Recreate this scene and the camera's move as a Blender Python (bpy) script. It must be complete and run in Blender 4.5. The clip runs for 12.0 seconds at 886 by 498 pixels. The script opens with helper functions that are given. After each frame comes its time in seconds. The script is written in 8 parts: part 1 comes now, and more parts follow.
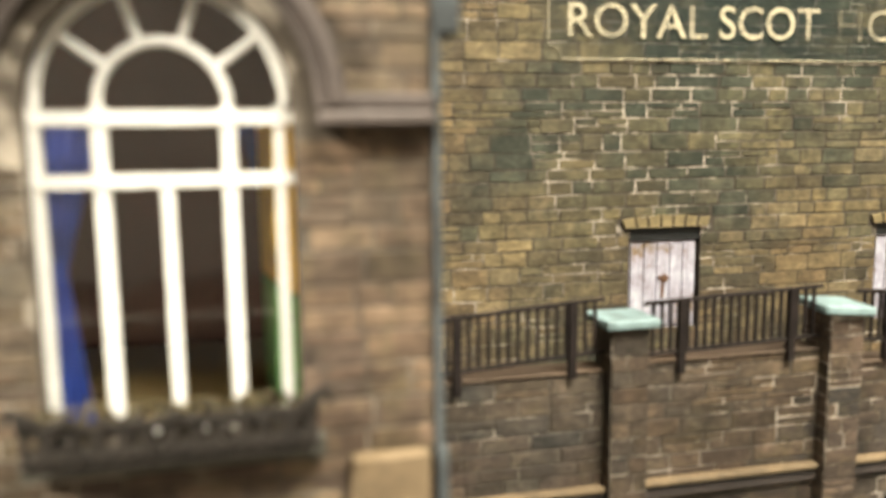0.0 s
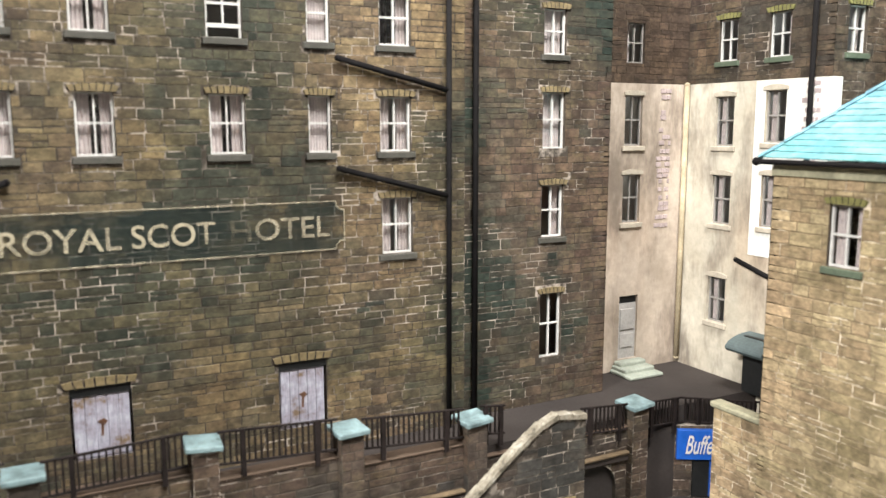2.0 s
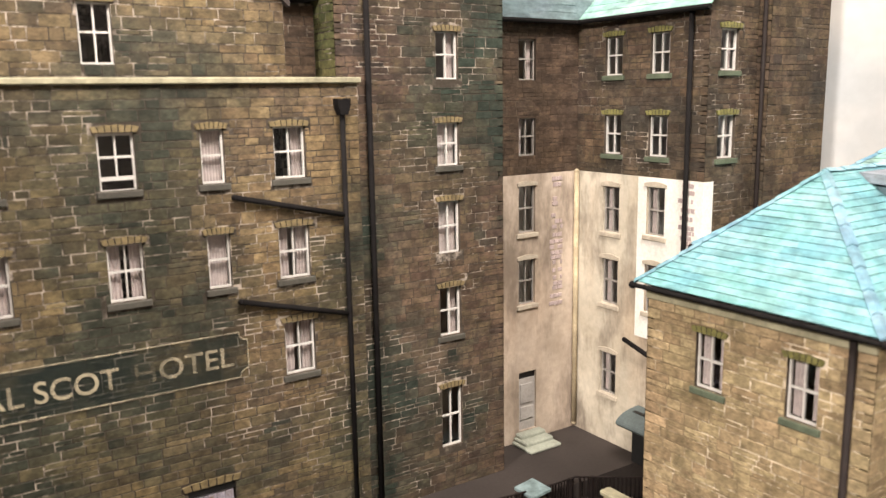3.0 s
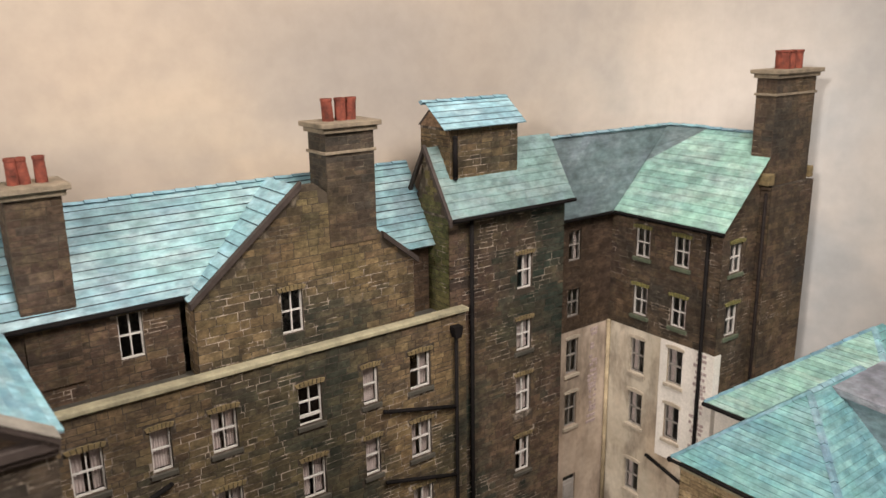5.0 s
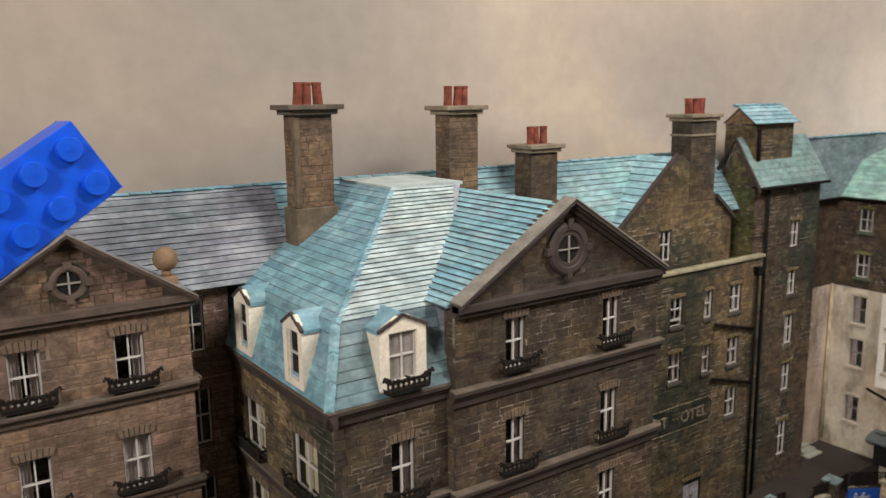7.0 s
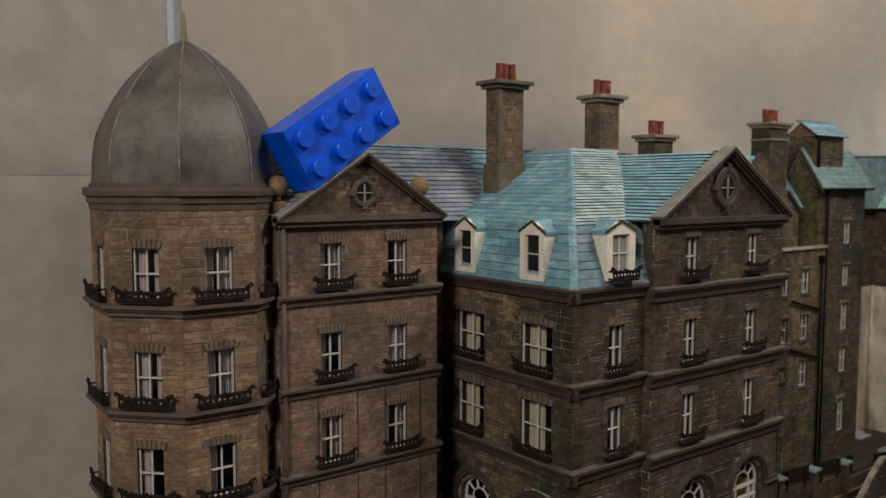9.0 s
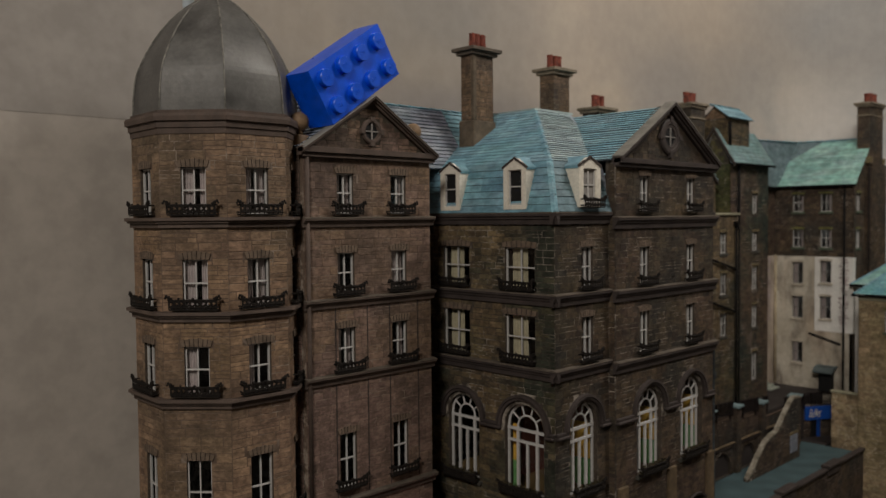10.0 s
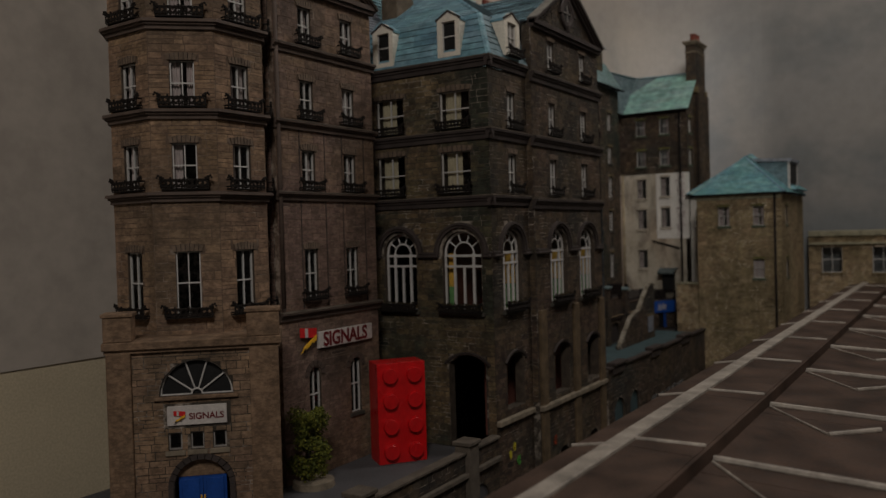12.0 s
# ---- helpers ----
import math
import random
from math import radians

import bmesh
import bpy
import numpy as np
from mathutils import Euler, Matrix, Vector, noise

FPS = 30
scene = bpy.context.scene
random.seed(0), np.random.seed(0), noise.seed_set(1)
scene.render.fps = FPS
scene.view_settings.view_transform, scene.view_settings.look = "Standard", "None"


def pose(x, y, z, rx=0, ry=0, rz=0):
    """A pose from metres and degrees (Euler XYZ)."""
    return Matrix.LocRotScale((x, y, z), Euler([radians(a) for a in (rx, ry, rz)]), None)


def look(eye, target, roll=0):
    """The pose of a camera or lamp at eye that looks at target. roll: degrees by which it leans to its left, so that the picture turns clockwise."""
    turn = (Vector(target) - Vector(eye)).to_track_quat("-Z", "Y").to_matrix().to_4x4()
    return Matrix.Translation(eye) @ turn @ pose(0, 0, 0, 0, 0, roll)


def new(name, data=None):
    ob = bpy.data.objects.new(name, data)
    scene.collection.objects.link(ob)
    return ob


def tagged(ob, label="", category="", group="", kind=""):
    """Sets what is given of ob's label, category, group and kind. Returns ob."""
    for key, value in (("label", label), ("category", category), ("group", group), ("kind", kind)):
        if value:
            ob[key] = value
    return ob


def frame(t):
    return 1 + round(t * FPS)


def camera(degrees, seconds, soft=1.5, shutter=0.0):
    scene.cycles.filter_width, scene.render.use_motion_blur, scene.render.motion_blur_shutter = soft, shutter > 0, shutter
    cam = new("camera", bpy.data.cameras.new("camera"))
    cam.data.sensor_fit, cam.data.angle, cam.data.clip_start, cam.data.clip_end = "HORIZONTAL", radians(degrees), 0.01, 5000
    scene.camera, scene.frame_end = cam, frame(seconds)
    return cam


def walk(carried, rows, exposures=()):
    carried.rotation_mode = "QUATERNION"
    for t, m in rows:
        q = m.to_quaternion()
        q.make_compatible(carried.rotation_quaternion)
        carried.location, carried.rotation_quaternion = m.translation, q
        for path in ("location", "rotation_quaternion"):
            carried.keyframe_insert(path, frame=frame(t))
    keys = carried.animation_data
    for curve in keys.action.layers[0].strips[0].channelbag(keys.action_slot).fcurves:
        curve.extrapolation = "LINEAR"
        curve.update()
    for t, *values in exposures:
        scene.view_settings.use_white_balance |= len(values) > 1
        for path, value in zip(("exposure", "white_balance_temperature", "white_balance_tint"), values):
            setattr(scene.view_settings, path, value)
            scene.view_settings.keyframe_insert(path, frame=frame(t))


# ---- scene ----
cam = camera(57.1, 12.0, 1.5)
cam.data.dof.use_dof, cam.data.dof.focus_distance, cam.data.dof.aperture_fstop = True, 0.20, 32.0
METRES, EYE, TILT, LEAN, TURN = 0.56, 0.112, 0.0, 0.0, -12.9
ROWS = [
    (0.0, 0.0000, 0.0000, 0.0000, -0.09, -7.92, 0.63),
    (0.5, 0.0286, -0.0174, 0.0108, -3.40, -8.34, -0.04),
    (1.0, 0.0552, -0.0410, 0.0239, -7.12, -8.04, -0.12),
    (1.5, 0.0709, -0.0626, 0.0430, -11.86, -8.70, -0.46),
    (2.0, 0.0901, -0.0758, 0.0568, -14.69, -8.57, 0.07),
    (2.5, 0.1013, -0.0841, 0.0746, -17.32, -8.68, 0.98),
    (3.0, 0.0967, -0.0831, 0.1107, -20.50, -10.52, 0.99),
    (3.5, 0.0886, -0.0827, 0.1535, -22.51, -12.54, 0.67),
    (5.5, -0.0349, -0.1534, 0.2554, -23.93, -15.24, 0.82),
    (6.0, -0.0979, -0.1833, 0.2506, -22.83, -13.95, 0.83),
    (6.5, -0.1612, -0.2008, 0.2393, -21.73, -12.53, 0.69),
    (7.0, -0.2181, -0.1989, 0.2228, -22.08, -10.63, 0.73),
    (7.5, -0.2596, -0.1946, 0.2052, -21.60, -8.83, 0.08),
    (9.5, -0.3859, -0.2559, 0.1438, -26.86, -3.12, -0.08),
    (10.0, -0.4204, -0.2681, 0.1166, -31.27, -2.19, 0.56),
    (10.5, -0.4480, -0.2614, 0.0886, -36.30, -1.58, 1.04),
    (11.0, -0.4635, -0.2597, 0.0669, -39.45, -1.63, 1.15),
    (11.5, -0.4891, -0.2569, 0.0443, -42.82, -1.68, 1.12),
    (12.0, -0.5089, -0.2616, 0.0160, -44.43, -1.13, 1.64),
]
EXPOSURES = [(0.0, 1.98, 6950, 2), (0.5, 2.05, 6650, 4), (1.0, 1.85, 6150, 5), (1.5, 1.45, 6000, 7), (2.0, 1.23, 6000, 7), (2.5, 1.05, 6350, 10), (3.0, 0.88, 6750, 14), (3.5, 0.42, 7000, 19), (5.5, -0.26, 6700, 14),
             (6.5, -0.40, 6650, 13), (7.5, -0.66, 6600, 12), (9.5, -1.37, 6500, 10), (10.5, -1.63, 6500, 11), (11.5, -1.94, 6500, 12), (12.0, -2.20, 6450, 12)]
walk(cam, [(t, pose(0, 0, EYE, TILT, LEAN, TURN) @ pose(METRES * x, METRES * y, METRES * z, 90 + pitch, roll, yaw)) for t, x, y, z, yaw, pitch, roll in ROWS], EXPOSURES)

# ---- light: three lamps over the layout, inside an added plain shell ----
world = bpy.data.worlds.new("room_air")
scene.world = world
world.use_nodes = True
world.node_tree.nodes["Background"].inputs[0].default_value = (1.0, 0.95, 0.88, 1)
world.node_tree.nodes["Background"].inputs[1].default_value = 0.03


def ceiling_lamp(eye, target, power, size, colour):
    data = bpy.data.lights.new("ceiling_lamp", "AREA")
    data.energy, data.shape, data.size, data.color = power, "DISK", size, colour
    ob = new("ceiling_lamp", data)
    ob.matrix_basis = look(eye, target)
    return ob


ceiling_lamp((0.085, -0.095, 0.44), (0.05, 0.06, 0.1), 1.60, 0.15, (1.0, 0.94, 0.86))
ceiling_lamp((0.34, -0.36, 0.70), (0.05, 0.05, 0.1), 1.8, 0.20, (1.0, 0.97, 0.94))
ceiling_lamp((-0.56, -0.22, 0.50), (0.0, 0.05, 0.1), 4.9, 0.12, (1.0, 0.94, 0.86))


# ---- materials ----
class Nodes:
    """A short hand for building one node material."""

    def __init__(self, name):
        self.mat = bpy.data.materials.new(name)
        self.mat.use_nodes = True
        self.t = self.mat.node_tree
        self.bsdf = self.t.nodes["Principled BSDF"]
        self.out = self.t.nodes["Material Output"]
        self.geo = self.t.nodes.new("ShaderNodeNewGeometry")

    def node(self, kind, **values):
        n = self.t.nodes.new(kind)
        for key, value in values.items():
            n.inputs[key.replace("_", " ")].default_value = value
        return n

    def link(self, a, b):
        self.t.links.new(a, b)

    def noise(self, scale, detail=3.0, rough=0.6, stretch=None, at=None):
        n = self.node("ShaderNodeTexNoise", Scale=scale, Detail=detail, Roughness=rough)
        if at is not None:
            self.link(at, n.inputs["Vector"])
        elif stretch:
            m = self.node("ShaderNodeMapping")
            m.inputs["Scale"].default_value = stretch
            self.link(self.geo.outputs["Position"], m.inputs["Vector"])
            self.link(m.outputs["Vector"], n.inputs["Vector"])
        else:
            self.link(self.geo.outputs["Position"], n.inputs["Vector"])
        return n.outputs["Fac"]

    def ramp(self, fac, stops, constant=False):
        n = self.node("ShaderNodeValToRGB")
        e = n.color_ramp.elements
        while len(e) < len(stops):
            e.new(0.5)
        for k, (at, c) in enumerate(stops):
            e[k].position = at
            e[k].color = (*c, 1) if len(c) == 3 else c
        if constant:
            n.color_ramp.interpolation = "CONSTANT"
        self.link(fac, n.inputs["Fac"])
        return n.outputs["Color"]

    def grey(self, fac, lo, hi, a=0.35, b=0.65):
        return self.ramp(fac, [(a, (lo,) * 3), (b, (hi,) * 3)])

    def mix(self, a, b, fac, mode="MIX"):
        n = self.t.nodes.new("ShaderNodeMix")
        n.data_type, n.blend_type = "RGBA", mode
        for slot, v in ((6, a), (7, b), (0, fac)):
            sock = n.inputs[slot]
            if isinstance(v, (int, float)):
                sock.default_value = v if slot == 0 else (v, v, v, 1)
            elif isinstance(v, tuple):
                sock.default_value = (*v, 1)
            else:
                self.link(v, sock)
        return n.outputs[2]

    def bump(self, fac, strength, distance):
        n = self.node("ShaderNodeBump", Strength=strength, Distance=distance)
        self.link(fac, n.inputs["Height"])
        self.link(n.outputs["Normal"], self.bsdf.inputs["Normal"])

    def done(self, colour, rough=0.7, metal=0.0, spec=0.3):
        if isinstance(colour, tuple):
            self.bsdf.inputs["Base Color"].default_value = (*colour, 1)
        else:
            self.link(colour, self.bsdf.inputs["Base Color"])
        if isinstance(rough, float):
            self.bsdf.inputs["Roughness"].default_value = rough
        else:
            self.link(rough, self.bsdf.inputs["Roughness"])
        self.bsdf.inputs["Metallic"].default_value = metal
        self.bsdf.inputs["Specular IOR Level"].default_value = spec
        return self.mat


def stone_material(name, palette, soot, single=False, mottled=0.8, tone=0.6, warmth=0.42, fleck=(0.165, 0.128, 0.066), algae=(0.150, 0.132, 0.058), vary=0.55):
    """Printed sandstone: every block has a colour of its own that drifts over the wall, clusters of sooty blocks, mottling and grain."""
    n = Nodes(name)
    if single:
        cell = n.t.nodes.new("ShaderNodeObjectInfo").outputs["Location"]
    else:
        node = n.t.nodes.new("ShaderNodeAttribute")
        node.attribute_name = "cell"
        cell = node.outputs["Vector"]
    white = n.t.nodes.new("ShaderNodeTexWhiteNoise")
    n.link(cell, white.inputs["Vector"])
    pick, split = white.outputs["Value"], n.t.nodes.new("ShaderNodeSeparateColor")
    n.link(white.outputs["Color"], split.inputs[0])
    palette_top = palette[-2]
    palette = [tuple(v * tone for v in c) for c in palette]
    drift = n.grey(n.noise(26, 3, 0.55, at=cell), 0.0, 1.0, 0.34, 0.66)
    step = 1.0 / (len(palette) - 1)
    base = n.ramp(n.mix(pick, drift, 1.0 - 0.9 * vary), [(k * step, c) for k, c in enumerate(palette)])
    base = n.mix(base, (0.262 * tone, 0.176 * tone, 0.082 * tone), n.grey(n.noise(40, 4, 0.6, at=cell), 0.0, warmth, 0.47, 0.66))
    base = n.mix(base, tuple(v * tone for v in fleck), n.grey(n.noise(310, 4, 0.65), 0.0, 0.40, 0.50, 0.62))
    base = n.mix(base, tuple(v * 1.35 * tone for v in palette_top), n.grey(n.noise(380, 4, 0.65, (1.0, 1.0, 1.7)), 0.0, 0.40, 0.55, 0.66))
    base = n.mix(base, tuple(v * tone for v in algae), n.grey(n.noise(29, 4, 0.62, at=cell), 0.0, 0.50, 0.50, 0.66))
    patch = n.mix(n.mix(n.noise(27, 5, 0.68, at=cell), n.noise(27, 5, 0.68), 0.45), split.outputs[1], 0.13 * vary)
    base = n.mix(base, soot, n.grey(patch, 0.0, 0.84, 0.470, 0.625))
    base = n.mix(base, n.grey(split.outputs[0], 0.74, 1.26, 0.1, 0.9), vary, "MULTIPLY")
    base = n.mix(base, n.grey(n.noise(260, 5, 0.70), 0.60, 1.40, 0.38, 0.62), mottled, "MULTIPLY")
    base = n.mix(base, n.grey(n.noise(75, 4, 0.6, (1.3, 1.3, 0.35)), 0.74, 1.14, 0.36, 0.62), 0.7, "MULTIPLY")
    base = n.mix(base, n.grey(n.noise(640, 4, 0.7, (0.7, 0.7, 1.3)), 0.66, 1.34, 0.38, 0.62), 0.6, "MULTIPLY")
    grain = n.noise(1400, 3, 0.7, (0.6, 0.6, 1.3))
    base = n.mix(base, n.grey(grain, 0.70, 1.30, 0.34, 0.66), 0.7, "MULTIPLY")
    n.bump(grain, 0.45, 0.0002)
    return n.done(base, 0.78, 0.0, 0.25)


def mortar_material(name, light, dark, bare=0.42):
    """Joints mostly as dark as the stone, with pale lime left in scattered stretches."""
    n = Nodes(name)
    spots = n.mix(n.grey(n.noise(46, 4, 0.65), 0.06, 1.0, bare, bare + 0.12), n.grey(n.noise(300, 3, 0.65), 0.03, 1.0, 0.46, 0.60), 1.0, "MULTIPLY")
    c = n.mix(dark, light, spots)
    c = n.mix(c, n.grey(n.noise(1200, 2), 0.8, 1.2), 0.5, "MULTIPLY")
    return n.done(c, 0.9, 0.0, 0.2)


def plain_material(name, colour, rough=0.6, vary=0.25, scale=200, fine=1500, metal=0.0, spec=0.3, bump=0.15):
    """Paint, card or stone of one colour with blotches, grain and slight relief."""
    n = Nodes(name)
    c = n.mix(colour, n.grey(n.noise(scale, 4), 1 - vary, 1 + vary, 0.3, 0.7), 1.0, "MULTIPLY")
    g = n.noise(fine, 3)
    c = n.mix(c, n.grey(g, 0.85, 1.15), 0.6, "MULTIPLY")
    n.bump(g, bump, 0.0002)
    return n.done(c, n.grey(n.noise(scale * 2), rough - 0.1, min(1.0, rough + 0.1)), metal, spec)


SANDSTONE = [(0.060, 0.052, 0.042), (0.110, 0.081, 0.055), (0.143, 0.100, 0.064), (0.168, 0.116, 0.066), (0.156, 0.117, 0.064), (0.216, 0.154, 0.084), (0.262, 0.193, 0.113)]
GREENSTONE = [(0.052, 0.043, 0.037), (0.088, 0.059, 0.046), (0.118, 0.076, 0.055), (0.136, 0.091, 0.063), (0.122, 0.084, 0.058), (0.164, 0.109, 0.075)]
PINKSTONE = [(0.110, 0.076, 0.066), (0.158, 0.103, 0.084), (0.195, 0.126, 0.100), (0.185, 0.120, 0.094), (0.215, 0.147, 0.116), (0.250, 0.180, 0.145)]
TANSTONE = [(0.132, 0.087, 0.062), (0.190, 0.120, 0.082), (0.227, 0.145, 0.094), (0.250, 0.161, 0.102), (0.238, 0.155, 0.100), (0.292, 0.196, 0.128)]
BUFFSTONE = [(0.150, 0.112, 0.066), (0.255, 0.180, 0.108), (0.350, 0.250, 0.150), (0.335, 0.258, 0.152), (0.280, 0.222, 0.128), (0.450, 0.350, 0.225)]
ROADSTONE = [(0.070, 0.066, 0.060), (0.120, 0.086, 0.066), (0.165, 0.112, 0.082), (0.150, 0.104, 0.078), (0.180, 0.130, 0.092), (0.205, 0.160, 0.118)]
SOOT = (0.016, 0.024, 0.020)
M = {
    "sand": stone_material("sandstone_blocks", SANDSTONE, SOOT, tone=0.69),
    "sand1": stone_material("sandstone_block", SANDSTONE, SOOT, True, tone=0.69),
    "green": stone_material("mossy_sandstone_blocks", GREENSTONE, (0.030, 0.029, 0.025), warmth=0.22, algae=(0.125, 0.100, 0.052)),
    "pink": stone_material("reddish_sandstone_blocks", PINKSTONE, (0.06, 0.045, 0.035), tone=0.95, mottled=0.5, fleck=(0.130, 0.085, 0.066), algae=(0.170, 0.118, 0.090), vary=0.32),
    "pink1": stone_material("reddish_sandstone_block", PINKSTONE, (0.06, 0.045, 0.035), True, tone=0.95, mottled=0.5, fleck=(0.130, 0.085, 0.066), algae=(0.170, 0.118, 0.090), vary=0.32),
    "tan": stone_material("tan_sandstone_blocks", TANSTONE, (0.08, 0.06, 0.04), tone=1.03, mottled=0.5, fleck=(0.140, 0.096, 0.066), algae=(0.185, 0.132, 0.084), vary=0.32),
    "buff": stone_material("buff_sandstone_blocks", BUFFSTONE, (0.150, 0.118, 0.062), tone=0.96, mottled=0.5, warmth=0.15, fleck=(0.245, 0.188, 0.110), algae=(0.250, 0.200, 0.115)),
    "buff1": stone_material("buff_sandstone_block", BUFFSTONE, (0.150, 0.118, 0.062), True, tone=0.96, mottled=0.5, warmth=0.15, fleck=(0.245, 0.188, 0.110), algae=(0.250, 0.200, 0.115)),
    "road": stone_material("retaining_wall_blocks", ROADSTONE, (0.030, 0.031, 0.029), tone=0.38, algae=(0.200, 0.128, 0.085)),
    "road1": stone_material("retaining_wall_block", ROADSTONE, (0.030, 0.031, 0.029), True, tone=0.38, algae=(0.200, 0.128, 0.085)),
    "mortar": mortar_material("lime_mortar", (0.37, 0.315, 0.265), (0.042, 0.034, 0.026), 0.445),
    "gable_bed": mortar_material("dark_gable_mortar", (0.20, 0.17, 0.13), (0.060, 0.048, 0.035), 0.52),
    "mortar_front": mortar_material("front_lime_mortar", (0.29, 0.25, 0.205), (0.050, 0.040, 0.031), 0.42),
    "mortar_buff": mortar_material("pale_mortar", (0.66, 0.56, 0.43), (0.160, 0.120, 0.072), 0.40),
    "band": plain_material("dark_stone_string_course", (0.048, 0.037, 0.033), 0.7, 0.3),
    "reveal": plain_material("dark_reveal", (0.060, 0.046, 0.034), 0.85, 0.4, 400),
    "edge": plain_material("worn_stone_edge", (0.20, 0.165, 0.12), 0.8, 0.35, 300),
    "sill": plain_material("grey_slate_sill", (0.062, 0.058, 0.048), 0.65, 0.3, 300),
    "lintel": plain_material("yellow_stone_lintel", (0.155, 0.118, 0.060), 0.8, 0.35, 500),
    "greenlintel": plain_material("mossy_stone_lintel", (0.150, 0.140, 0.050), 0.8, 0.35, 500),
    "coping": plain_material("mossy_coping", (0.27, 0.25, 0.17), 0.8, 0.3, 260),
    "white": plain_material("white_window_paint", (0.51, 0.49, 0.465), 0.45, 0.06, 300),
    "cream": plain_material("cream_dormer_paint", (0.70, 0.65, 0.55), 0.6, 0.10, 200),
    "iron": plain_material("black_cast_iron", (0.015, 0.012, 0.010), 0.75, 0.4, 500, spec=0.15),
    "rust": plain_material("rusty_brown_iron", (0.014, 0.010, 0.009), 0.7, 0.4, 500, spec=0.15),
    "pipe": plain_material("black_drainpipe", (0.010, 0.009, 0.009), 0.85, 0.3, 400, spec=0.06),
    "curtain": plain_material("net_curtain", (0.60, 0.50, 0.48), 0.9, 0.15, 400),
    "beige": plain_material("beige_curtain", (0.55, 0.47, 0.32), 0.9, 0.12, 400),
    "blue_cloth": plain_material("blue_curtain", (0.03, 0.06, 0.30), 0.9, 0.2, 400),
    # Yellow and green raised in colour to stand in for light from the left.
    "yellow_cloth": plain_material("yellow_curtain_lit", (0.78, 0.46, 0.08), 0.9, 0.15, 400),
    "green_cloth": plain_material("green_curtain_lit", (0.18, 0.38, 0.14), 0.9, 0.15, 400),
    "terracotta": plain_material("terracotta", (0.155, 0.042, 0.028), 0.85, 0.6, 450),
    "capstone": plain_material("turquoise_capstone", (0.150, 0.205, 0.210), 0.6, 0.5, 350),
    "render_dark": plain_material("brown_card_wall", (0.075, 0.050, 0.034), 0.85, 0.35, 55),
    "lead": plain_material("weathered_lead", (0.115, 0.110, 0.102), 0.50, 0.40, 90, 900, 0.35, 0.4),
    "blue_plastic": plain_material("blue_plastic", (0.001, 0.085, 0.66), 0.28, 0.02, 20, 400, 0.0, 0.5, 0.02),
    "red_plastic": plain_material("red_plastic", (0.58, 0.010, 0.012), 0.28, 0.02, 20, 400, 0.0, 0.5, 0.02),
    "blue_paint": plain_material("blue_paint", (0.01, 0.06, 0.28), 0.5, 0.15, 300),
    "sign_blue": plain_material("blue_sign_board", (0.014, 0.075, 0.34), 0.45, 0.08, 200),
    "sign_white": plain_material("white_sign_board", (0.52, 0.48, 0.45), 0.5, 0.10, 300),
    "sign_red": plain_material("dark_red_lettering", (0.13, 0.010, 0.012), 0.5, 0.1, 300),
    "flag_red": plain_material("red_signal_arm", (0.55, 0.02, 0.02), 0.5, 0.1, 300),
    "flag_yellow": plain_material("yellow_signal_arm", (0.75, 0.42, 0.03), 0.5, 0.1, 300),
    "black": plain_material("black_paint_and_shade", (0.01, 0.01, 0.01), 0.6, 0.2, 300),
    "paving": plain_material("grey_asphalt_card", (0.075, 0.072, 0.075), 0.9, 0.25, 60),
    "street": plain_material("dark_street_card", (0.045, 0.043, 0.040), 0.9, 0.3, 50),
    "yard": plain_material("brown_yard_card", (0.033, 0.026, 0.023), 0.9, 0.3, 50),
    "turqpave": plain_material("turquoise_grey_paving", (0.052, 0.084, 0.090), 0.8, 0.25, 120),
    "step": plain_material("worn_green_step", (0.25, 0.265, 0.22), 0.8, 0.2, 200),
    "grey_door": plain_material("grey_door_paint", (0.34, 0.32, 0.30), 0.6, 0.15, 200),
    "canopy": plain_material("brown_canopy_roof", (0.068, 0.044, 0.033), 0.70, 0.5, 110, spec=0.12, bump=0.4),
    "canopy_bar": plain_material("pale_canopy_bar", (0.30, 0.265, 0.225), 0.6, 0.42, 240),
    "wood": plain_material("turned_wood", (0.20, 0.13, 0.075), 0.6, 0.25, 300),
    "board": plain_material("beige_painted_board", (0.57, 0.49, 0.345), 0.7, 0.12, 12),
    "room_wall": plain_material("brown_bounce_wall", (0.48, 0.44, 0.40), 0.9, 0.04, 2, 60),
    "room_ceiling": plain_material("grey_bounce_ceiling", (0.62, 0.60, 0.58), 0.9, 0.03, 2, 60),
    "table_inside": plain_material("pale_wood_floor", (0.30, 0.20, 0.09), 0.6, 0.15, 120),
    "inside": plain_material("dark_red_room_wall", (0.17, 0.062, 0.045), 0.9, 0.2, 60),
    "yellow_line": plain_material("yellow_card_edge", (0.26, 0.25, 0.03), 0.7, 0.1, 60),
}


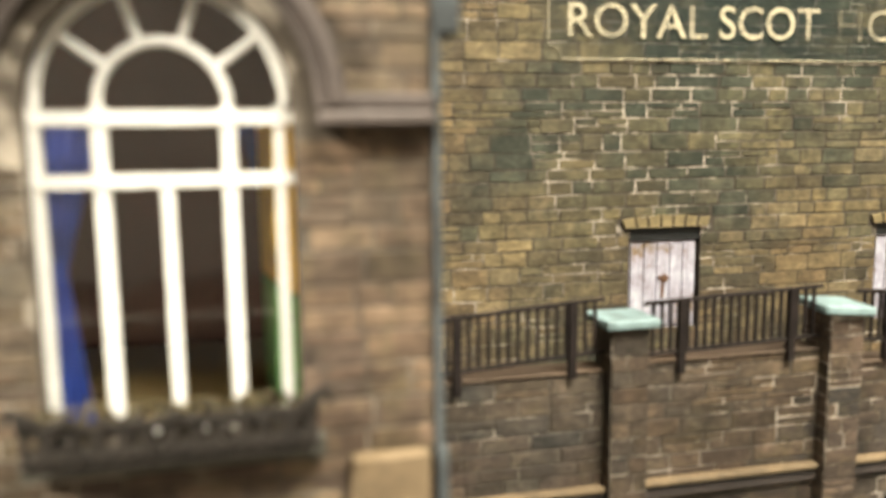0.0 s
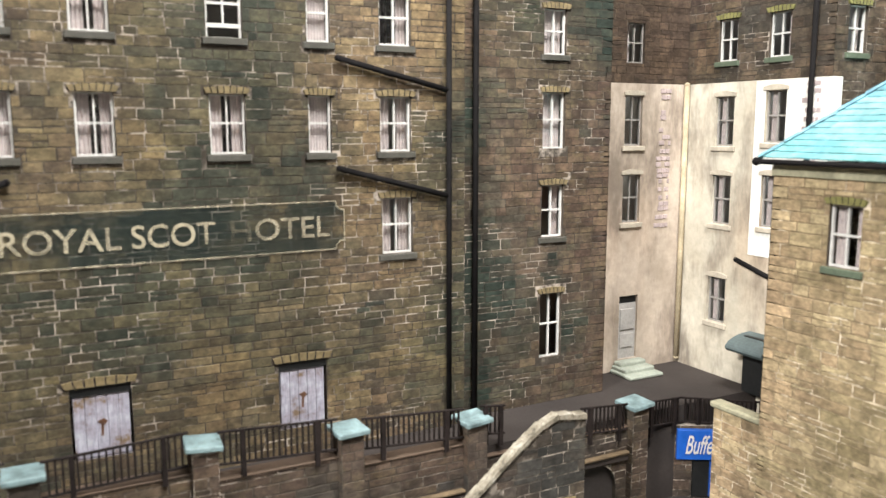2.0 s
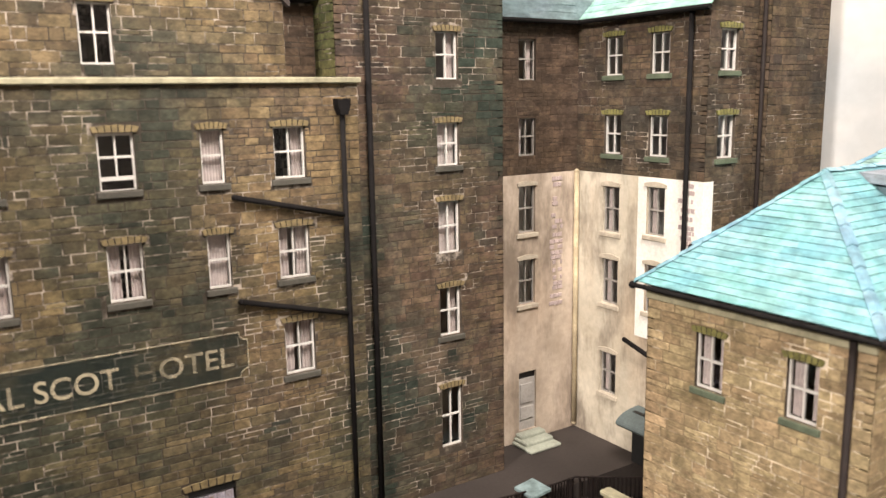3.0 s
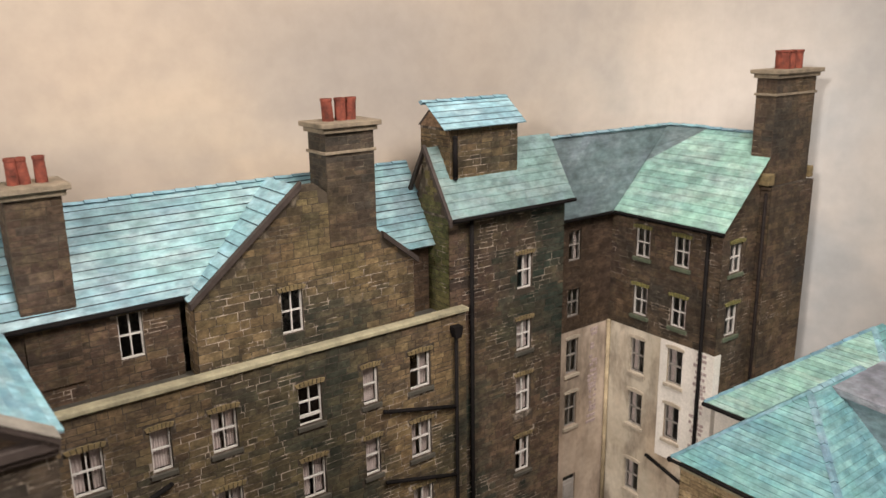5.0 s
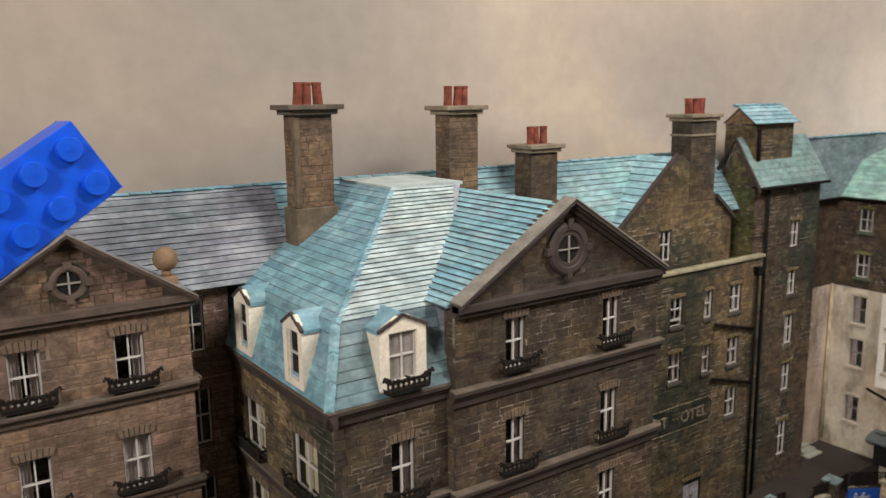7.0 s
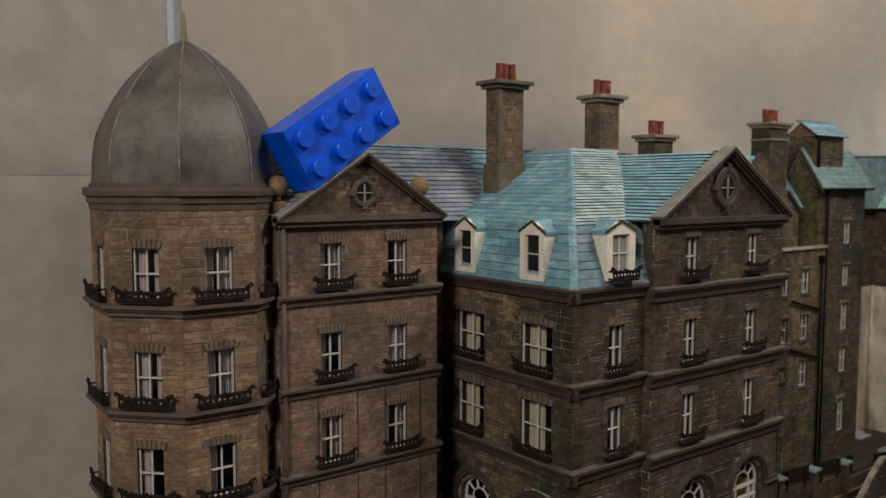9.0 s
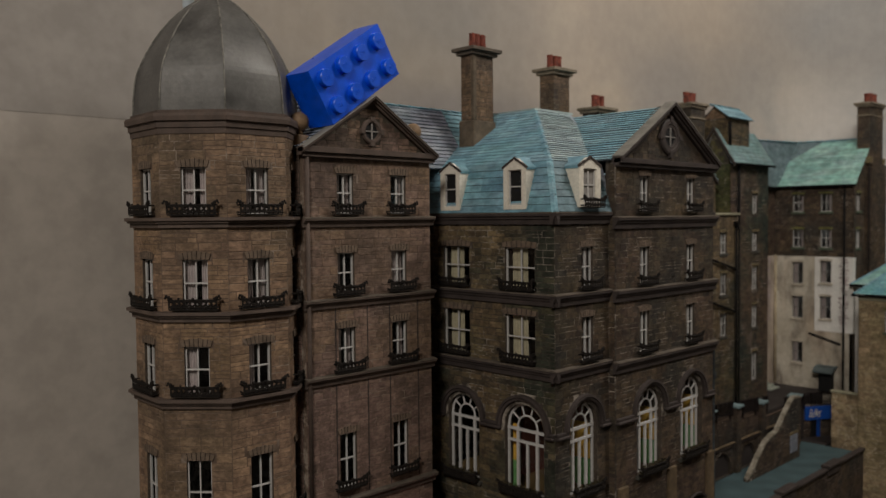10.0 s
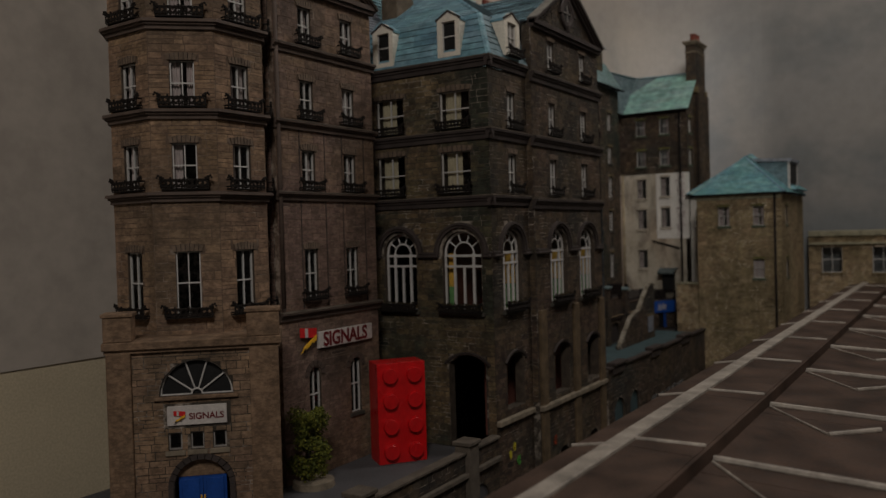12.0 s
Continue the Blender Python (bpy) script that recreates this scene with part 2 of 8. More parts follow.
def slate_material(name, a, b, c, wash=(0.27, 0.40, 0.37), pale=(0.42, 0.48, 0.49), dark=(0.12, 0.15, 0.18)):
    """Painted slate strips: washes of colour, pale dry-brushed streaks along the courses, dull violet-grey patches."""
    n = Nodes(name)
    pick = n.t.nodes.new("ShaderNodeObjectInfo").outputs["Random"]
    base = n.ramp(pick, [(0.0, a), (0.35, b), (0.7, c), (1.0, a)])
    toss = n.t.nodes.new("ShaderNodeTexWhiteNoise")
    toss.noise_dimensions = "1D"
    n.link(pick, toss.inputs["W"])
    base = n.mix(base, n.grey(toss.outputs["Value"], 0.84, 1.14, 0.0, 1.0), 1.0, "MULTIPLY")
    base = n.mix(base, wash, n.grey(n.noise(42, 4), 0.0, 0.65, 0.44, 0.66))
    base = n.mix(base, dark, n.grey(n.noise(62, 4, 0.7), 0.0, 0.5, 0.53, 0.72))
    base = n.mix(base, pale, n.grey(n.noise(180, 4, 0.65, (0.35, 0.35, 1.6)), 0.0, 0.42, 0.49, 0.68))
    base = n.mix(base, (0.5 * (a[0] + 0.20), 0.5 * (a[1] + 0.20), 0.5 * (a[2] + 0.29)), n.grey(n.noise(95, 4, 0.65), 0.0, 0.34, 0.50, 0.68))
    base = n.mix(base, n.grey(n.noise(230, 4, 0.68), 0.72, 1.26, 0.36, 0.64), 0.6, "MULTIPLY")
    streak = n.noise(520, 3, 0.65, (0.5, 0.5, 1.2))
    base = n.mix(base, n.grey(streak, 0.70, 1.30), 0.8, "MULTIPLY")
    n.bump(streak, 0.25, 0.0002)
    return n.done(base, 0.6, 0.0, 0.3)


M["slate"] = slate_material("turquoise_slates", (0.160, 0.295, 0.335), (0.140, 0.265, 0.315), (0.200, 0.330, 0.355), (0.20, 0.375, 0.375), (0.38, 0.455, 0.480))
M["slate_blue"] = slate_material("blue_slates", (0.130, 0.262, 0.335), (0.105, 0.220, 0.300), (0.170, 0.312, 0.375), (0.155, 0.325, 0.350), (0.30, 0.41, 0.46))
M["slate_grey"] = slate_material("grey_violet_slates", (0.180, 0.185, 0.225), (0.150, 0.155, 0.195), (0.205, 0.225, 0.260), (0.19, 0.265, 0.285), (0.46, 0.48, 0.50))
M["slate_pale"] = slate_material("pale_dry_brushed_slates", (0.33, 0.43, 0.44), (0.29, 0.39, 0.41), (0.38, 0.46, 0.46), (0.35, 0.46, 0.44), (0.52, 0.55, 0.54), (0.20, 0.28, 0.31))
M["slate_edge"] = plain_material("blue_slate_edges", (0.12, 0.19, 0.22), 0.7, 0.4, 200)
M["slate_butt"] = plain_material("dark_slate_butts", (0.085, 0.112, 0.124), 0.8, 0.4, 200)


def glass_material():
    n = Nodes("window_glass")
    clear, gloss, mixed = n.node("ShaderNodeBsdfTransparent", Color=(0.80, 0.82, 0.82, 1)), n.node("ShaderNodeBsdfGlossy", Roughness=0.06), n.node("ShaderNodeMixShader", Fac=0.06)
    n.link(clear.outputs[0], mixed.inputs[1])
    n.link(gloss.outputs[0], mixed.inputs[2])
    n.link(mixed.outputs[0], n.out.inputs["Surface"])
    return n.mat


def worn_paint(name, colour, keep, scale=260, grain=900, cover=1.0):
    """Old paint on stone: where it has flaked off, the blocks show through."""
    n = Nodes(name)
    n.done(n.mix(colour, n.grey(n.noise(grain, 3), 0.7, 1.25), 0.8, "MULTIPLY"), 0.75)
    hole, mixed = n.node("ShaderNodeBsdfTransparent"), n.t.nodes.new("ShaderNodeMixShader")
    n.link(n.grey(n.noise(scale, 4, 0.65), 0.1 * cover, cover, 1 - keep - 0.15, 1 - keep + 0.15), mixed.inputs[0])
    n.link(hole.outputs[0], mixed.inputs[1])
    n.link(n.bsdf.outputs[0], mixed.inputs[2])
    n.link(mixed.outputs[0], n.out.inputs["Surface"])
    return n.mat


def whitewash_material(name, pale, warm):
    """Limewash with peach and grey stains that run down."""
    n = Nodes(name)
    c = n.ramp(n.noise(34, 4, 0.6), [(0.36, warm), (0.6, pale)])
    c = n.mix(c, (0.46, 0.31, 0.20), n.grey(n.noise(30, 4, 0.6, (1.4, 1.4, 0.5)), 0.0, 0.40, 0.5, 0.7))
    c = n.mix(c, (0.21, 0.165, 0.12), n.grey(n.noise(17, 5, 0.65, (1.3, 1.3, 0.8)), 0.0, 0.72, 0.47, 0.66))
    c = n.mix(c, (0.12, 0.092, 0.07), n.grey(n.noise(55, 5, 0.7, (1.5, 1.5, 0.5)), 0.0, 0.75, 0.475, 0.66))
    c = n.mix(c, n.grey(n.noise(500, 4, 0.7), 0.85, 1.12), 0.7, "MULTIPLY")
    n.bump(n.noise(900, 3), 0.2, 0.0002)
    return n.done(c, 0.85)


def sky_material():
    """Painted sky: soft beige and grey clouds on card, whiter towards the right-hand end."""
    n = Nodes("painted_sky")
    c = n.ramp(n.noise(4.6, 4, 0.5, (1, 1, 1.7)), [(0.32, (0.39, 0.330, 0.275)), (0.46, (0.55, 0.448, 0.340)), (0.60, (0.66, 0.538, 0.405)), (0.78, (0.72, 0.612, 0.480))])
    c = n.mix(c, (0.277, 0.273, 0.265), n.grey(n.noise(8, 4, 0.55, (1, 1, 1.6)), 0.0, 0.65, 0.50, 0.68))
    c = n.mix(c, (0.554, 0.487, 0.386), n.grey(n.noise(13, 4, 0.6, (1, 1, 1.3)), 0.0, 0.45, 0.54, 0.72))
    x = n.t.nodes.new("ShaderNodeSeparateXYZ")
    n.link(n.geo.outputs["Position"], x.inputs[0])
    c = n.mix(c, (0.244, 0.223, 0.202), n.grey(x.outputs["X"], 0.7, 0.0, -0.16, 0.03))
    low = n.mix(n.grey(x.outputs["Z"], 1.0, 0.0, 0.205, 0.250), n.grey(n.noise(11, 4, 0.6, (1, 1, 2.2)), 0.0, 0.85, 0.42, 0.62), 1.0, "MULTIPLY")
    c = n.mix(c, (0.285, 0.262, 0.240), low)
    # Cloud blots; the large dark ones also paint down the near lamp's bright pool.
    for colour, at, size, much in (((0.76, 0.65, 0.53), (0.030, 0.258), (0.075, 0.055), 0.12), ((0.255, 0.230, 0.212), (-0.025, 0.217), (0.075, 0.016), 0.75), ((0.360, 0.355, 0.350), (0.112, 0.230), (0.050, 0.030), 0.5), ((0.332, 0.288, 0.248), (0.125, 0.285), (0.165, 0.085), 0.75), ((0.280, 0.260, 0.242), (0.145, 0.240), (0.085, 0.040), 0.6)):
        place = n.t.nodes.new("ShaderNodeMapping")
        place.vector_type = "TEXTURE"
        place.inputs["Location"].default_value = (at[0], 0.13, at[1])
        place.inputs["Scale"].default_value = (size[0], 0.6, size[1])
        spot = n.t.nodes.new("ShaderNodeTexGradient")
        spot.gradient_type = "SPHERICAL"
        n.link(n.geo.outputs["Position"], place.inputs["Vector"])
        n.link(place.outputs["Vector"], spot.inputs["Vector"])
        cloudy = n.mix(spot.outputs["Fac"], n.noise(24, 4, 0.6, (1, 1, 1.6)), 0.35)
        c = n.mix(c, colour, n.grey(cloudy, 0.0, much, 0.22, 0.62))
    white = n.mix((0.405, 0.430, 0.448), (0.580, 0.560, 0.535), n.grey(n.noise(16, 4, 0.6), 0.0, 1.0, 0.45, 0.62))
    storm = n.mix((0.165, 0.180, 0.188), (0.265, 0.260, 0.252), n.grey(n.noise(9, 4, 0.6, (1, 1, 1.5)), 0.0, 1.0, 0.44, 0.60))
    white = n.mix(white, (0.27, 0.267, 0.263), n.grey(x.outputs["Z"], 0.0, 0.85, 0.224, 0.264))
    white = n.mix(white, storm, n.grey(x.outputs["Y"], 1.0, 0.0, 0.022, 0.064))
    c = n.mix(c, white, n.grey(x.outputs["X"], 0.0, 0.88, 0.15, 0.245))
    c = n.mix(c, n.grey(n.noise(160, 3), 0.93, 1.07), 0.6, "MULTIPLY")
    return n.done(c, 0.85, 0.0, 0.2)


M["glass"] = glass_material()
M["sign_paint"] = worn_paint("worn_dark_sign_paint", (0.020, 0.030, 0.026), 0.50, 75, cover=0.38)
M["letter_paint"] = worn_paint("worn_cream_letter_paint", (0.46, 0.40, 0.28), 0.58, 200, cover=0.66)
M["letter_worn"] = worn_paint("worn_half_gone_letter_paint", (0.44, 0.38, 0.27), 0.50, 200, cover=0.55)
M["letter_faint"] = worn_paint("almost_gone_letter_paint", (0.34, 0.29, 0.20), 0.45, 300, cover=0.18)
M["whitewash"] = whitewash_material("stained_limewash", (0.56, 0.51, 0.42), (0.42, 0.37, 0.29))
M["peachwash"] = whitewash_material("peach_limewash", (0.54, 0.45, 0.37), (0.46, 0.38, 0.305))
M["freshwash"] = plain_material("fresh_white_limewash", (0.70, 0.67, 0.62), 0.8, 0.14, 90)
M["mauve"] = plain_material("exposed_mauve_stone", (0.37, 0.30, 0.29), 0.85, 0.25, 400)
M["sky"] = sky_material()


# ---- building blocks ----
def mesh_of(name, verts, faces, mat, smooth=False):
    me = bpy.data.meshes.new(name)
    me.from_pydata([tuple(v) for v in verts], [], faces)
    me.materials.append(mat)
    if smooth:
        me.shade_smooth()
    me.update()
    return me


def to_mesh(name, bm, mat, smooth=False):
    me = bpy.data.meshes.new(name)
    bmesh.ops.recalc_face_normals(bm, faces=bm.faces)
    bm.to_mesh(me)
    bm.free()
    me.materials.append(mat)
    if smooth:
        me.shade_smooth()
    return me


def thing(name, at, label, category, group="", kind=""):
    ob = new(name)
    ob.empty_display_size = 0.01
    ob.location = at
    return tagged(ob, label, category, group, kind)


def hang(name, me, parent, m=None, label="", kind=""):
    """Links a mesh as a part of parent. For a thing (an Empty) m is a pose in the world; under a part it is in that part's own axes."""
    ob = new(name, me)
    ob.parent = parent
    if parent.type == "EMPTY":
        ob.matrix_parent_inverse = Matrix.Translation(-parent.location)
    if m is not None:
        ob.matrix_basis = m
    return tagged(ob, label, kind=kind)


def part(name, bm, mat, parent, label="", m=None, smooth=False):
    return hang(name, to_mesh(name, bm, mat, smooth), parent, m, label)


def box(bm, x0, x1, y0, y1, z0, z1, bevel=0.0):
    r = bmesh.ops.create_cube(bm, size=1.0, matrix=Matrix.LocRotScale(((x0 + x1) / 2, (y0 + y1) / 2, (z0 + z1) / 2), None, (x1 - x0, y1 - y0, z1 - z0)))
    if bevel:
        edges = {e for v in r["verts"] for e in v.link_edges}
        bmesh.ops.bevel(bm, geom=list(edges), offset=bevel, segments=1, affect="EDGES")


def rod(bm, a, b, r, n=8, r2=None):
    a, b = Vector(a), Vector(b)
    m = Matrix.Translation((a + b) / 2) @ (b - a).to_track_quat("Z", "Y").to_matrix().to_4x4()
    bmesh.ops.create_cone(bm, cap_ends=True, segments=n, radius1=r, radius2=r if r2 is None else r2, depth=(b - a).length, matrix=m)


def ball(bm, at, r, u=14, v=9):
    bmesh.ops.create_uvsphere(bm, u_segments=u, v_segments=v, radius=r, matrix=Matrix.Translation(at))


def prism(bm, outline, y0, y1):
    """A plate: an outline in x and z, from y0 to y1."""
    a = [bm.verts.new((x, y0, z)) for x, z in outline]
    b = [bm.verts.new((x, y1, z)) for x, z in outline]
    bm.faces.new(a), bm.faces.new(b[::-1])
    for k in range(len(a)):
        j = (k + 1) % len(a)
        bm.faces.new((a[k], b[k], b[j], a[j]))


def side(x, y, ux, uy):
    """The axes of a wall whose left end, seen from outside, is (x, y): X along it, Y into it, Z up."""
    length = math.hypot(ux, uy)
    ux, uy = ux / length, uy / length
    return Matrix(((ux, -uy, 0, x), (uy, ux, 0, y), (0, 0, 1, 0), (0, 0, 0, 1)))


def arc(o, n=14):
    """The rounded head of an opening, from its left to its right springing."""
    x0, x1, z0, z1, kind = o
    c, r = (x0 + x1) / 2, (x1 - x0) / 2
    if kind == "a":
        return [(c - r * math.cos(math.pi * k / n), z1 - r + r * math.sin(math.pi * k / n)) for k in range(n + 1)]
    rise = r * 0.4
    big = (r * r + rise * rise) / (2 * rise)
    half = math.asin(r / big)
    return [(c + big * math.sin(-half + 2 * half * k / n), z1 - big + big * math.cos(-half + 2 * half * k / n)) for k in range(n + 1)]


def wall_mesh(name, w, z0, z1, openings, mat, depth=0.0016, reveal=None):
    """A wall with real openings through it, in its own axes."""
    xs = sorted({0.0, w} | {v for o in openings for v in o[:2] if 0 < v < w})
    zs = sorted({z0, z1} | {v for o in openings for v in o[2:4] if z0 < v < z1})
    verts, faces, sides = [], [], set()

    def quad(*p):
        k = len(verts)
        verts.extend(p)
        faces.append(tuple(range(k, k + len(p))))

    for a, b in zip(xs, xs[1:]):
        for c, d in zip(zs, zs[1:]):
            mx, mz = (a + b) / 2, (c + d) / 2
            if any(o[0] < mx < o[1] and o[2] < mz < o[3] for o in openings):
                continue
            quad((a, 0, c), (b, 0, c), (b, 0, d), (a, 0, d))
            quad((a, depth, d), (b, depth, d), (b, depth, c), (a, depth, c))
    quad((0, 0, z0), (0, 0, z1), (0, depth, z1), (0, depth, z0))
    quad((w, 0, z1), (w, 0, z0), (w, depth, z0), (w, depth, z1))
    quad((0, 0, z1), (w, 0, z1), (w, depth, z1), (0, depth, z1))
    for o in openings:
        x0, x1, a, b, kind = o
        if kind == "r":
            ring = [(x0, a), (x0, b), (x1, b), (x1, a)]
        else:
            head = arc(o)
            ring = [(x0, a), *head, (x1, a)]
            mid = len(head) // 2
            for run, corner in ((head[:mid + 1], (x0, b)), (head[mid:], (x1, b))):
                for p, q in zip(run, run[1:]):
                    quad((*corner[:1], 0, corner[1]), (p[0], 0, p[1]), (q[0], 0, q[1]))
                    quad((*corner[:1], depth, corner[1]), (q[0], depth, q[1]), (p[0], depth, p[1]))
        for p, q in zip(ring, ring[1:] + ring[:1]):
            sides.add(len(faces))
            quad((p[0], 0, p[1]), (p[0], depth, p[1]), (q[0], depth, q[1]), (q[0], 0, q[1]))
    bm = bmesh.new()
    made = [bm.verts.new(p) for p in verts]
    # Sides of the openings take the second material, darker than most walls.
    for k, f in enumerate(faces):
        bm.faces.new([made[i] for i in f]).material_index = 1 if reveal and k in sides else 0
    bmesh.ops.remove_doubles(bm, verts=bm.verts, dist=0.000002)
    me = to_mesh(name, bm, mat)
    if reveal:
        me.materials.append(reveal)
    return me


def block_rects(rng, w, z0, z1, keep_out, course=(0.0014, 0.0024), length=(0.0022, 0.0058)):
    """Squared rubble: courses of uneven height, in places split into two thin ones or run through a joint, cut round the openings: x0, x1, z0, z1."""
    cells, z = [], z0
    while z < z1 - 0.0006:
        h = min(rng.uniform(*course), z1 - z)
        x = 0.0
        while x < w - 0.0001:
            if rng.random() < 0.22 and h > 0.0018:
                stretch, cut = x + rng.uniform(0.006, 0.014), z + h * rng.uniform(0.40, 0.60)
                stretch = w if w - stretch < 0.0015 else stretch
                for za, zb in ((z, cut), (cut, z + h)):
                    s = x
                    while s < stretch - 0.0012:
                        e = min(s + rng.uniform(*length), stretch)
                        e = stretch if stretch - e < 0.0012 else e
                        cells.append((s, e, za, zb))
                        s = e
                x = stretch
            else:
                e = x + rng.uniform(*length) * (0.6 if x == 0.0 and rng.random() < 0.5 else 1.0)
                e = w if w - e < 0.0015 else e
                cells.append((x, e, z, z + h))
                x = e
        z += h
    out = []
    for x, e, z, top in cells:
        bits = [(max(x, 0.0), min(e, w), z, top)]
        for o in keep_out:
            left = []
            for x0, x1, za, zb in bits:
                a, b = o[0], o[1]
                if o[4] == "a":
                    r, c = (b - a) / 2, (a + b) / 2
                    up = max(0.0, za + 0.3 * (zb - za) - (o[3] - r))
                    half = math.sqrt(max(0.0, r * r - up * up))
                    a, b = c - half, c + half
                if o[3] <= za + 0.0002 or o[2] >= zb - 0.0002 or b <= x0 or a >= x1:
                    left.append((x0, x1, za, zb))
                    continue
                left += [(x0, min(x1, a), za, zb), (max(x0, b), x1, za, zb)]
                if o[4] == "r":
                    left += [(max(x0, a), min(x1, b), o[3], zb), (max(x0, a), min(x1, b), za, o[2])]
            bits = [q for q in left if q[1] - q[0] > 0.0007 and q[3] - q[2] > 0.0004]
        out += bits
    return out


def gable_clip(rects, outline):
    """Keeps the blocks under a sloping top given as a function of x."""
    return [r for r in rects if r[3] < min(outline(r[0]), outline(r[1])) - 0.0002]


def block_verts(rng, r, gap=0.000058, proud=0.00007):
    g = [gap * rng.uniform(0.4, 1.5) for _ in range(4)]
    x0, x1, z0, z1 = r[0] + g[0], r[1] - g[1], r[2] + g[2], r[3] - g[3]
    p, i = -proud * rng.uniform(0.5, 1.4), 0.00006
    j = [rng.uniform(-0.00009, 0.00009) for _ in range(4)]
    return [(x0, 0.0001, z0), (x1, 0.0001, z0), (x1, 0.0001, z1), (x0, 0.0001, z1),
            (x0 + i, p, z0 + i + j[0]), (x1 - i, p, z0 + i + j[1]), (x1 - i, p, z1 - i + j[2]), (x0 + i, p, z1 - i + j[3])]


def with_cells(me, m=None):
    """Gives the five faces of every block its centre, so that a block has one colour."""
    attribute = me.attributes.new("cell", "FLOAT_VECTOR", "FACE")
    m = m or Matrix.Identity(4)
    values = []
    for k in range(0, len(me.polygons), 5):
        values += [*(m @ me.polygons[k].center)] * 5
    attribute.data.foreach_set("vector", values)
    return me


BLOCK_FACES = [(4, 5, 6, 7), (0, 1, 5, 4), (1, 2, 6, 5), (2, 3, 7, 6), (3, 0, 4, 7)]
SINGLES = []


def stonework(rects, wall, mat, rng, single_mat=None, where=None, limit=300):
    """Lays blocks on a wall. Those in the stretch named by where become pieces of their own, later in the file."""
    verts, faces, lone = [], [], []
    for r in rects:
        if single_mat and len(lone) < limit and where(r):
            lone.append(r)
            continue
        k = len(verts)
        verts += block_verts(rng, r)
        faces += [tuple(i + k for i in f) for f in BLOCK_FACES]
    if verts:
        hang("stonework", with_cells(mesh_of("stonework", verts, faces, mat), wall.matrix_basis), wall, None, "coursed stone blocks with pale mortar joints", "stuff")
    if lone:
        SINGLES.append((wall, lone, single_mat))


SEEDS = random.Random(5)


def build_wall(parent, m, w, z0, z1, openings, stone="sand", mortar="mortar", keep=(), single=None, where=None, course=(0.0014, 0.0024), length=(0.0022, 0.0058), depth=0.0016, label="", clip=None):
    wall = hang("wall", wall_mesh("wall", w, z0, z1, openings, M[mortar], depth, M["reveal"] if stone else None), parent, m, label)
    rng = random.Random(SEEDS.random())
    rects = block_rects(rng, w, z0, z1, list(openings) + list(keep), course, length)
    if clip:
        rects = gable_clip(rects, clip)
    if stone:
        stonework(rects, wall, M[stone], rng, M[single] if single else None, where)
    return wall


# ---- windows ----
CACHE = {}


def cached(key, make):
    if key not in CACHE:
        CACHE[key] = make()
    return CACHE[key]


def sash_frame(w, h, style, paint="white"):
    """One welded sash: stiles, rails and glazing bars."""
    f, b = 0.00036, 0.00018
    xs = [(f, w - f)] if style not in ("four", "pair") else [(f, w / 2 - b * 0.8), (w / 2 + b * 0.8, w - f)]
    if style == "raised":
        halves = [(f, w / 2 - b * 0.8), (w / 2 + b * 0.8, w - f)]
        panes = [(f, w - f, f * 0.3, h * 0.17, "r")] + [(a, c, p * h, q * h, "r") for a, c in halves for p, q in ((0.24, 0.56), (0.60, 0.95))]
        return wall_mesh("window_frame", w, 0.0, h, panes, M[paint], 0.0006)
    zs = [(f, h - f * 0.8)] if style == "blank" else [(f, h * 0.52 - b), (h * 0.52 + b, h - f * 0.8)]
    return wall_mesh("window_frame", w, 0.0, h, [(a, c, p, q, "r") for a, c in xs for p, q in zs], M[paint], 0.0006)


def drape(x0, x1, z0, z1, mat, waves, pull=0.0):
    """A hanging curtain with folds, 0.2 mm thick; pull draws its outer edge aside towards the foot."""
    n, verts, faces = 24, [], []
    for back in (0, 1):
        for k in range(n + 1):
            s = k / n
            y = 0.0002 * math.sin(s * waves * 2 * math.pi) + 0.0002 * back
            verts += [(x0 + (x1 - x0) * s, y, z1), (x0 + (x1 - x0) * s * (1 - pull), y, (z0 + z1) / 2), (x0 + (x1 - x0) * s * (1 - 0.6 * pull), y, z0)]
    for back in (0, 1):
        o = back * 3 * (n + 1)
        for k in range(n):
            for j in (0, 1):
                faces.append((o + 3 * k + j, o + 3 * k + 3 + j, o + 3 * k + 4 + j, o + 3 * k + 1 + j))
    return mesh_of("curtain", verts, faces, M[mat], True)


def band_mesh(name, lower, upper, n, mat, proud=0.0004, groove=0.055):
    """A band of n splayed stones between two edges, lower(s) and upper(s), as one welded strip with recessed joints."""
    cols = [(s, d) for k in range(n) for s, d in (((k + groove) / n, proud), ((k + 1 - groove) / n, proud), ((k + 1 - groove * 0.4) / n, 0.0001), ((k + 1 + groove * 0.4) / n, 0.0001))][:-2]
    verts, faces = [], []
    for s, d in cols:
        (xa, za), (xb, zb) = lower(s), upper(s)
        verts += [(xa, 0.0002, za), (xa, -d, za), (xb, -d, zb), (xb, 0.0002, zb)]
    for k in range(len(cols) - 1):
        for j in range(3):
            faces.append((4 * k + j, 4 * k + 4 + j, 4 * k + 5 + j, 4 * k + 1 + j))
    e = 4 * len(cols) - 4
    faces += [(0, 1, 2, 3), (e + 3, e + 2, e + 1, e)]
    me = mesh_of(name, verts, faces, M[mat])
    me.materials.append(M["band"])
    for k in range(len(cols) - 1):
        if k % 4:
            me.polygons[3 * k + 1].material_index = 1
    return me


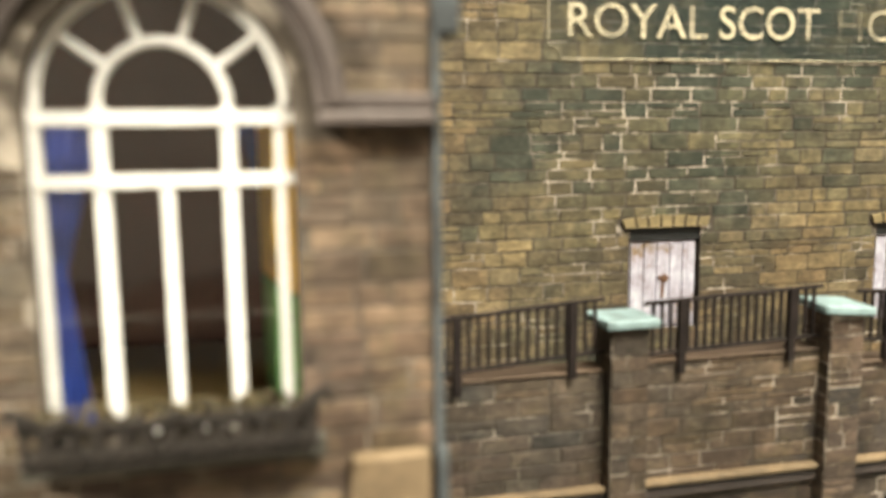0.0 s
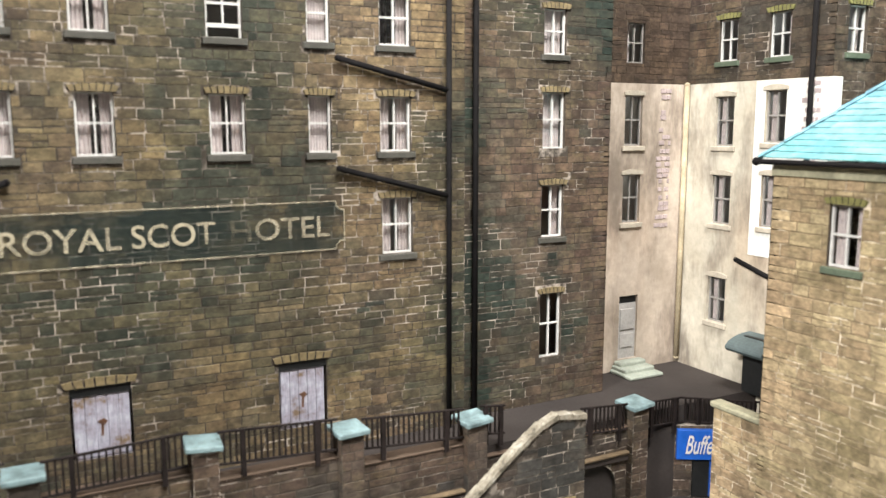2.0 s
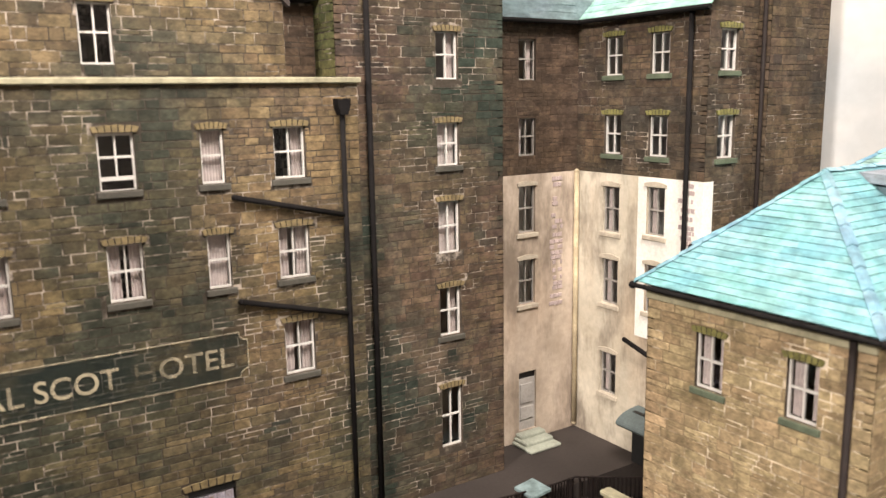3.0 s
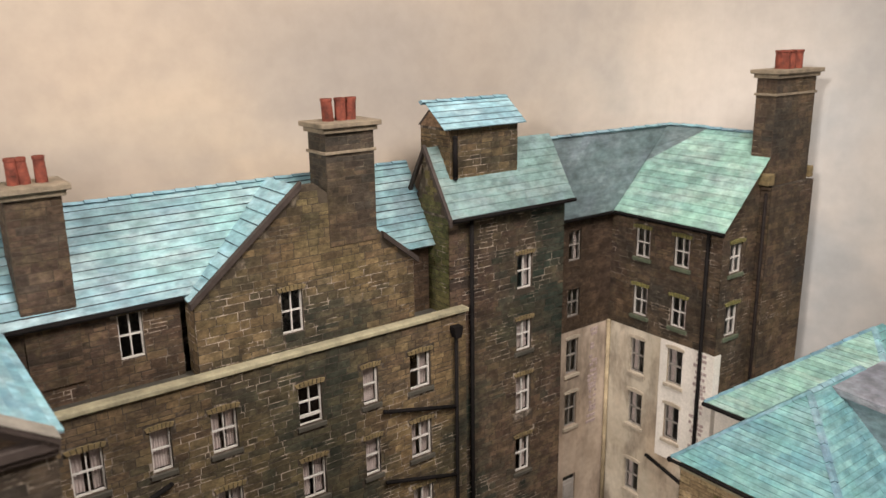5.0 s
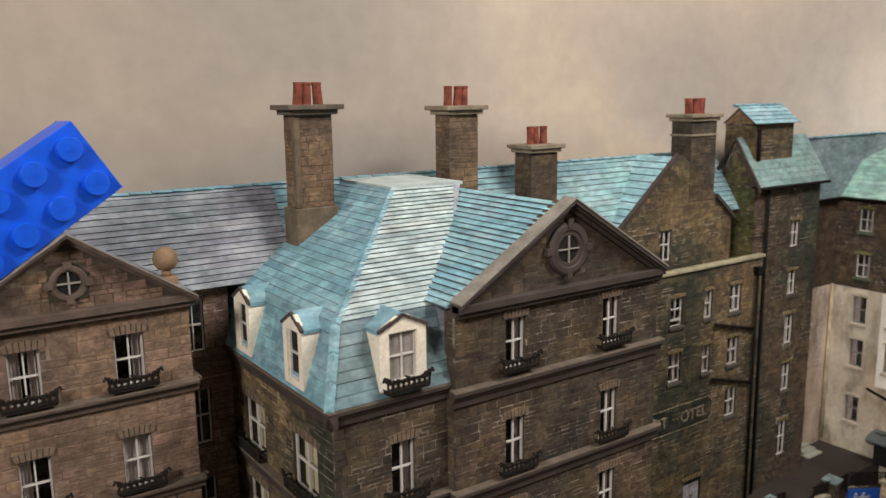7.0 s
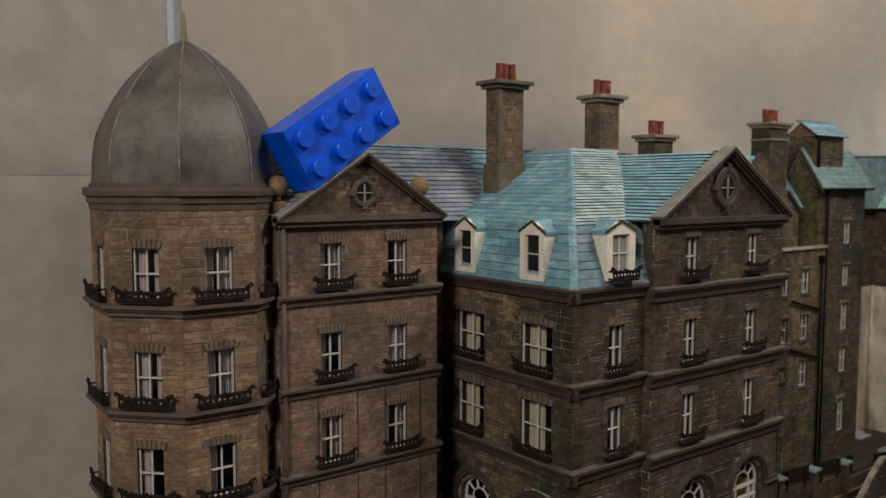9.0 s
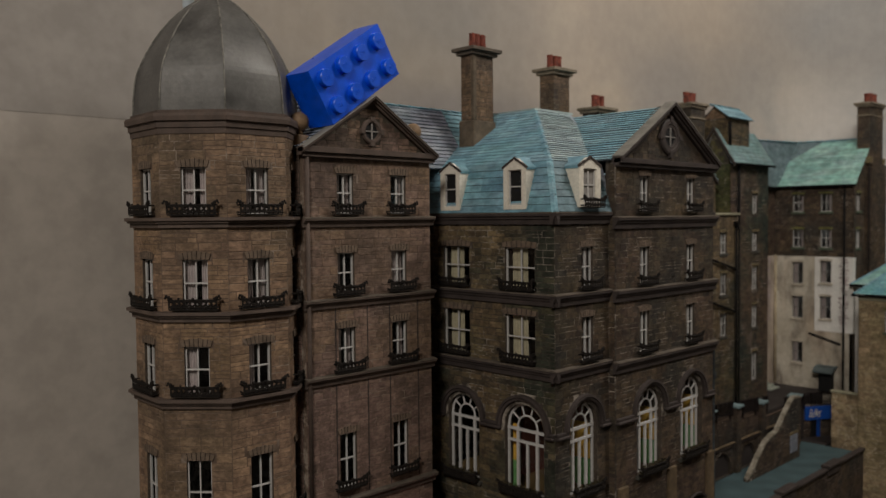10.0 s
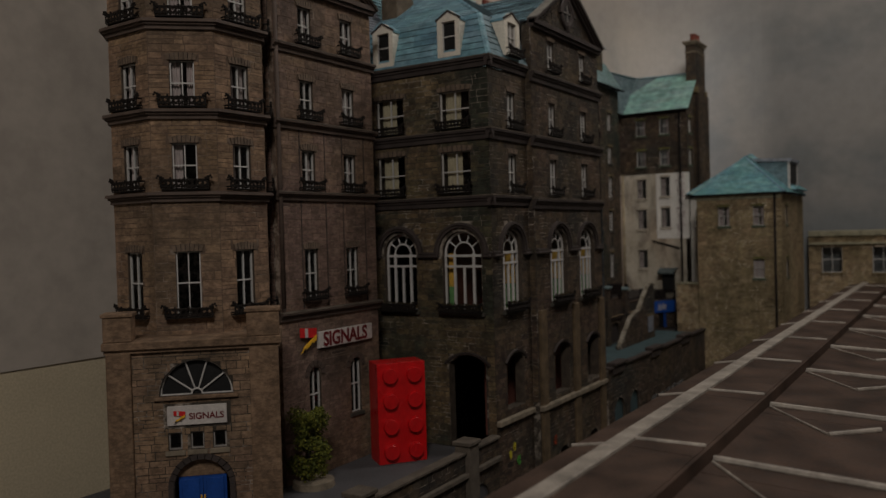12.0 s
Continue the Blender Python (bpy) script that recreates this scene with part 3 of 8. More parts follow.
def plain_head(w, rise):
    """A rendered window head: one flat stone with a bowed top."""
    bm = bmesh.new()
    prism(bm, [(0.0, 0.0001), (w, 0.0001)] + [(w * (1 - k / 8), rise * (0.62 + 0.38 * math.sin(math.pi * k / 8))) for k in range(9)], -0.0004, 0.0002)
    return to_mesh("lintel", bm, M["wash_head"])


def lintel_mesh(w, rise, mat):
    """Seven slightly splayed stones of uneven height under an arched top."""
    return band_mesh("lintel", lambda s: (s * w, 0.0001), lambda s: ((s - 0.5) * (w + 0.0008) + w / 2, rise * (0.74 + 0.26 * math.sin(math.pi * s) + 0.05 * math.sin(23 * s + 900 * w))), 7, mat, groove=0.075) if mat != "wash_head" else plain_head(w, rise)


def ring_band(name, c, z, r0, r1, n, mat, proud=0.0004):
    """Arch stones round a half circle."""
    return band_mesh(name, lambda s: (c - r0 * math.cos(math.pi * s), z + r0 * math.sin(math.pi * s)), lambda s: (c - r1 * math.cos(math.pi * s), z + r1 * math.sin(math.pi * s)), n, mat, proud)


def swept_arch(name, c, z, section, mat, n=24, start=0.0):
    """A moulding swept round a half circle; section gives radius and depth."""
    verts, faces, m = [], [], len(section)
    for k in range(n + 1):
        a = start + (math.pi - 2 * start) * k / n
        verts += [(c - r * math.cos(a), -d, z + r * math.sin(a)) for r, d in section]
    for k in range(n):
        for j in range(m):
            faces.append((m * k + j, m * k + m + j, m * k + m + (j + 1) % m, m * k + (j + 1) % m))
    faces += [tuple(range(m)), tuple(range(m * n + m - 1, m * n - 1, -1))]
    return mesh_of(name, verts, faces, M[mat])


def guard_mesh(w):
    """A cast-iron window guard: rails, scrolls and knobs on three sides."""
    bm, d, h, r = bmesh.new(), 0.0017, 0.0022, 0.00021
    box(bm, 0, w, -d, 0.0, -0.00035, 0.0)
    for z in (0.0004, h):
        rod(bm, (0, -d, z), (w, -d, z), r, 6)
        for x in (0, w):
            rod(bm, (x, -d, z), (x, 0, z), r, 6)
    n = max(4, round(w / 0.0013))
    for k in range(n + 1):
        x = w * k / n
        rod(bm, (x, -d, 0), (x, -d, h), r * 0.9, 5)
        if k < n:
            c, q = x + w / n / 2, w / n / 2 - 0.00002
            ring = [bm.verts.new((c + (q - s) * math.cos(a), -d + yy, 0.00135 + min(1.5 * (q - s), 0.00085 - s) * math.sin(a))) for a in [i * math.pi / 4 for i in range(8)] for s, yy in ((0, -0.00012), (0.00022, -0.00012), (0.00022, 0.00012), (0, 0.00012))]
            for i in range(8):
                for j in range(4):
                    bm.faces.new((ring[4 * i + j], ring[4 * i + (j + 1) % 4], ring[(4 * i + 4 + (j + 1) % 4) % 32], ring[(4 * i + 4 + j) % 32]))
        if k < n:
            rod(bm, (x, -d, 0.0004), (x + w / n, -d, 0.00135), r * 0.7, 4), rod(bm, (x, -d, h), (x + w / n, -d, 0.00135), r * 0.7, 4)
    for e, s in ((0, -1), (w, 1)):
        for dx, dz, q in ((0.0001, 0.0007, 0.00040), (0.0006, 0.0010, 0.00036), (0.0009, 0.0005, 0.00030), (-0.0006, 0.0004, 0.00034)):
            ball(bm, (e + s * dx, -d, h + dz), q, 6, 4)
    rng = random.Random(round(w * 100000))
    for k in range(9):
        ball(bm, (w * (k + rng.uniform(0.1, 0.9)) / 9, -d + rng.uniform(-0.0002, 0.0005), h + rng.uniform(-0.0006, 0.0004)), rng.uniform(0.00025, 0.0005), 6, 4)
    for x, z in ((0, 0.0005), (w, 0.0005), (0, 0), (w, 0), (w / 2, 0), (w / 2 - 0.001, -0.0003), (w / 2 + 0.001, -0.0003)):
        ball(bm, (x, -d, h + 0.0002 + z), 0.00042, 7, 5)
    return to_mesh("window_guard", bm, M["iron"])


def planting_mesh(w):
    """Small dry leaves heaped behind a window guard."""
    rng, verts, faces = random.Random(round(w * 90000)), [], []
    for k in range(520):
        c = Vector((w * rng.uniform(0.03, 0.97), -rng.uniform(0.0002, 0.0014), 0.0002 + 0.0027 * rng.random() ** 1.2))
        a = Vector((rng.uniform(-1, 1), rng.uniform(-1, 1), rng.uniform(-0.6, 1))).normalized() * rng.uniform(0.0004, 0.0008)
        b = a.cross(Vector((rng.uniform(-1, 1), rng.uniform(-1, 1), rng.uniform(-1, 1)))).normalized() * rng.uniform(0.00015, 0.0003)
        i = len(verts)
        verts += [c - a, c + b, c + a, c - b, c + a.cross(b).normalized() * 0.00008]
        faces += [(i, i + 1, i + 4), (i + 1, i + 2, i + 4), (i + 2, i + 3, i + 4), (i + 3, i, i + 4)]
    return mesh_of("planting", verts, faces, M["dry_plants"])


def window(parent, m, o, style="four", curtain="pair", lintel="lintel", sill="sill", guard=False, recess=0.0007, rise=0.0014, paint="white"):
    """A sash window in the opening o of the wall with axes m."""
    x0, x1, z0, z1, kind = o
    w, h = round(x1 - x0, 4), round(z1 - z0, 4)
    at = m @ Matrix.Translation((x0, recess, z0))
    frame_ob = hang("window", cached(("sash", w, h, style, paint), lambda: sash_frame(w, h, style, paint)), parent, at)
    hang("pane", cached(("pane", w, h), lambda: mesh_of("pane", [(0.0004, 0.0003, 0.0004), (w - 0.0004, 0.0003, 0.0004), (w - 0.0004, 0.0003, h - 0.0004), (0.0004, 0.0003, h - 0.0004)], [(0, 1, 2, 3)], M["glass"])), frame_ob)
    back = Matrix.Translation((0, 0.0014, 0))
    if curtain in ("pair", "left", "both"):
        hang("curtain", cached(("dl", w, h), lambda: drape(0.0002, w * 0.40, 0.0002, h, "curtain", 3)), frame_ob, back)
    if curtain in ("pair", "right", "both"):
        hang("curtain", cached(("dr", w, h), lambda: drape(w - 0.0002, w * 0.66, 0.0002, h, "curtain", 3)), frame_ob, back)
    if curtain == "net":
        hang("curtain", cached(("net", w, h), lambda: drape(0.0002, w - 0.0002, 0.0002, h, "curtain", 7)), frame_ob, back)
    if curtain == "beige":
        hang("curtain", cached(("bg", w, h), lambda: drape(w * 0.12, w * 0.62, 0.0002, h, "beige", 5)), frame_ob, back)
    out = Matrix.Translation((0, -recess, 0))
    if lintel:
        hang("lintel", cached(("lintel", w, lintel, rise), lambda: lintel_mesh(w + 0.0012, rise, lintel)), frame_ob, out @ Matrix.Translation((-0.0006, 0, h)))
    if sill:
        def make():
            bm = bmesh.new()
            box(bm, -0.0008, w + 0.0008, -0.0006, 0.0006, -0.0013, -0.0001, 0.00012)
            return to_mesh("sill", bm, M[sill])
        hang("sill", cached(("sill", w, sill), make), frame_ob, out)
    if guard:
        g = guard if isinstance(guard, float) else 0.0098
        hang("window_guard", cached(("guard", g), lambda: guard_mesh(g)), frame_ob, out @ Matrix.Translation(((w - g) / 2, -0.0004, 0.0001)))
    return frame_ob


def keep_outs(openings, sill=True):
    """Where lintels and sills take the place of blocks."""
    out = []
    for x0, x1, z0, z1, kind in openings:
        if kind == "r":
            out.append((x0 - 0.0012, x1 + 0.0012, z1 - 0.0003, z1 + 0.0015, "r"))
            if sill:
                out.append((x0 - 0.0009, x1 + 0.0009, z0 - 0.0017, z0, "r"))
    return out


def strip(parent, name, m, w, z0, z1, proud, mat, bevel=0.0002, over=0.0, label=""):
    """A moulding along a wall."""
    bm = bmesh.new()
    box(bm, -over, w + over, -proud, 0.0003, z0, z1, bevel)
    return part(name, bm, M[mat], parent, label, m)


def extrude(bm, section, x0, x1):
    """One solid bar along x with the given outline in y and z."""
    a, b = [bm.verts.new((x0, y, z)) for y, z in section], [bm.verts.new((x1, y, z)) for y, z in section]
    bm.faces.new(a[::-1]), bm.faces.new(b)
    for k in range(len(a)):
        j = (k + 1) % len(a)
        bm.faces.new((a[k], a[j], b[j], b[k]))


def string_course(parent, m, w, top, over=0.0, mat="band", tall=0.0034):
    """A dark moulded band in three steps with a paler worn upper edge."""
    bm = bmesh.new()
    extrude(bm, [(0.0003, top - tall), (-0.0007, top - tall), (-0.0008, top - tall * 0.56), (-0.0012, top - tall * 0.53), (-0.0013, top - tall * 0.30), (-0.0018, top - tall * 0.27), (-0.0018, top - 0.0002), (0.0003, top - 0.0002)], -over, w + over)
    course = part("string_course", bm, M[mat], parent, "", m)
    bm = bmesh.new()
    extrude(bm, [(0.0003, top - 0.0002), (-0.0019, top - 0.0002), (-0.0018, top + 0.0001), (0.0003, top + 0.0003)], -over, w + over)
    part("worn_edge", bm, M["cap_stone"], course)
    return course


def pipe(parent, m, pts, r=0.00060, mat="pipe", name="drainpipe"):
    bm = bmesh.new()
    for a, b in zip(pts, pts[1:]):
        rod(bm, a, b, r, 10)
    for p in pts:
        ball(bm, p, r * 1.08, 10, 6)
    return part(name, bm, M[mat], parent, "", m, True)


# ---- roofs ----
def slate_face(parent, corner, along, up, left, right, height, mat, rng, course=0.0024, wide=(0.010, 0.034), thick=0.00034, label="overlapping slates in courses", butt="slate_butt"):
    """Slate strips on a sloping face. left(v) and right(v) bound it along the eaves direction at the height v up the slope."""
    corner, along, up = Vector(corner), Vector(along).normalized(), Vector(up).normalized()
    rows = max(1, round(height / course))

    def line(v):
        return corner + along * left(v) + up * v, corner + along * right(v) + up * v

    return slate_rows(parent, [line(height * k / rows) for k in range(rows + 1)], along.cross(up), mat, rng, wide, thick, label, butt)


def slate_rows(parent, lines, normal, mat, rng, wide=(0.010, 0.034), thick=0.00034, label="overlapping slates in courses", butt="slate_butt"):
    """Courses between successive lines, each given by its two ends; the lower edge of a course stands proud and is
    coloured dark.
    """
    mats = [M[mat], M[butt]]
    for (a0, b0), (a1, b1) in zip(lines, lines[1:]):
        w = (b0 - a0).length
        if w < 0.0004 or (b0 - a0).dot(b1 - a1) < 0 and (b1 - a1).length > 0.0001:
            continue
        cuts, x = [0.0], rng.uniform(0.3, 1.0) * wide[1]
        while x < w - 0.002:
            cuts.append(x / w)
            x += rng.uniform(*wide)
        cuts.append(1.0)
        for c, d in zip(cuts, cuts[1:]):
            lift = normal * thick * rng.uniform(0.75, 1.35)
            p0, p1, q0, q1 = a0.lerp(b0, c), a0.lerp(b0, d), a1.lerp(b1, c), a1.lerp(b1, d)
            sag = (q0 - p0) * rng.uniform(-0.03, 0.05)
            e0, e1 = p0 + (q0 - p0) * 0.05, p1 + (q1 - p1) * 0.05
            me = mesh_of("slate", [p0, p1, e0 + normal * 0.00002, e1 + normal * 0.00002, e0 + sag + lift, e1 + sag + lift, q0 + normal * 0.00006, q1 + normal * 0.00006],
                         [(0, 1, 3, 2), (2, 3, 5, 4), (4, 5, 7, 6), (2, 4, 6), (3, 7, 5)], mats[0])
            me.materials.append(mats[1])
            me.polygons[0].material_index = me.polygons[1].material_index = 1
            hang("slate", me, parent)


def ridge_tiles(parent, a, b, mat="slate_blue", r=0.0009, each=0.0050, fall=0.6):
    """Folded capping tiles end to end from a to b, each lapping a little over the next."""
    a, b = Vector(a), Vector(b)
    n = max(1, round((b - a).length / each))
    across = (b - a).cross(Vector((0, 0, 1))).normalized() * r * 1.25
    verts, faces = [], []
    for k in range(n):
        i = len(verts)
        for at, lift in (((k + 0.02) / n, 0.55), ((k + 0.98) / n, 0.30)):
            p, up = a.lerp(b, at), Vector((0, 0, r))
            verts += [p - across + up * (lift - fall), p + up * lift, p + across + up * (lift - fall), p - up * 0.9]
        faces += [(i, i + 4, i + 5, i + 1), (i + 1, i + 5, i + 6, i + 2), (i + 2, i + 6, i + 7, i + 3), (i + 3, i + 7, i + 4, i), (i, i + 1, i + 2, i + 3), (i + 7, i + 6, i + 5, i + 4)]
    return hang("ridge_capping", mesh_of("ridge_capping", verts, faces, M[mat]), parent, None, "", "stuff")


def solid(parent, name, verts, faces, mat, label=""):
    return hang(name, mesh_of(name, verts, faces, M[mat]), parent, None, label)


def chimney(parent, x0, x1, y0, y1, z0, z1, pots, stone="green", cap=0.0014, collar=True, label="stone chimney stack with red pots", flue=0.0016, spread=1.0, foot=0.0, top="edge"):
    bm = bmesh.new()
    box(bm, x0, x1, y0, y1, z0, z1)
    stack = part("chimney", bm, M["gable_bed"], parent, label)
    rng = random.Random(SEEDS.random())
    verts, faces = [], []
    for m, w in ((side(x0, y0, 1, 0), x1 - x0), (side(x0, y1, 0, -1), y1 - y0), (side(x1, y0, 0, 1), y1 - y0)):
        for r in block_rects(rng, w, z0, z1, ()):
            k = len(verts)
            verts += [m @ Vector(v) for v in block_verts(rng, r)]
            faces += [tuple(i + k for i in f) for f in BLOCK_FACES]
    hang("stonework", with_cells(mesh_of("stonework", verts, faces, M[stone])), stack, None, "", "stuff")
    bm = bmesh.new()
    box(bm, x0 - cap * 0.5, x1 + cap * 0.5, y0 - cap * 0.5, y1 + cap * 0.5, z1 - 0.0012, z1, 0.0001)
    box(bm, x0 - cap, x1 + cap, y0 - cap, y1 + cap, z1, z1 + 0.0012, 0.00015)
    if collar:
        box(bm, x0 - 0.0005, x1 + 0.0005, y0 - 0.0005, y1 + 0.0005, z1 - 0.0062, z1 - 0.0055, 0.0001)
    part("cap", bm, M[top], stack)
    if foot:
        bm = bmesh.new()
        box(bm, x0 - 0.0007, x1 + 0.0007, y0 - 0.0007, y1 + 0.0007, z0, z0 + foot, 0.0003)
        box(bm, x0 - 0.0003, x0 + 0.0014, y0 - 0.0004, y0 + 0.0010, z0 + foot, z1 - 0.0012, 0.0002)
        part("foot", bm, M["foot_stone"], stack, "wider foot and corner strip of the stack")
    for k in range(pots):
        x = (x0 + x1) / 2 + spread * (x1 - x0) * ((k + 0.5) / pots - 0.5) + 0.0003 * math.sin(9 * k + x0 * 900)
        bm = bmesh.new()
        y, z, lean = (y0 + y1) / 2, z1 + 0.0012, 0.0004 * math.sin(5 * k + x1 * 700)
        rings = [(flue, 0.0), (flue * 0.92, 0.0046), (flue * 1.02, 0.0047), (flue * 1.0, 0.0053), (flue * 0.72, 0.0053), (flue * 0.7, 0.0012)]
        prev = None
        for r, h in rings:
            ring = [bm.verts.new((x + lean * h / 0.005 + r * math.cos(a * math.pi / 7), y + r * math.sin(a * math.pi / 7), z + h)) for a in range(14)]
            if prev:
                for i in range(14):
                    bm.faces.new((prev[i], prev[(i + 1) % 14], ring[(i + 1) % 14], ring[i]))
            prev = ring
        bm.faces.new(prev)
        part("chimney_pot", bm, M["terracotta"], stack, "", None, False)
    return stack


def writing(name, body, size, m, mat, parent, label="", width=None, depth=0.00004, bold=0.0, slant=0.0):
    """Raised lettering in the built-in font, centred."""
    cu = bpy.data.curves.new(name, "FONT")
    cu.body, cu.size, cu.extrude, cu.align_x, cu.align_y, cu.offset, cu.shear = body, size, depth, "CENTER", "CENTER", bold, slant
    cu.materials.append(M[mat])
    ob = new(name, cu)
    ob.parent = parent
    if parent.type == "EMPTY":
        ob.matrix_parent_inverse = Matrix.Translation(-parent.location)
    ob.matrix_basis = m @ pose(0, 0, 0, 90) @ Matrix.Diagonal((width or 1.0, 1, 1, 1))
    return tagged(ob, label)


M["moss"] = stone_material("green_mossy_blocks", [(0.11, 0.12, 0.045), (0.09, 0.10, 0.04), (0.13, 0.13, 0.05), (0.07, 0.075, 0.04)], (0.035, 0.045, 0.025))
M["slate_green"] = slate_material("pale_green_slates", (0.190, 0.355, 0.315), (0.165, 0.310, 0.290), (0.240, 0.395, 0.345), (0.225, 0.430, 0.355), (0.40, 0.49, 0.47), (0.20, 0.27, 0.31))
M["slate_moss"] = slate_material("dull_mossy_slates", (0.130, 0.210, 0.215), (0.105, 0.170, 0.180), (0.165, 0.245, 0.245), (0.150, 0.260, 0.245), (0.28, 0.33, 0.32), (0.07, 0.08, 0.08))
M["slate_bright"] = slate_material("bright_turquoise_slates", (0.118, 0.285, 0.318), (0.098, 0.240, 0.288), (0.158, 0.325, 0.345), (0.130, 0.310, 0.290), (0.26, 0.42, 0.42), (0.105, 0.21, 0.265))
M["slate_cyan"] = slate_material("pale_cyan_slates", (0.20, 0.37, 0.44), (0.175, 0.335, 0.405), (0.25, 0.41, 0.47), (0.21, 0.39, 0.43), (0.38, 0.49, 0.52), (0.18, 0.27, 0.33))
M["stack"] = stone_material("brown_chimney_blocks", TANSTONE, (0.045, 0.036, 0.030), tone=0.62, mottled=0.6, fleck=(0.140, 0.096, 0.066), algae=(0.170, 0.128, 0.084), vary=0.35)
M["mortar_tan"] = mortar_material("tan_mortar", (0.27, 0.215, 0.17), (0.118, 0.082, 0.060), 0.44)
M["damp"] = stone_material("damp_green_blocks", GREENSTONE, (0.014, 0.028, 0.022), warmth=0.18, algae=(0.085, 0.092, 0.046))
M["slate_court"] = slate_material("blue_grey_slates", (0.110, 0.152, 0.168), (0.092, 0.130, 0.148), (0.130, 0.178, 0.192), (0.118, 0.185, 0.188), (0.22, 0.28, 0.295), (0.07, 0.09, 0.10))
M["rib_lead"] = plain_material("worn_lead_seam", (0.16, 0.15, 0.13), 0.6, 0.6, 500)
M["slate_sky"] = slate_material("sky_blue_slates", (0.165, 0.345, 0.425), (0.140, 0.305, 0.390), (0.215, 0.390, 0.450), (0.185, 0.385, 0.405), (0.42, 0.52, 0.55), (0.13, 0.24, 0.31))
M["greensill"] = plain_material("green_stone_sill", (0.080, 0.098, 0.066), 0.75, 0.3, 300)
def worn_coping_material():
    n = Nodes("worn_pale_coping")
    c = n.ramp(n.noise(300, 4, 0.7), [(0.34, (0.08, 0.07, 0.05)), (0.44, (0.17, 0.145, 0.11)), (0.56, (0.25, 0.222, 0.172)), (0.68, (0.37, 0.345, 0.30))])
    c = n.mix(c, n.grey(n.noise(1500, 3), 0.75, 1.2), 0.7, "MULTIPLY")
    return n.done(c, 0.85)


M["coping_pale"] = worn_coping_material()


def flaked_door_material():
    n = Nodes("flaking_mauve_boards")
    c = n.ramp(n.noise(260, 4, 0.7), [(0.34, (0.16, 0.11, 0.07)), (0.43, (0.26, 0.235, 0.27)), (0.56, (0.34, 0.325, 0.38)), (0.66, (0.41, 0.40, 0.45)), (0.76, (0.36, 0.27, 0.10))])
    c = n.mix(c, n.grey(n.noise(1200, 3, 0.6, (2, 2, 0.3)), 0.75, 1.2), 0.7, "MULTIPLY")
    return n.done(c, 0.8)


def leaf_material():
    n = Nodes("bush_foliage")
    c = n.ramp(n.geo.outputs["Random Per Island"], [(0.0, (0.040, 0.052, 0.009)), (0.5, (0.092, 0.104, 0.013)), (1.0, (0.160, 0.155, 0.020))])
    return n.done(c, 0.8)


M["pale_door"] = flaked_door_material()
M["leaf"] = leaf_material()


M["brown"] = stone_material("dark_brown_blocks", [(0.075, 0.050, 0.036), (0.095, 0.062, 0.042), (0.110, 0.072, 0.048), (0.090, 0.060, 0.042)], (0.05, 0.036, 0.028), warmth=0.15, fleck=(0.10, 0.07, 0.05), algae=(0.10, 0.072, 0.050))
M["mortar_brown"] = mortar_material("brown_mortar", (0.10, 0.075, 0.055), (0.040, 0.028, 0.020))
M["lintel_front"] = plain_material("brown_stone_lintel", (0.135, 0.098, 0.070), 0.85, 0.35, 500)
M["cap_stone"] = plain_material("dark_chimney_cap", (0.100, 0.080, 0.062), 0.85, 0.35, 300)
M["foot_stone"] = plain_material("brown_chimney_foot", (0.105, 0.080, 0.055), 0.85, 0.45, 300)
M["flat_lead"] = plain_material("pale_cyan_roof_flat", (0.36, 0.43, 0.43), 0.7, 0.25, 200)
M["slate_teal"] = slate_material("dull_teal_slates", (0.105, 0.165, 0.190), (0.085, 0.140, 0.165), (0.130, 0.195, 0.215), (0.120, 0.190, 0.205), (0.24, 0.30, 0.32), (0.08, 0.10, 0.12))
M["band_pink"] = plain_material("reddish_stone_mouldings", (0.090, 0.065, 0.052), 0.75, 0.3)
M["dull_frame"] = plain_material("dull_grey_window_paint", (0.26, 0.24, 0.22), 0.6, 0.2, 300)
M["wash_head"] = plain_material("limewashed_window_heads", (0.40, 0.35, 0.28), 0.85, 0.2, 250)
M["hood_teal"] = plain_material("teal_grey_hood", (0.085, 0.105, 0.105), 0.7, 0.2, 200)
M["board_grey"] = plain_material("flat_grey_sky_card", (0.440, 0.392, 0.342), 0.85, 0.06, 5, 120)
M["board_dim"] = plain_material("dull_grey_sky_card", (0.315, 0.285, 0.255), 0.85, 0.12, 7, 120)
M["dry_plants"] = plain_material("dry_window_plants", (0.040, 0.031, 0.015), 0.9, 0.7, 900)
M["card_face"] = plain_material("bare_blue_grey_card", (0.150, 0.165, 0.170), 0.8, 0.35, 240)
M["card_edge"] = plain_material("blue_grey_card_edge", (0.045, 0.050, 0.053), 0.8, 0.6, 300)
M["tan1"] = stone_material("tan_sandstone_block", TANSTONE, (0.08, 0.06, 0.04), True, tone=1.03, mottled=0.5, fleck=(0.140, 0.096, 0.066), algae=(0.185, 0.132, 0.084), vary=0.32)
M["green1"] = stone_material("mossy_sandstone_block", GREENSTONE, (0.030, 0.029, 0.025), True, warmth=0.22, algae=(0.125, 0.100, 0.052))
M["louvre"] = plain_material("blue_grey_louvre", (0.20, 0.215, 0.25), 0.6, 0.25, 300)
M["porch_stone"] = stone_material("brown_porch_stone", TANSTONE, (0.08, 0.065, 0.05), tone=0.74, mottled=0.5, fleck=(0.140, 0.096, 0.066), algae=(0.185, 0.132, 0.084))
M["paint_yellow"] = worn_paint("yellow_graffiti", (0.50, 0.42, 0.03), 0.6, 700)
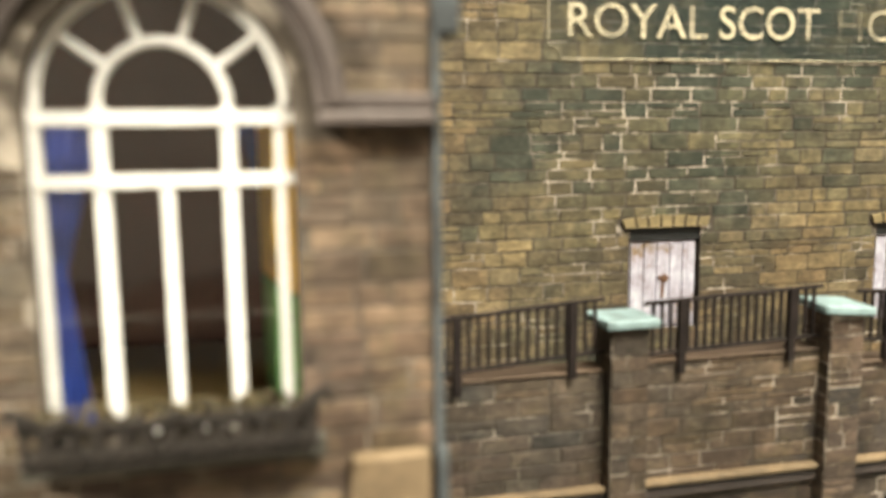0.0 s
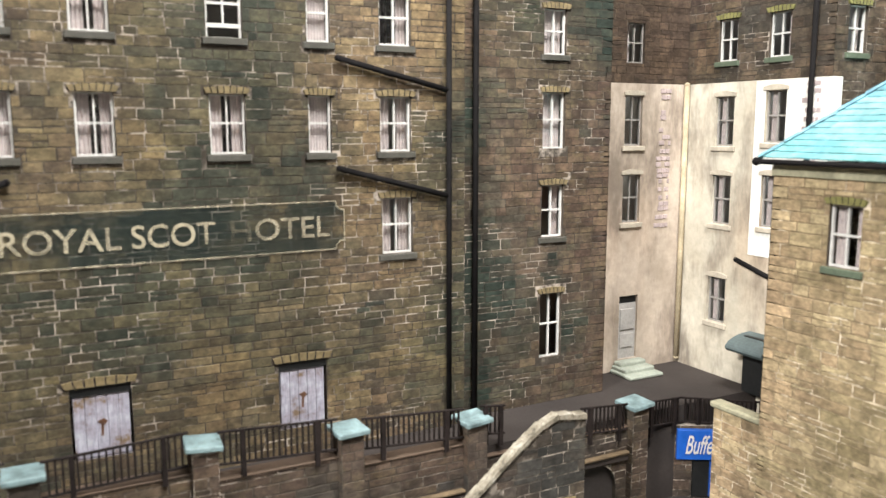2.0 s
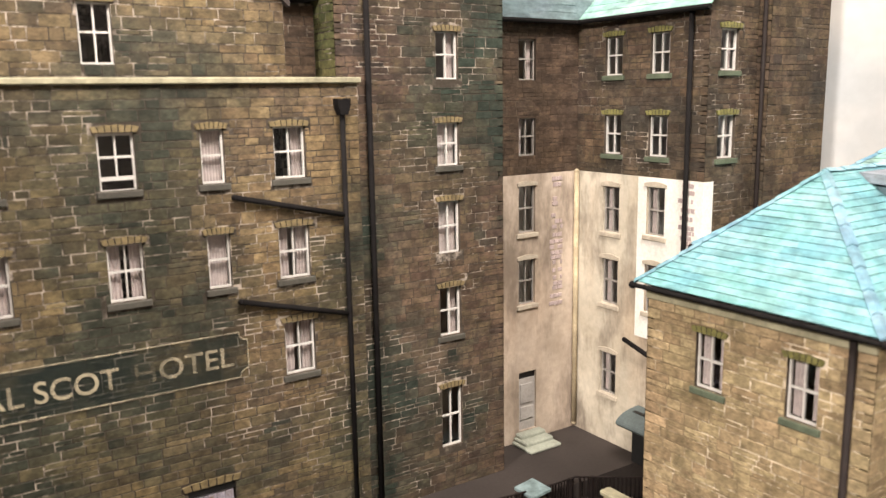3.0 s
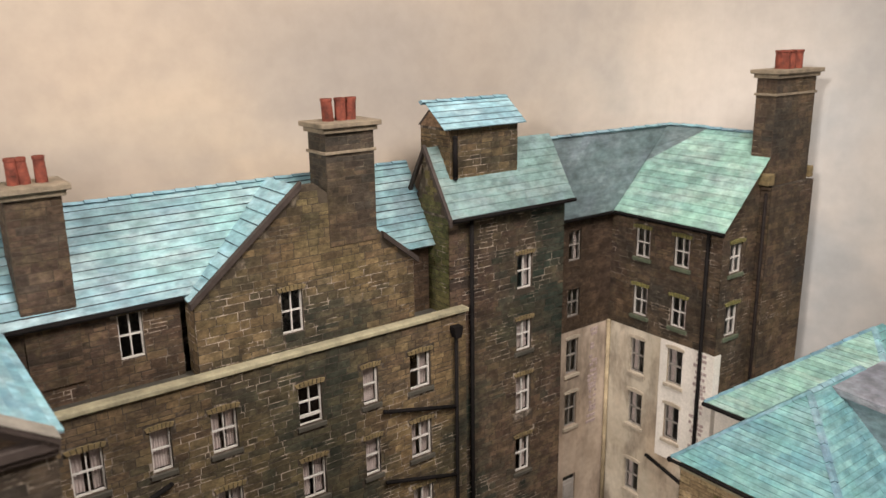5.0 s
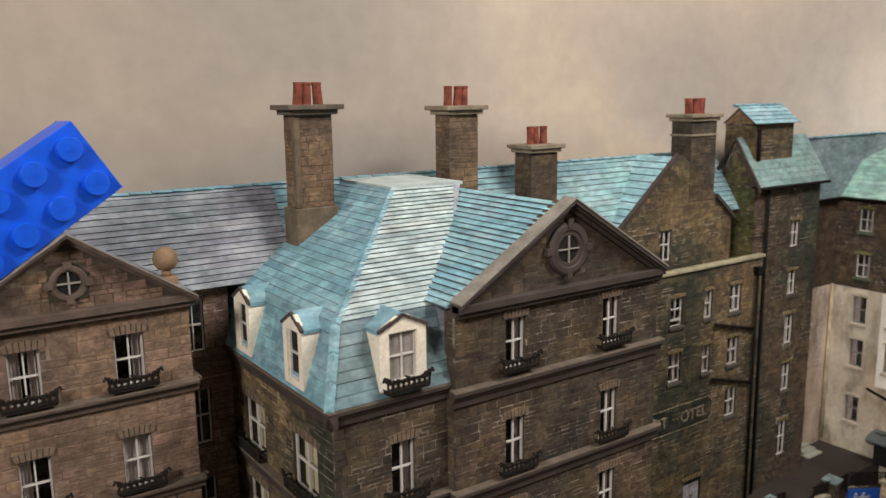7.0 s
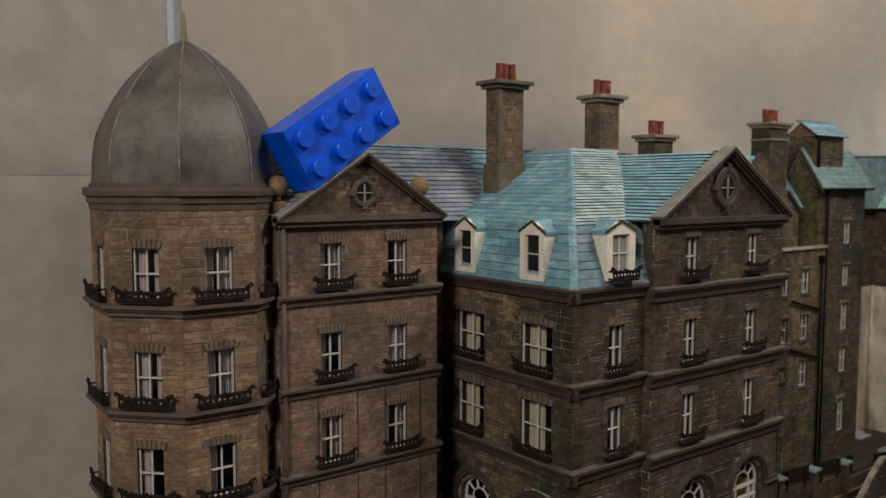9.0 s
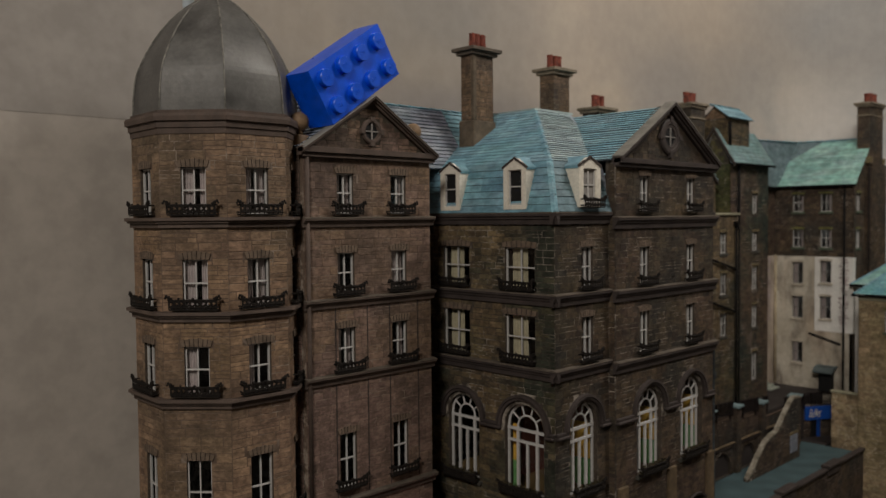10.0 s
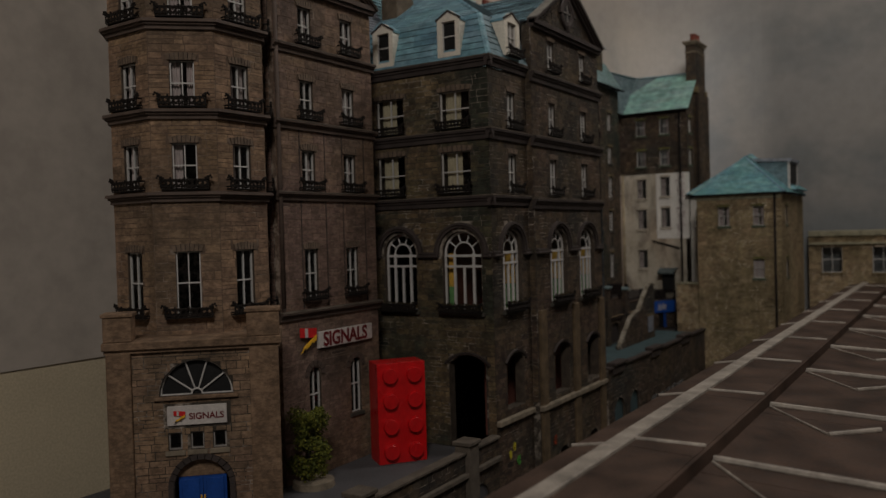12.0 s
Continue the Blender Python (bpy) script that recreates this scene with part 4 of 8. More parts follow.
M["paint_green"] = worn_paint("green_graffiti", (0.08, 0.30, 0.05), 0.6, 700)
M["paint_grey"] = worn_paint("worn_grey_graffiti", (0.26, 0.25, 0.24), 0.5, 260, cover=0.85)
M["paint_red"] = worn_paint("red_graffiti", (0.28, 0.05, 0.02), 0.5, 700)
M["cornice_top"] = plain_material("worn_grey_cornice_top", (0.19, 0.178, 0.155), 0.85, 0.35, 220)
M["ledge"] = plain_material("ochre_stone_ledge", (0.115, 0.080, 0.046), 0.8, 0.4, 300)
M["rust_stain"] = plain_material("rust_stain", (0.10, 0.05, 0.028), 0.85, 0.4, 600)
M["fore_cap"] = plain_material("dark_parapet_stone", (0.105, 0.086, 0.067), 0.85, 0.35, 250)
M["seam"] = plain_material("pale_blue_card_seam", (0.36, 0.40, 0.42), 0.8, 0.15, 60)
M["ochre_pipe"] = plain_material("limewashed_corner_pipe", (0.40, 0.33, 0.22), 0.85, 0.35, 160)
# ---- the layout's board and an added, unseen shell that bounces light ----
def slab(name, x0, x1, y0, y1, z0, z1, mat, label, kind="structure", category=""):
    bm = bmesh.new()
    box(bm, x0, x1, y0, y1, z0, z1)
    return tagged(new(name, to_mesh(name, bm, M[mat])), label, category, kind=kind)


slab("ground", -0.80, 0.65, -0.60, 0.22, -0.02, 0.0, "street", "dark street board of the model layout")
slab("ceiling", -0.80, 0.65, -0.60, 0.22, 0.90, 0.92, "room_ceiling", "unseen plain grey ceiling added to close the set")
slab("wall_north", -0.80, 0.65, 0.20, 0.22, 0.0, 0.90, "room_wall", "unseen plain brown wall added behind the backdrop")
slab("wall_south", -0.80, 0.65, -0.60, -0.58, 0.0, 0.90, "room_wall", "unseen plain brown wall added to close the set")
slab("wall_west", -0.82, -0.80, -0.60, 0.22, 0.0, 0.90, "room_wall", "unseen plain brown wall added to close the set")
slab("wall_east", 0.65, 0.67, -0.60, 0.22, 0.0, 0.90, "room_wall", "unseen plain brown wall added to close the set")


def finer(pts, n=4):
    """More points on the same smooth curve."""
    out = []
    for k in range(len(pts) - 1):
        p0, p1, p2, p3 = (Vector(pts[max(0, min(len(pts) - 1, k + j))]) for j in (-1, 0, 1, 2))
        for i in range(n):
            t = i / n
            out.append(tuple(0.5 * (2 * p1 + (p2 - p0) * t + (2 * p0 - 5 * p1 + 4 * p2 - p3) * t * t + (3 * p1 - p0 - 3 * p2 + p3) * t ** 3)))
    return out + [pts[-1]]


def curved_sheet(name, pts, z0, z1, mat, thick, label, kind="structure"):
    """An upright sheet that follows a line of points on the plan."""
    verts, faces = [], []
    for k, (x, y) in enumerate(pts):
        a, b = pts[max(k - 1, 0)], pts[min(k + 1, len(pts) - 1)]
        dx, dy = b[0] - a[0], b[1] - a[1]
        d = math.hypot(dx, dy)
        ox, oy = -dy / d * thick, dx / d * thick
        verts += [(x, y, z0), (x, y, z1), (x + ox, y + oy, z1), (x + ox, y + oy, z0)]
    for k in range(len(pts) - 1):
        i = 4 * k
        for j in range(4):
            faces.append((i + j, i + 4 + j, i + 4 + (j + 1) % 4, i + (j + 1) % 4))
    faces += [(0, 1, 2, 3), (4 * len(pts) - 1, 4 * len(pts) - 2, 4 * len(pts) - 3, 4 * len(pts) - 4)]
    return tagged(new(name, mesh_of(name, verts, faces, M[mat], False)), label, kind=kind)


SKYLINE = [(-0.143, 0.1350), (-0.05, 0.1330), (0.05, 0.1290), (0.11, 0.1250), (0.15, 0.1200), (0.18, 0.1150), (0.205, 0.1095), (0.221, 0.1025), (0.234, 0.0900), (0.244, 0.0690), (0.250, 0.0400), (0.255, 0.0), (0.262, -0.2), (0.268, -0.45)]
curved_sheet("backdrop", finer(SKYLINE, 6), 0.0, 0.55, "sky", 0.003, "painted cloudy sky on a curved card backdrop")
curved_sheet("trim", [(-0.6, 0.1389), (-0.3, 0.1379), (-0.147, 0.1364)], 0.2062, 0.55, "board_dim", 0.0032, "upper strip of the grey sky panel lapped over the lower one")
curved_sheet("backdrop", [(-0.6, 0.139), (-0.3, 0.138), (-0.147, 0.1365)], 0.0872, 0.2070, "board_grey", 0.003, "painted grey sky panel behind the corner turret")
curved_sheet("trim", [(-0.6, 0.1396), (-0.147, 0.1371)], 0.0, 0.0873, "board", 0.003, "beige painted board under the sky panel")


slab("trim", -0.1476, -0.1424, 0.1368, 0.1380, 0.0873, 0.55, "seam", "pale blue card strip over the backdrop seam")


# ---- retaining wall, yard and street levels ----
slab("pavement", -0.30, -0.0785, 0.0504, 0.134, 0.0, 0.0485, "paving", "grey asphalt forecourt in front of the hotel")
slab("pavement", 0.0110, 0.240, 0.0790, 0.118, 0.0, 0.0815, "yard", "brown yard paving behind the iron railings")
slab("pavement", 0.0110, 0.1600, 0.0480, 0.0775, 0.0, 0.0600, "turqpave", "turquoise-grey paving below the retaining wall")
slab("pavement", 0.1600, 0.240, 0.0655, 0.0790, 0.0, 0.0600, "yard", "brown paving by the buffet entrance")


# ---- pediment and gable helpers ----
def oculus(parent, m, x, z, r, ring, mat):
    bm = bmesh.new()
    n, rows = 28, ((ring, -0.0002), (ring, -0.0009), (ring * 0.90, -0.0012), (ring * 0.72, -0.0012), (ring * 0.68, -0.0009), (r * 1.08, -0.0009), (r, -0.0004), (r, 0.0004))
    prev = None
    for rad, y in rows:
        loop = [bm.verts.new((x + rad * math.cos(a * 2 * math.pi / n), y, z + rad * math.sin(a * 2 * math.pi / n))) for a in range(n)]
        if prev:
            for i in range(n):
                bm.faces.new((prev[i], prev[(i + 1) % n], loop[(i + 1) % n], loop[i]))
        prev = loop
    ring_ob = part("round_window", bm, M[mat], parent, "round window in a moulded stone ring", m)
    for k in range(4):
        a = k * math.pi / 2
        dx, dz = math.cos(a), math.sin(a)
        bm = bmesh.new()
        prism(bm, [(x + dx * ring * 0.8 + dz * 0.0007, z + dz * ring * 0.8 - dx * 0.0007), (x + dx * ring * 1.14 + dz * 0.0008, z + dz * ring * 1.14 - dx * 0.0008),
                   (x + dx * ring * 1.14 - dz * 0.0008, z + dz * ring * 1.14 + dx * 0.0008), (x + dx * ring * 0.8 - dz * 0.0007, z + dz * ring * 0.8 + dx * 0.0007)], -0.0014, -0.0002)
        part("keystone", bm, M[mat], ring_ob)
    bm = bmesh.new()
    bmesh.ops.create_circle(bm, cap_ends=True, segments=n, radius=r, matrix=Matrix.Translation((x, -0.0005, z)) @ pose(0, 0, 0, 90))
    part("pane", bm, M["black"], ring_ob, "dark glass")
    bm = bmesh.new()
    box(bm, x - 0.00014, x + 0.00014, -0.0010, -0.0006, z - r, z + r), box(bm, x - r, x + r, -0.0010, -0.0006, z - 0.00014, z + 0.00014)
    part("glazing_bar", bm, M["dull_frame"], ring_ob)


def pediment(parent, m, w, z, rise, stone, over, ring, r, band="band", t=0.0019, eye=0.44):
    """A triangular gable with raking cornices and a round window."""
    bm = bmesh.new()
    prism(bm, [(0, z), (w, z), (w / 2, z + rise)], 0.0, 0.004)
    wall = part("gable", bm, M["gable_bed"], parent, "", m)
    top = lambda x: z + rise * (1 - abs(2 * x / w - 1))
    rng = random.Random(SEEDS.random())
    stonework(gable_clip(block_rects(rng, w, z, z + rise, [(w / 2 - ring, w / 2 + ring, z + rise * eye - ring, z + rise * eye + ring, "r")]), top), wall, M[stone], rng)
    s = math.hypot(w / 2, rise)
    ex, ez = over, over * rise / (w / 2)
    k = t * s / (w / 2)
    section = [(0.0008, 0.35), (-0.0028, 0.35), (-0.0028, -0.10), (-0.0020, -0.14), (-0.0020, -0.40), (-0.0012, -0.44), (-0.0012, -0.90), (0.0008, -0.90)]
    for sign in (1, -1):
        bm = bmesh.new()
        ends = [[bm.verts.new((w / 2 + sign * (x - w / 2), y, zz + k * q)) for y, q in section] for x, zz in ((w / 2, z + rise), (w + ex, z - ez))]
        bm.faces.new(ends[0]), bm.faces.new(ends[1][::-1])
        for a in range(len(section)):
            b = (a + 1) % len(section)
            bm.faces.new((ends[0][a], ends[0][b], ends[1][b], ends[1][a]))
        rake = part("raking_cornice", bm, M[band], parent, "", m)
        bm = bmesh.new()
        ends = [[bm.verts.new((w / 2 + sign * (x - w / 2), y, zz + k * q)) for y, q in ((0.0010, 0.352), (-0.0030, 0.352), (-0.0029, 0.50), (0.0010, 0.50))] for x, zz in ((w / 2, z + rise), (w + ex, z - ez))]
        bm.faces.new(ends[0]), bm.faces.new(ends[1][::-1])
        for a in range(4):
            b = (a + 1) % 4
            bm.faces.new((ends[0][a], ends[0][b], ends[1][b], ends[1][a]))
        part("cornice_top", bm, M["cornice_top"], rake)
    bm = bmesh.new()
    box(bm, -ex, w + ex, -0.0022, 0.0003, z - 0.0014, z + 0.0002, 0.0001)
    box(bm, -ex * 0.5, w + ex * 0.5, -0.0014, 0.0003, z - 0.0026, z - 0.0014, 0.0001)
    part("cornice", bm, M[band], parent, "", m)
    oculus(parent, m, w / 2, z + rise * eye, r, ring, band)


def gable_roof(parent, x0, x1, xm, y0, y1, ze, zr, mat, rng, slope_left=True, slope_right=True, capped=0.0, course=0.0022):
    """A pitched roof whose ridge runs back from y0 to y1."""
    ys = y0 + capped
    solid(parent, "roof", [(x0, ys, ze), (x1, ys, ze), (xm, ys, zr), (x0, y1, ze), (x1, y1, ze), (xm, y1, zr)],
          [(0, 1, 2), (3, 5, 4), (0, 2, 5, 3), (1, 4, 5, 2), (0, 3, 4, 1)], "slate_grey")
    d = y1 - y0
    if slope_left:
        h = math.hypot(xm - x0, zr - ze)
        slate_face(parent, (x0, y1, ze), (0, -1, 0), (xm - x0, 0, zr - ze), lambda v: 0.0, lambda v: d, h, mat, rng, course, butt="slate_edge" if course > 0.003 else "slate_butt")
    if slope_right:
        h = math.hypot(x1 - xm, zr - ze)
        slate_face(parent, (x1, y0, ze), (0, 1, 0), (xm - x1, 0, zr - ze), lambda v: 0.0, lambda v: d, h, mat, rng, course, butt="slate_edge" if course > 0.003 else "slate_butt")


RNG = random.Random(11)

# ---- the hotel's reddish front wing ----
wing = thing("hotel_wing", (-0.115, 0.10, 0.0485), "reddish stone hotel wing with pediment and iron window guards", "building")
AX0, AX1, AY = -0.1385, -0.0925, 0.0875
m = side(AX0, AY, 1, 0)
cols = (-0.1247 - AX0, -0.1052 - AX0)
rows = ((0.1787, 0.1898), (0.1563, 0.1678), (0.1350, 0.1469), (0.1020, 0.1172))
ops = [(c - 0.0029, c + 0.0029, a, b, "r") for a, b in rows for c in cols]
low = [(c - 0.0026, c + 0.0026, 0.0640, 0.0815, "a") for c in cols]
build_wall(wing, m, AX1 - AX0, 0.0485, 0.1965, ops + low, "pink", "mortar_tan", keep=keep_outs(ops, False), single="pink1", where=lambda r: r[2] > 0.128 and r[0] > 0.004, course=(0.0017, 0.0026), length=(0.0030, 0.0070))
build_wall(wing, side(AX1, AY + 0.0018, 0, 1), 0.0282, 0.0485, 0.1965, [], "pink")
for k, o in enumerate(ops):
    window(wing, m, o, "four", ("pair", "right", "left", "net")[k % 4] if k < 6 else "none", guard=0.0098, sill=None, lintel="lintel_front", rise=0.0021)
for o in low:
    window(wing, m, o, "four", "none", lintel=None, sill="sill")
    hang("window_arch", ring_band("window_arch", (o[0] + o[1]) / 2, 0.0789, 0.0028, 0.0046, 7, "band_pink"), wing, m)
for top in (0.1776, 0.1553, 0.1343, 0.0990):
    string_course(wing, m, AX1 - AX0, top, 0.0008, "band_pink", 0.0025)
    string_course(wing, side(AX1, AY, 0, 1), 0.017, top, 0.0, "band_pink", 0.0025)
pediment(wing, m, AX1 - AX0, 0.1965, 0.0148, "pink", 0.0014, 0.0036, 0.0022, "band_pink", 0.0012, 0.37)
gable_roof(wing, AX0 - 0.001, AX1 + 0.001, (AX0 + AX1) / 2, AY + 0.0009, 0.113, 0.1965, 0.2105, "slate_grey", RNG)
for x in (-0.1368, -0.0955):
    bm = bmesh.new()
    box(bm, x - 0.0019, x + 0.0019, 0.0895, 0.0933, 0.1955, 0.2000, 0.0003)
    rod(bm, (x, 0.0914, 0.2000), (x, 0.0914, 0.2014), 0.0011, 12, 0.0008)
    ball(bm, (x, 0.0914, 0.2036), 0.0026, 20, 12)
    part("ball_finial", bm, M["wood"], wing, "wooden ball finial on a small plinth", None, True)
build_wall(wing, side(AX0, 0.1020, 0, -1), 0.0127, 0.0485, 0.1965, [], "pink", "mortar_front")
for x in (-0.1288, -0.1176, -0.1093, -0.0982):
    for za, zb in ((0.0993, 0.1318), (0.1346, 0.1528)):
        strip(wing, "panel_seam", m @ Matrix.Translation((x - AX0, 0, 0)), 0.00032, za, zb, 0.00018, "band", 0.0)
pipe(wing, None, [(-0.1377, 0.0869, 0.1), (-0.1377, 0.0869, 0.1945)], 0.0006, "band_pink")

# ---- the octagonal corner turret with its lead dome ----
turret = thing("corner_turret", (-0.1535, 0.105, 0.0485), "octagonal tan stone hotel turret with a grey lead dome", "tower")
TC, TR = Vector((-0.1535, 0.105, 0)), 0.0217


def octagon(r, z, turn=21.0):
    return [TC + Vector((r * math.cos(radians(turn + 45 * k)), r * math.sin(radians(turn + 45 * k)), z)) for k in range(8)]


corners = octagon(TR, 0)
flat = 2 * TR * math.sin(radians(22.5))
for k in range(8):
    a, b = corners[k], corners[(k + 1) % 8]
    facing = math.degrees(math.atan2((a.y + b.y) / 2 - TC.y, (a.x + b.x) / 2 - TC.x)) % 360
    tm = side(a.x, a.y, b.x - a.x, b.y - a.y)
    seen = 170 < facing < 330
    tall = ((0.1787, 0.1902), (0.1556, 0.1676), (0.1343, 0.1462), (0.1010, 0.1180))
    tops = [(flat / 2 - 0.0031, flat / 2 + 0.0031, p, q, "r") for p, q in tall] if seen else []
    build_wall(turret, tm, flat, 0.0485, 0.2000, tops, "tan" if seen else None, "mortar_tan", keep=keep_outs(tops, False), course=(0.0017, 0.0027), length=(0.0032, 0.0074), single="tan1" if 220 < facing < 330 else None, where=lambda r: r[2] > 0.150)
    for j, o in enumerate(tops):
        window(turret, tm, o, "four", ("pair", "both", "left", "none")[j], guard=0.0118, sill=None, lintel="lintel_front", rise=0.0021)
def octagon_moulding(name, rings, label=""):
    """One closed moulding round the turret, lofted through rings of radius and height."""
    bm = bmesh.new()
    loops = [[bm.verts.new(v) for v in octagon(r, z)] for r, z in rings]
    for lo, hi in zip(loops, loops[1:]):
        for i in range(8):
            bm.faces.new((lo[i], lo[(i + 1) % 8], hi[(i + 1) % 8], hi[i]))
    bm.faces.new(loops[0][::-1]), bm.faces.new(loops[-1])
    return part(name, bm, M["band_pink"], turret, label)


for top in (0.1779, 0.1548, 0.1334):
    octagon_moulding("string_course", [(TR + 0.0009, top - 0.0024), (TR + 0.0009, top - 0.0014), (TR + 0.0016, top - 0.0013), (TR + 0.0016, top - 0.0008), (TR + 0.0023, top - 0.0007), (TR + 0.0022, top + 0.0001)])
octagon_moulding("cornice", [(TR + 0.0003, 0.1984), (TR + 0.0004, 0.1997), (TR + 0.0008, 0.1999), (TR + 0.0009, 0.2013), (TR + 0.0016, 0.2015), (TR + 0.0017, 0.2026), (TR + 0.0015, 0.2033), (TR + 0.0002, 0.2034), (TR + 0.0002, 0.2042)], "dark moulded cornice")
profile = [(0.0211, 0.2041), (0.0209, 0.2086), (0.0202, 0.2140), (0.0186, 0.2183), (0.0167, 0.2220), (0.0143, 0.2258), (0.0118, 0.2290), (0.0084, 0.2324), (0.0044, 0.2353), (0.0010, 0.2374)]
profile = finer(profile)
bm = bmesh.new()
prev = None
for r, z in profile:
    ring = [bm.verts.new(v) for v in octagon(r, z)]
    if prev:
        for i in range(8):
            bm.faces.new((prev[i], prev[(i + 1) % 8], ring[(i + 1) % 8], ring[i]))
    prev = ring
bm.faces.new(prev)
dome = part("dome", bm, M["lead"], turret, "ribbed dome of weathered grey lead")
for k in range(8):
    bm = bmesh.new()
    pts = [octagon(r + 0.0001, z)[k] for r, z in profile]
    for a, b in zip(pts, pts[1:]):
        rod(bm, a, b, 0.00022, 6)
    part("rib", bm, M["rib_lead"], dome)
bm = bmesh.new()
rod(bm, (TC.x, TC.y, 0.2362), (TC.x, TC.y, 0.2440), 0.0011, 8, 0.0004)
part("spire", bm, M["edge"], turret)

# ---- the entrance porch on the turret's diagonal front ----
porch = thing("entrance_porch", (-0.172, 0.085, 0.0475), "tan stone entrance porch with fan window and blue door", "porch")
P0, P1 = Vector((-0.1886, 0.0976)), Vector((-0.1605, 0.0675))
pm = side(P0.x, P0.y, P1.x - P0.x, P1.y - P0.y)
PW = (P1 - P0).length
fan = (0.0120, 0.0298, 0.0825, 0.0902, "s")
doorway = (0.0150, 0.0282, 0.0475, 0.0664, "a")
lights = [(c - 0.0016, c + 0.0016, 0.0690, 0.0733, "r") for c in (0.0155, 0.0208, 0.0262)]
build_wall(porch, pm, PW, 0.0475, 0.0945, [(0.0120, 0.0298, 0.0825, 0.0914, "a"), doorway, *lights], "tan", keep=[(0.0130, 0.0290, 0.0745, 0.0805, "r")], depth=0.003)
build_wall(porch, side(P1.x, P1.y, 0.68, 0.73), 0.022, 0.0475, 0.0945, [], "tan")
build_wall(porch, side(P0.x + 0.015, P0.y + 0.016, -0.68, -0.73), 0.022, 0.0475, 0.0945, [], "tan")
bm = bmesh.new()
box(bm, -0.0008, PW + 0.0008, -0.0018, 0.022, 0.0945, 0.0965, 0.0002)
box(bm, -0.0004, PW + 0.0004, -0.0010, 0.022, 0.0936, 0.0945, 0.0001)
part("cornice", bm, M["porch_stone"], porch, "", pm)
for a, b in ((0.0, 0.0058), (PW - 0.0072, PW)):
    strip(porch, "pilaster", pm @ Matrix.Translation((a, 0, 0)), b - a, 0.0475, 0.0938, 0.0011, "porch_stone", 0.0002)
    bm = bmesh.new()
    box(bm, a - 0.0004, b + 0.0004, -0.0014, 0.0045, 0.0965, 0.1026, 0.0002)
    box(bm, a - 0.0008, b + 0.0008, -0.0018, 0.0049, 0.1026, 0.1036, 0.0002)
    part("parapet_block", bm, M["porch_stone"], porch, "", pm)
bm = bmesh.new()
c, z, r = 0.0209, 0.0826, 0.0088
for k in range(6):
    a = math.pi * k / 5
    rod(bm, (c + 0.0013 * math.cos(a), 0.0013, z + 0.0013 * math.sin(a)), (c + r * math.cos(a), 0.0013, z + r * math.sin(a)), 0.00022, 6)
for k in range(16):
    for q in (0.0013, r - 0.0002):
        rod(bm, (c + q * math.cos(math.pi * k / 16), 0.0013, z + q * math.sin(math.pi * k / 16)), (c + q * math.cos(math.pi * (k + 1) / 16), 0.0013, z + q * math.sin(math.pi * (k + 1) / 16)), 0.00026, 6)
fanlight = part("fan_window", bm, M["white"], porch, "half-round fan window with white bars", pm)
bm = bmesh.new()
prism(bm, [(c + r * math.cos(math.pi * k / 20), z + r * math.sin(math.pi * k / 20)) for k in range(21)], 0.0017, 0.0019)
part("pane", bm, M["black"], fanlight, "dark glass")
strip(porch, "sill", pm @ Matrix.Translation((0.0108, 0, 0)), 0.0202, 0.0815, 0.0825, 0.0010, "porch_stone")
for o in lights:
    window(porch, pm, o, "blank", "none", lintel=None, sill="edge", paint="dull_frame")
arch = hang("door_arch", ring_band("door_arch", 0.0216, 0.0598, 0.0067, 0.0081, 13, "band", 0.0008), porch, pm)
for a, b in ((0.0135, 0.0149), (0.0283, 0.0297)):
    strip(porch, "door_jamb", pm @ Matrix.Translation((a, 0, 0)), b - a, 0.0475, 0.0598, 0.0008, "band", 0.0001)
bm = bmesh.new()
box(bm, 0.0150, 0.0282, 0.0012, 0.0028, 0.0620, 0.0668)
part("tympanum", bm, M["porch_stone"], porch, "", pm)
for a, b in ((0.0158, 0.02155), (0.02165, 0.0274)):
    bm = bmesh.new()
    box(bm, a, b, 0.0014, 0.0022, 0.0476, 0.0620)
    box(bm, a + 0.0007, b - 0.0007, 0.0011, 0.0014, 0.0486, 0.0545, 0.0001), box(bm, a + 0.0007, b - 0.0007, 0.0011, 0.0014, 0.0553, 0.0612, 0.0001)
    leaf = part("door", bm, M["blue_paint"], porch, "blue panelled door leaf", pm)
    bm = bmesh.new()
    x = 0.0212 if a < 0.02 else 0.0220
    rod(bm, (x, 0.0008, 0.0548), (x, 0.0008, 0.0572), 0.00022, 6)
    part("handle", bm, M["flag_yellow"], leaf, "brass handle")


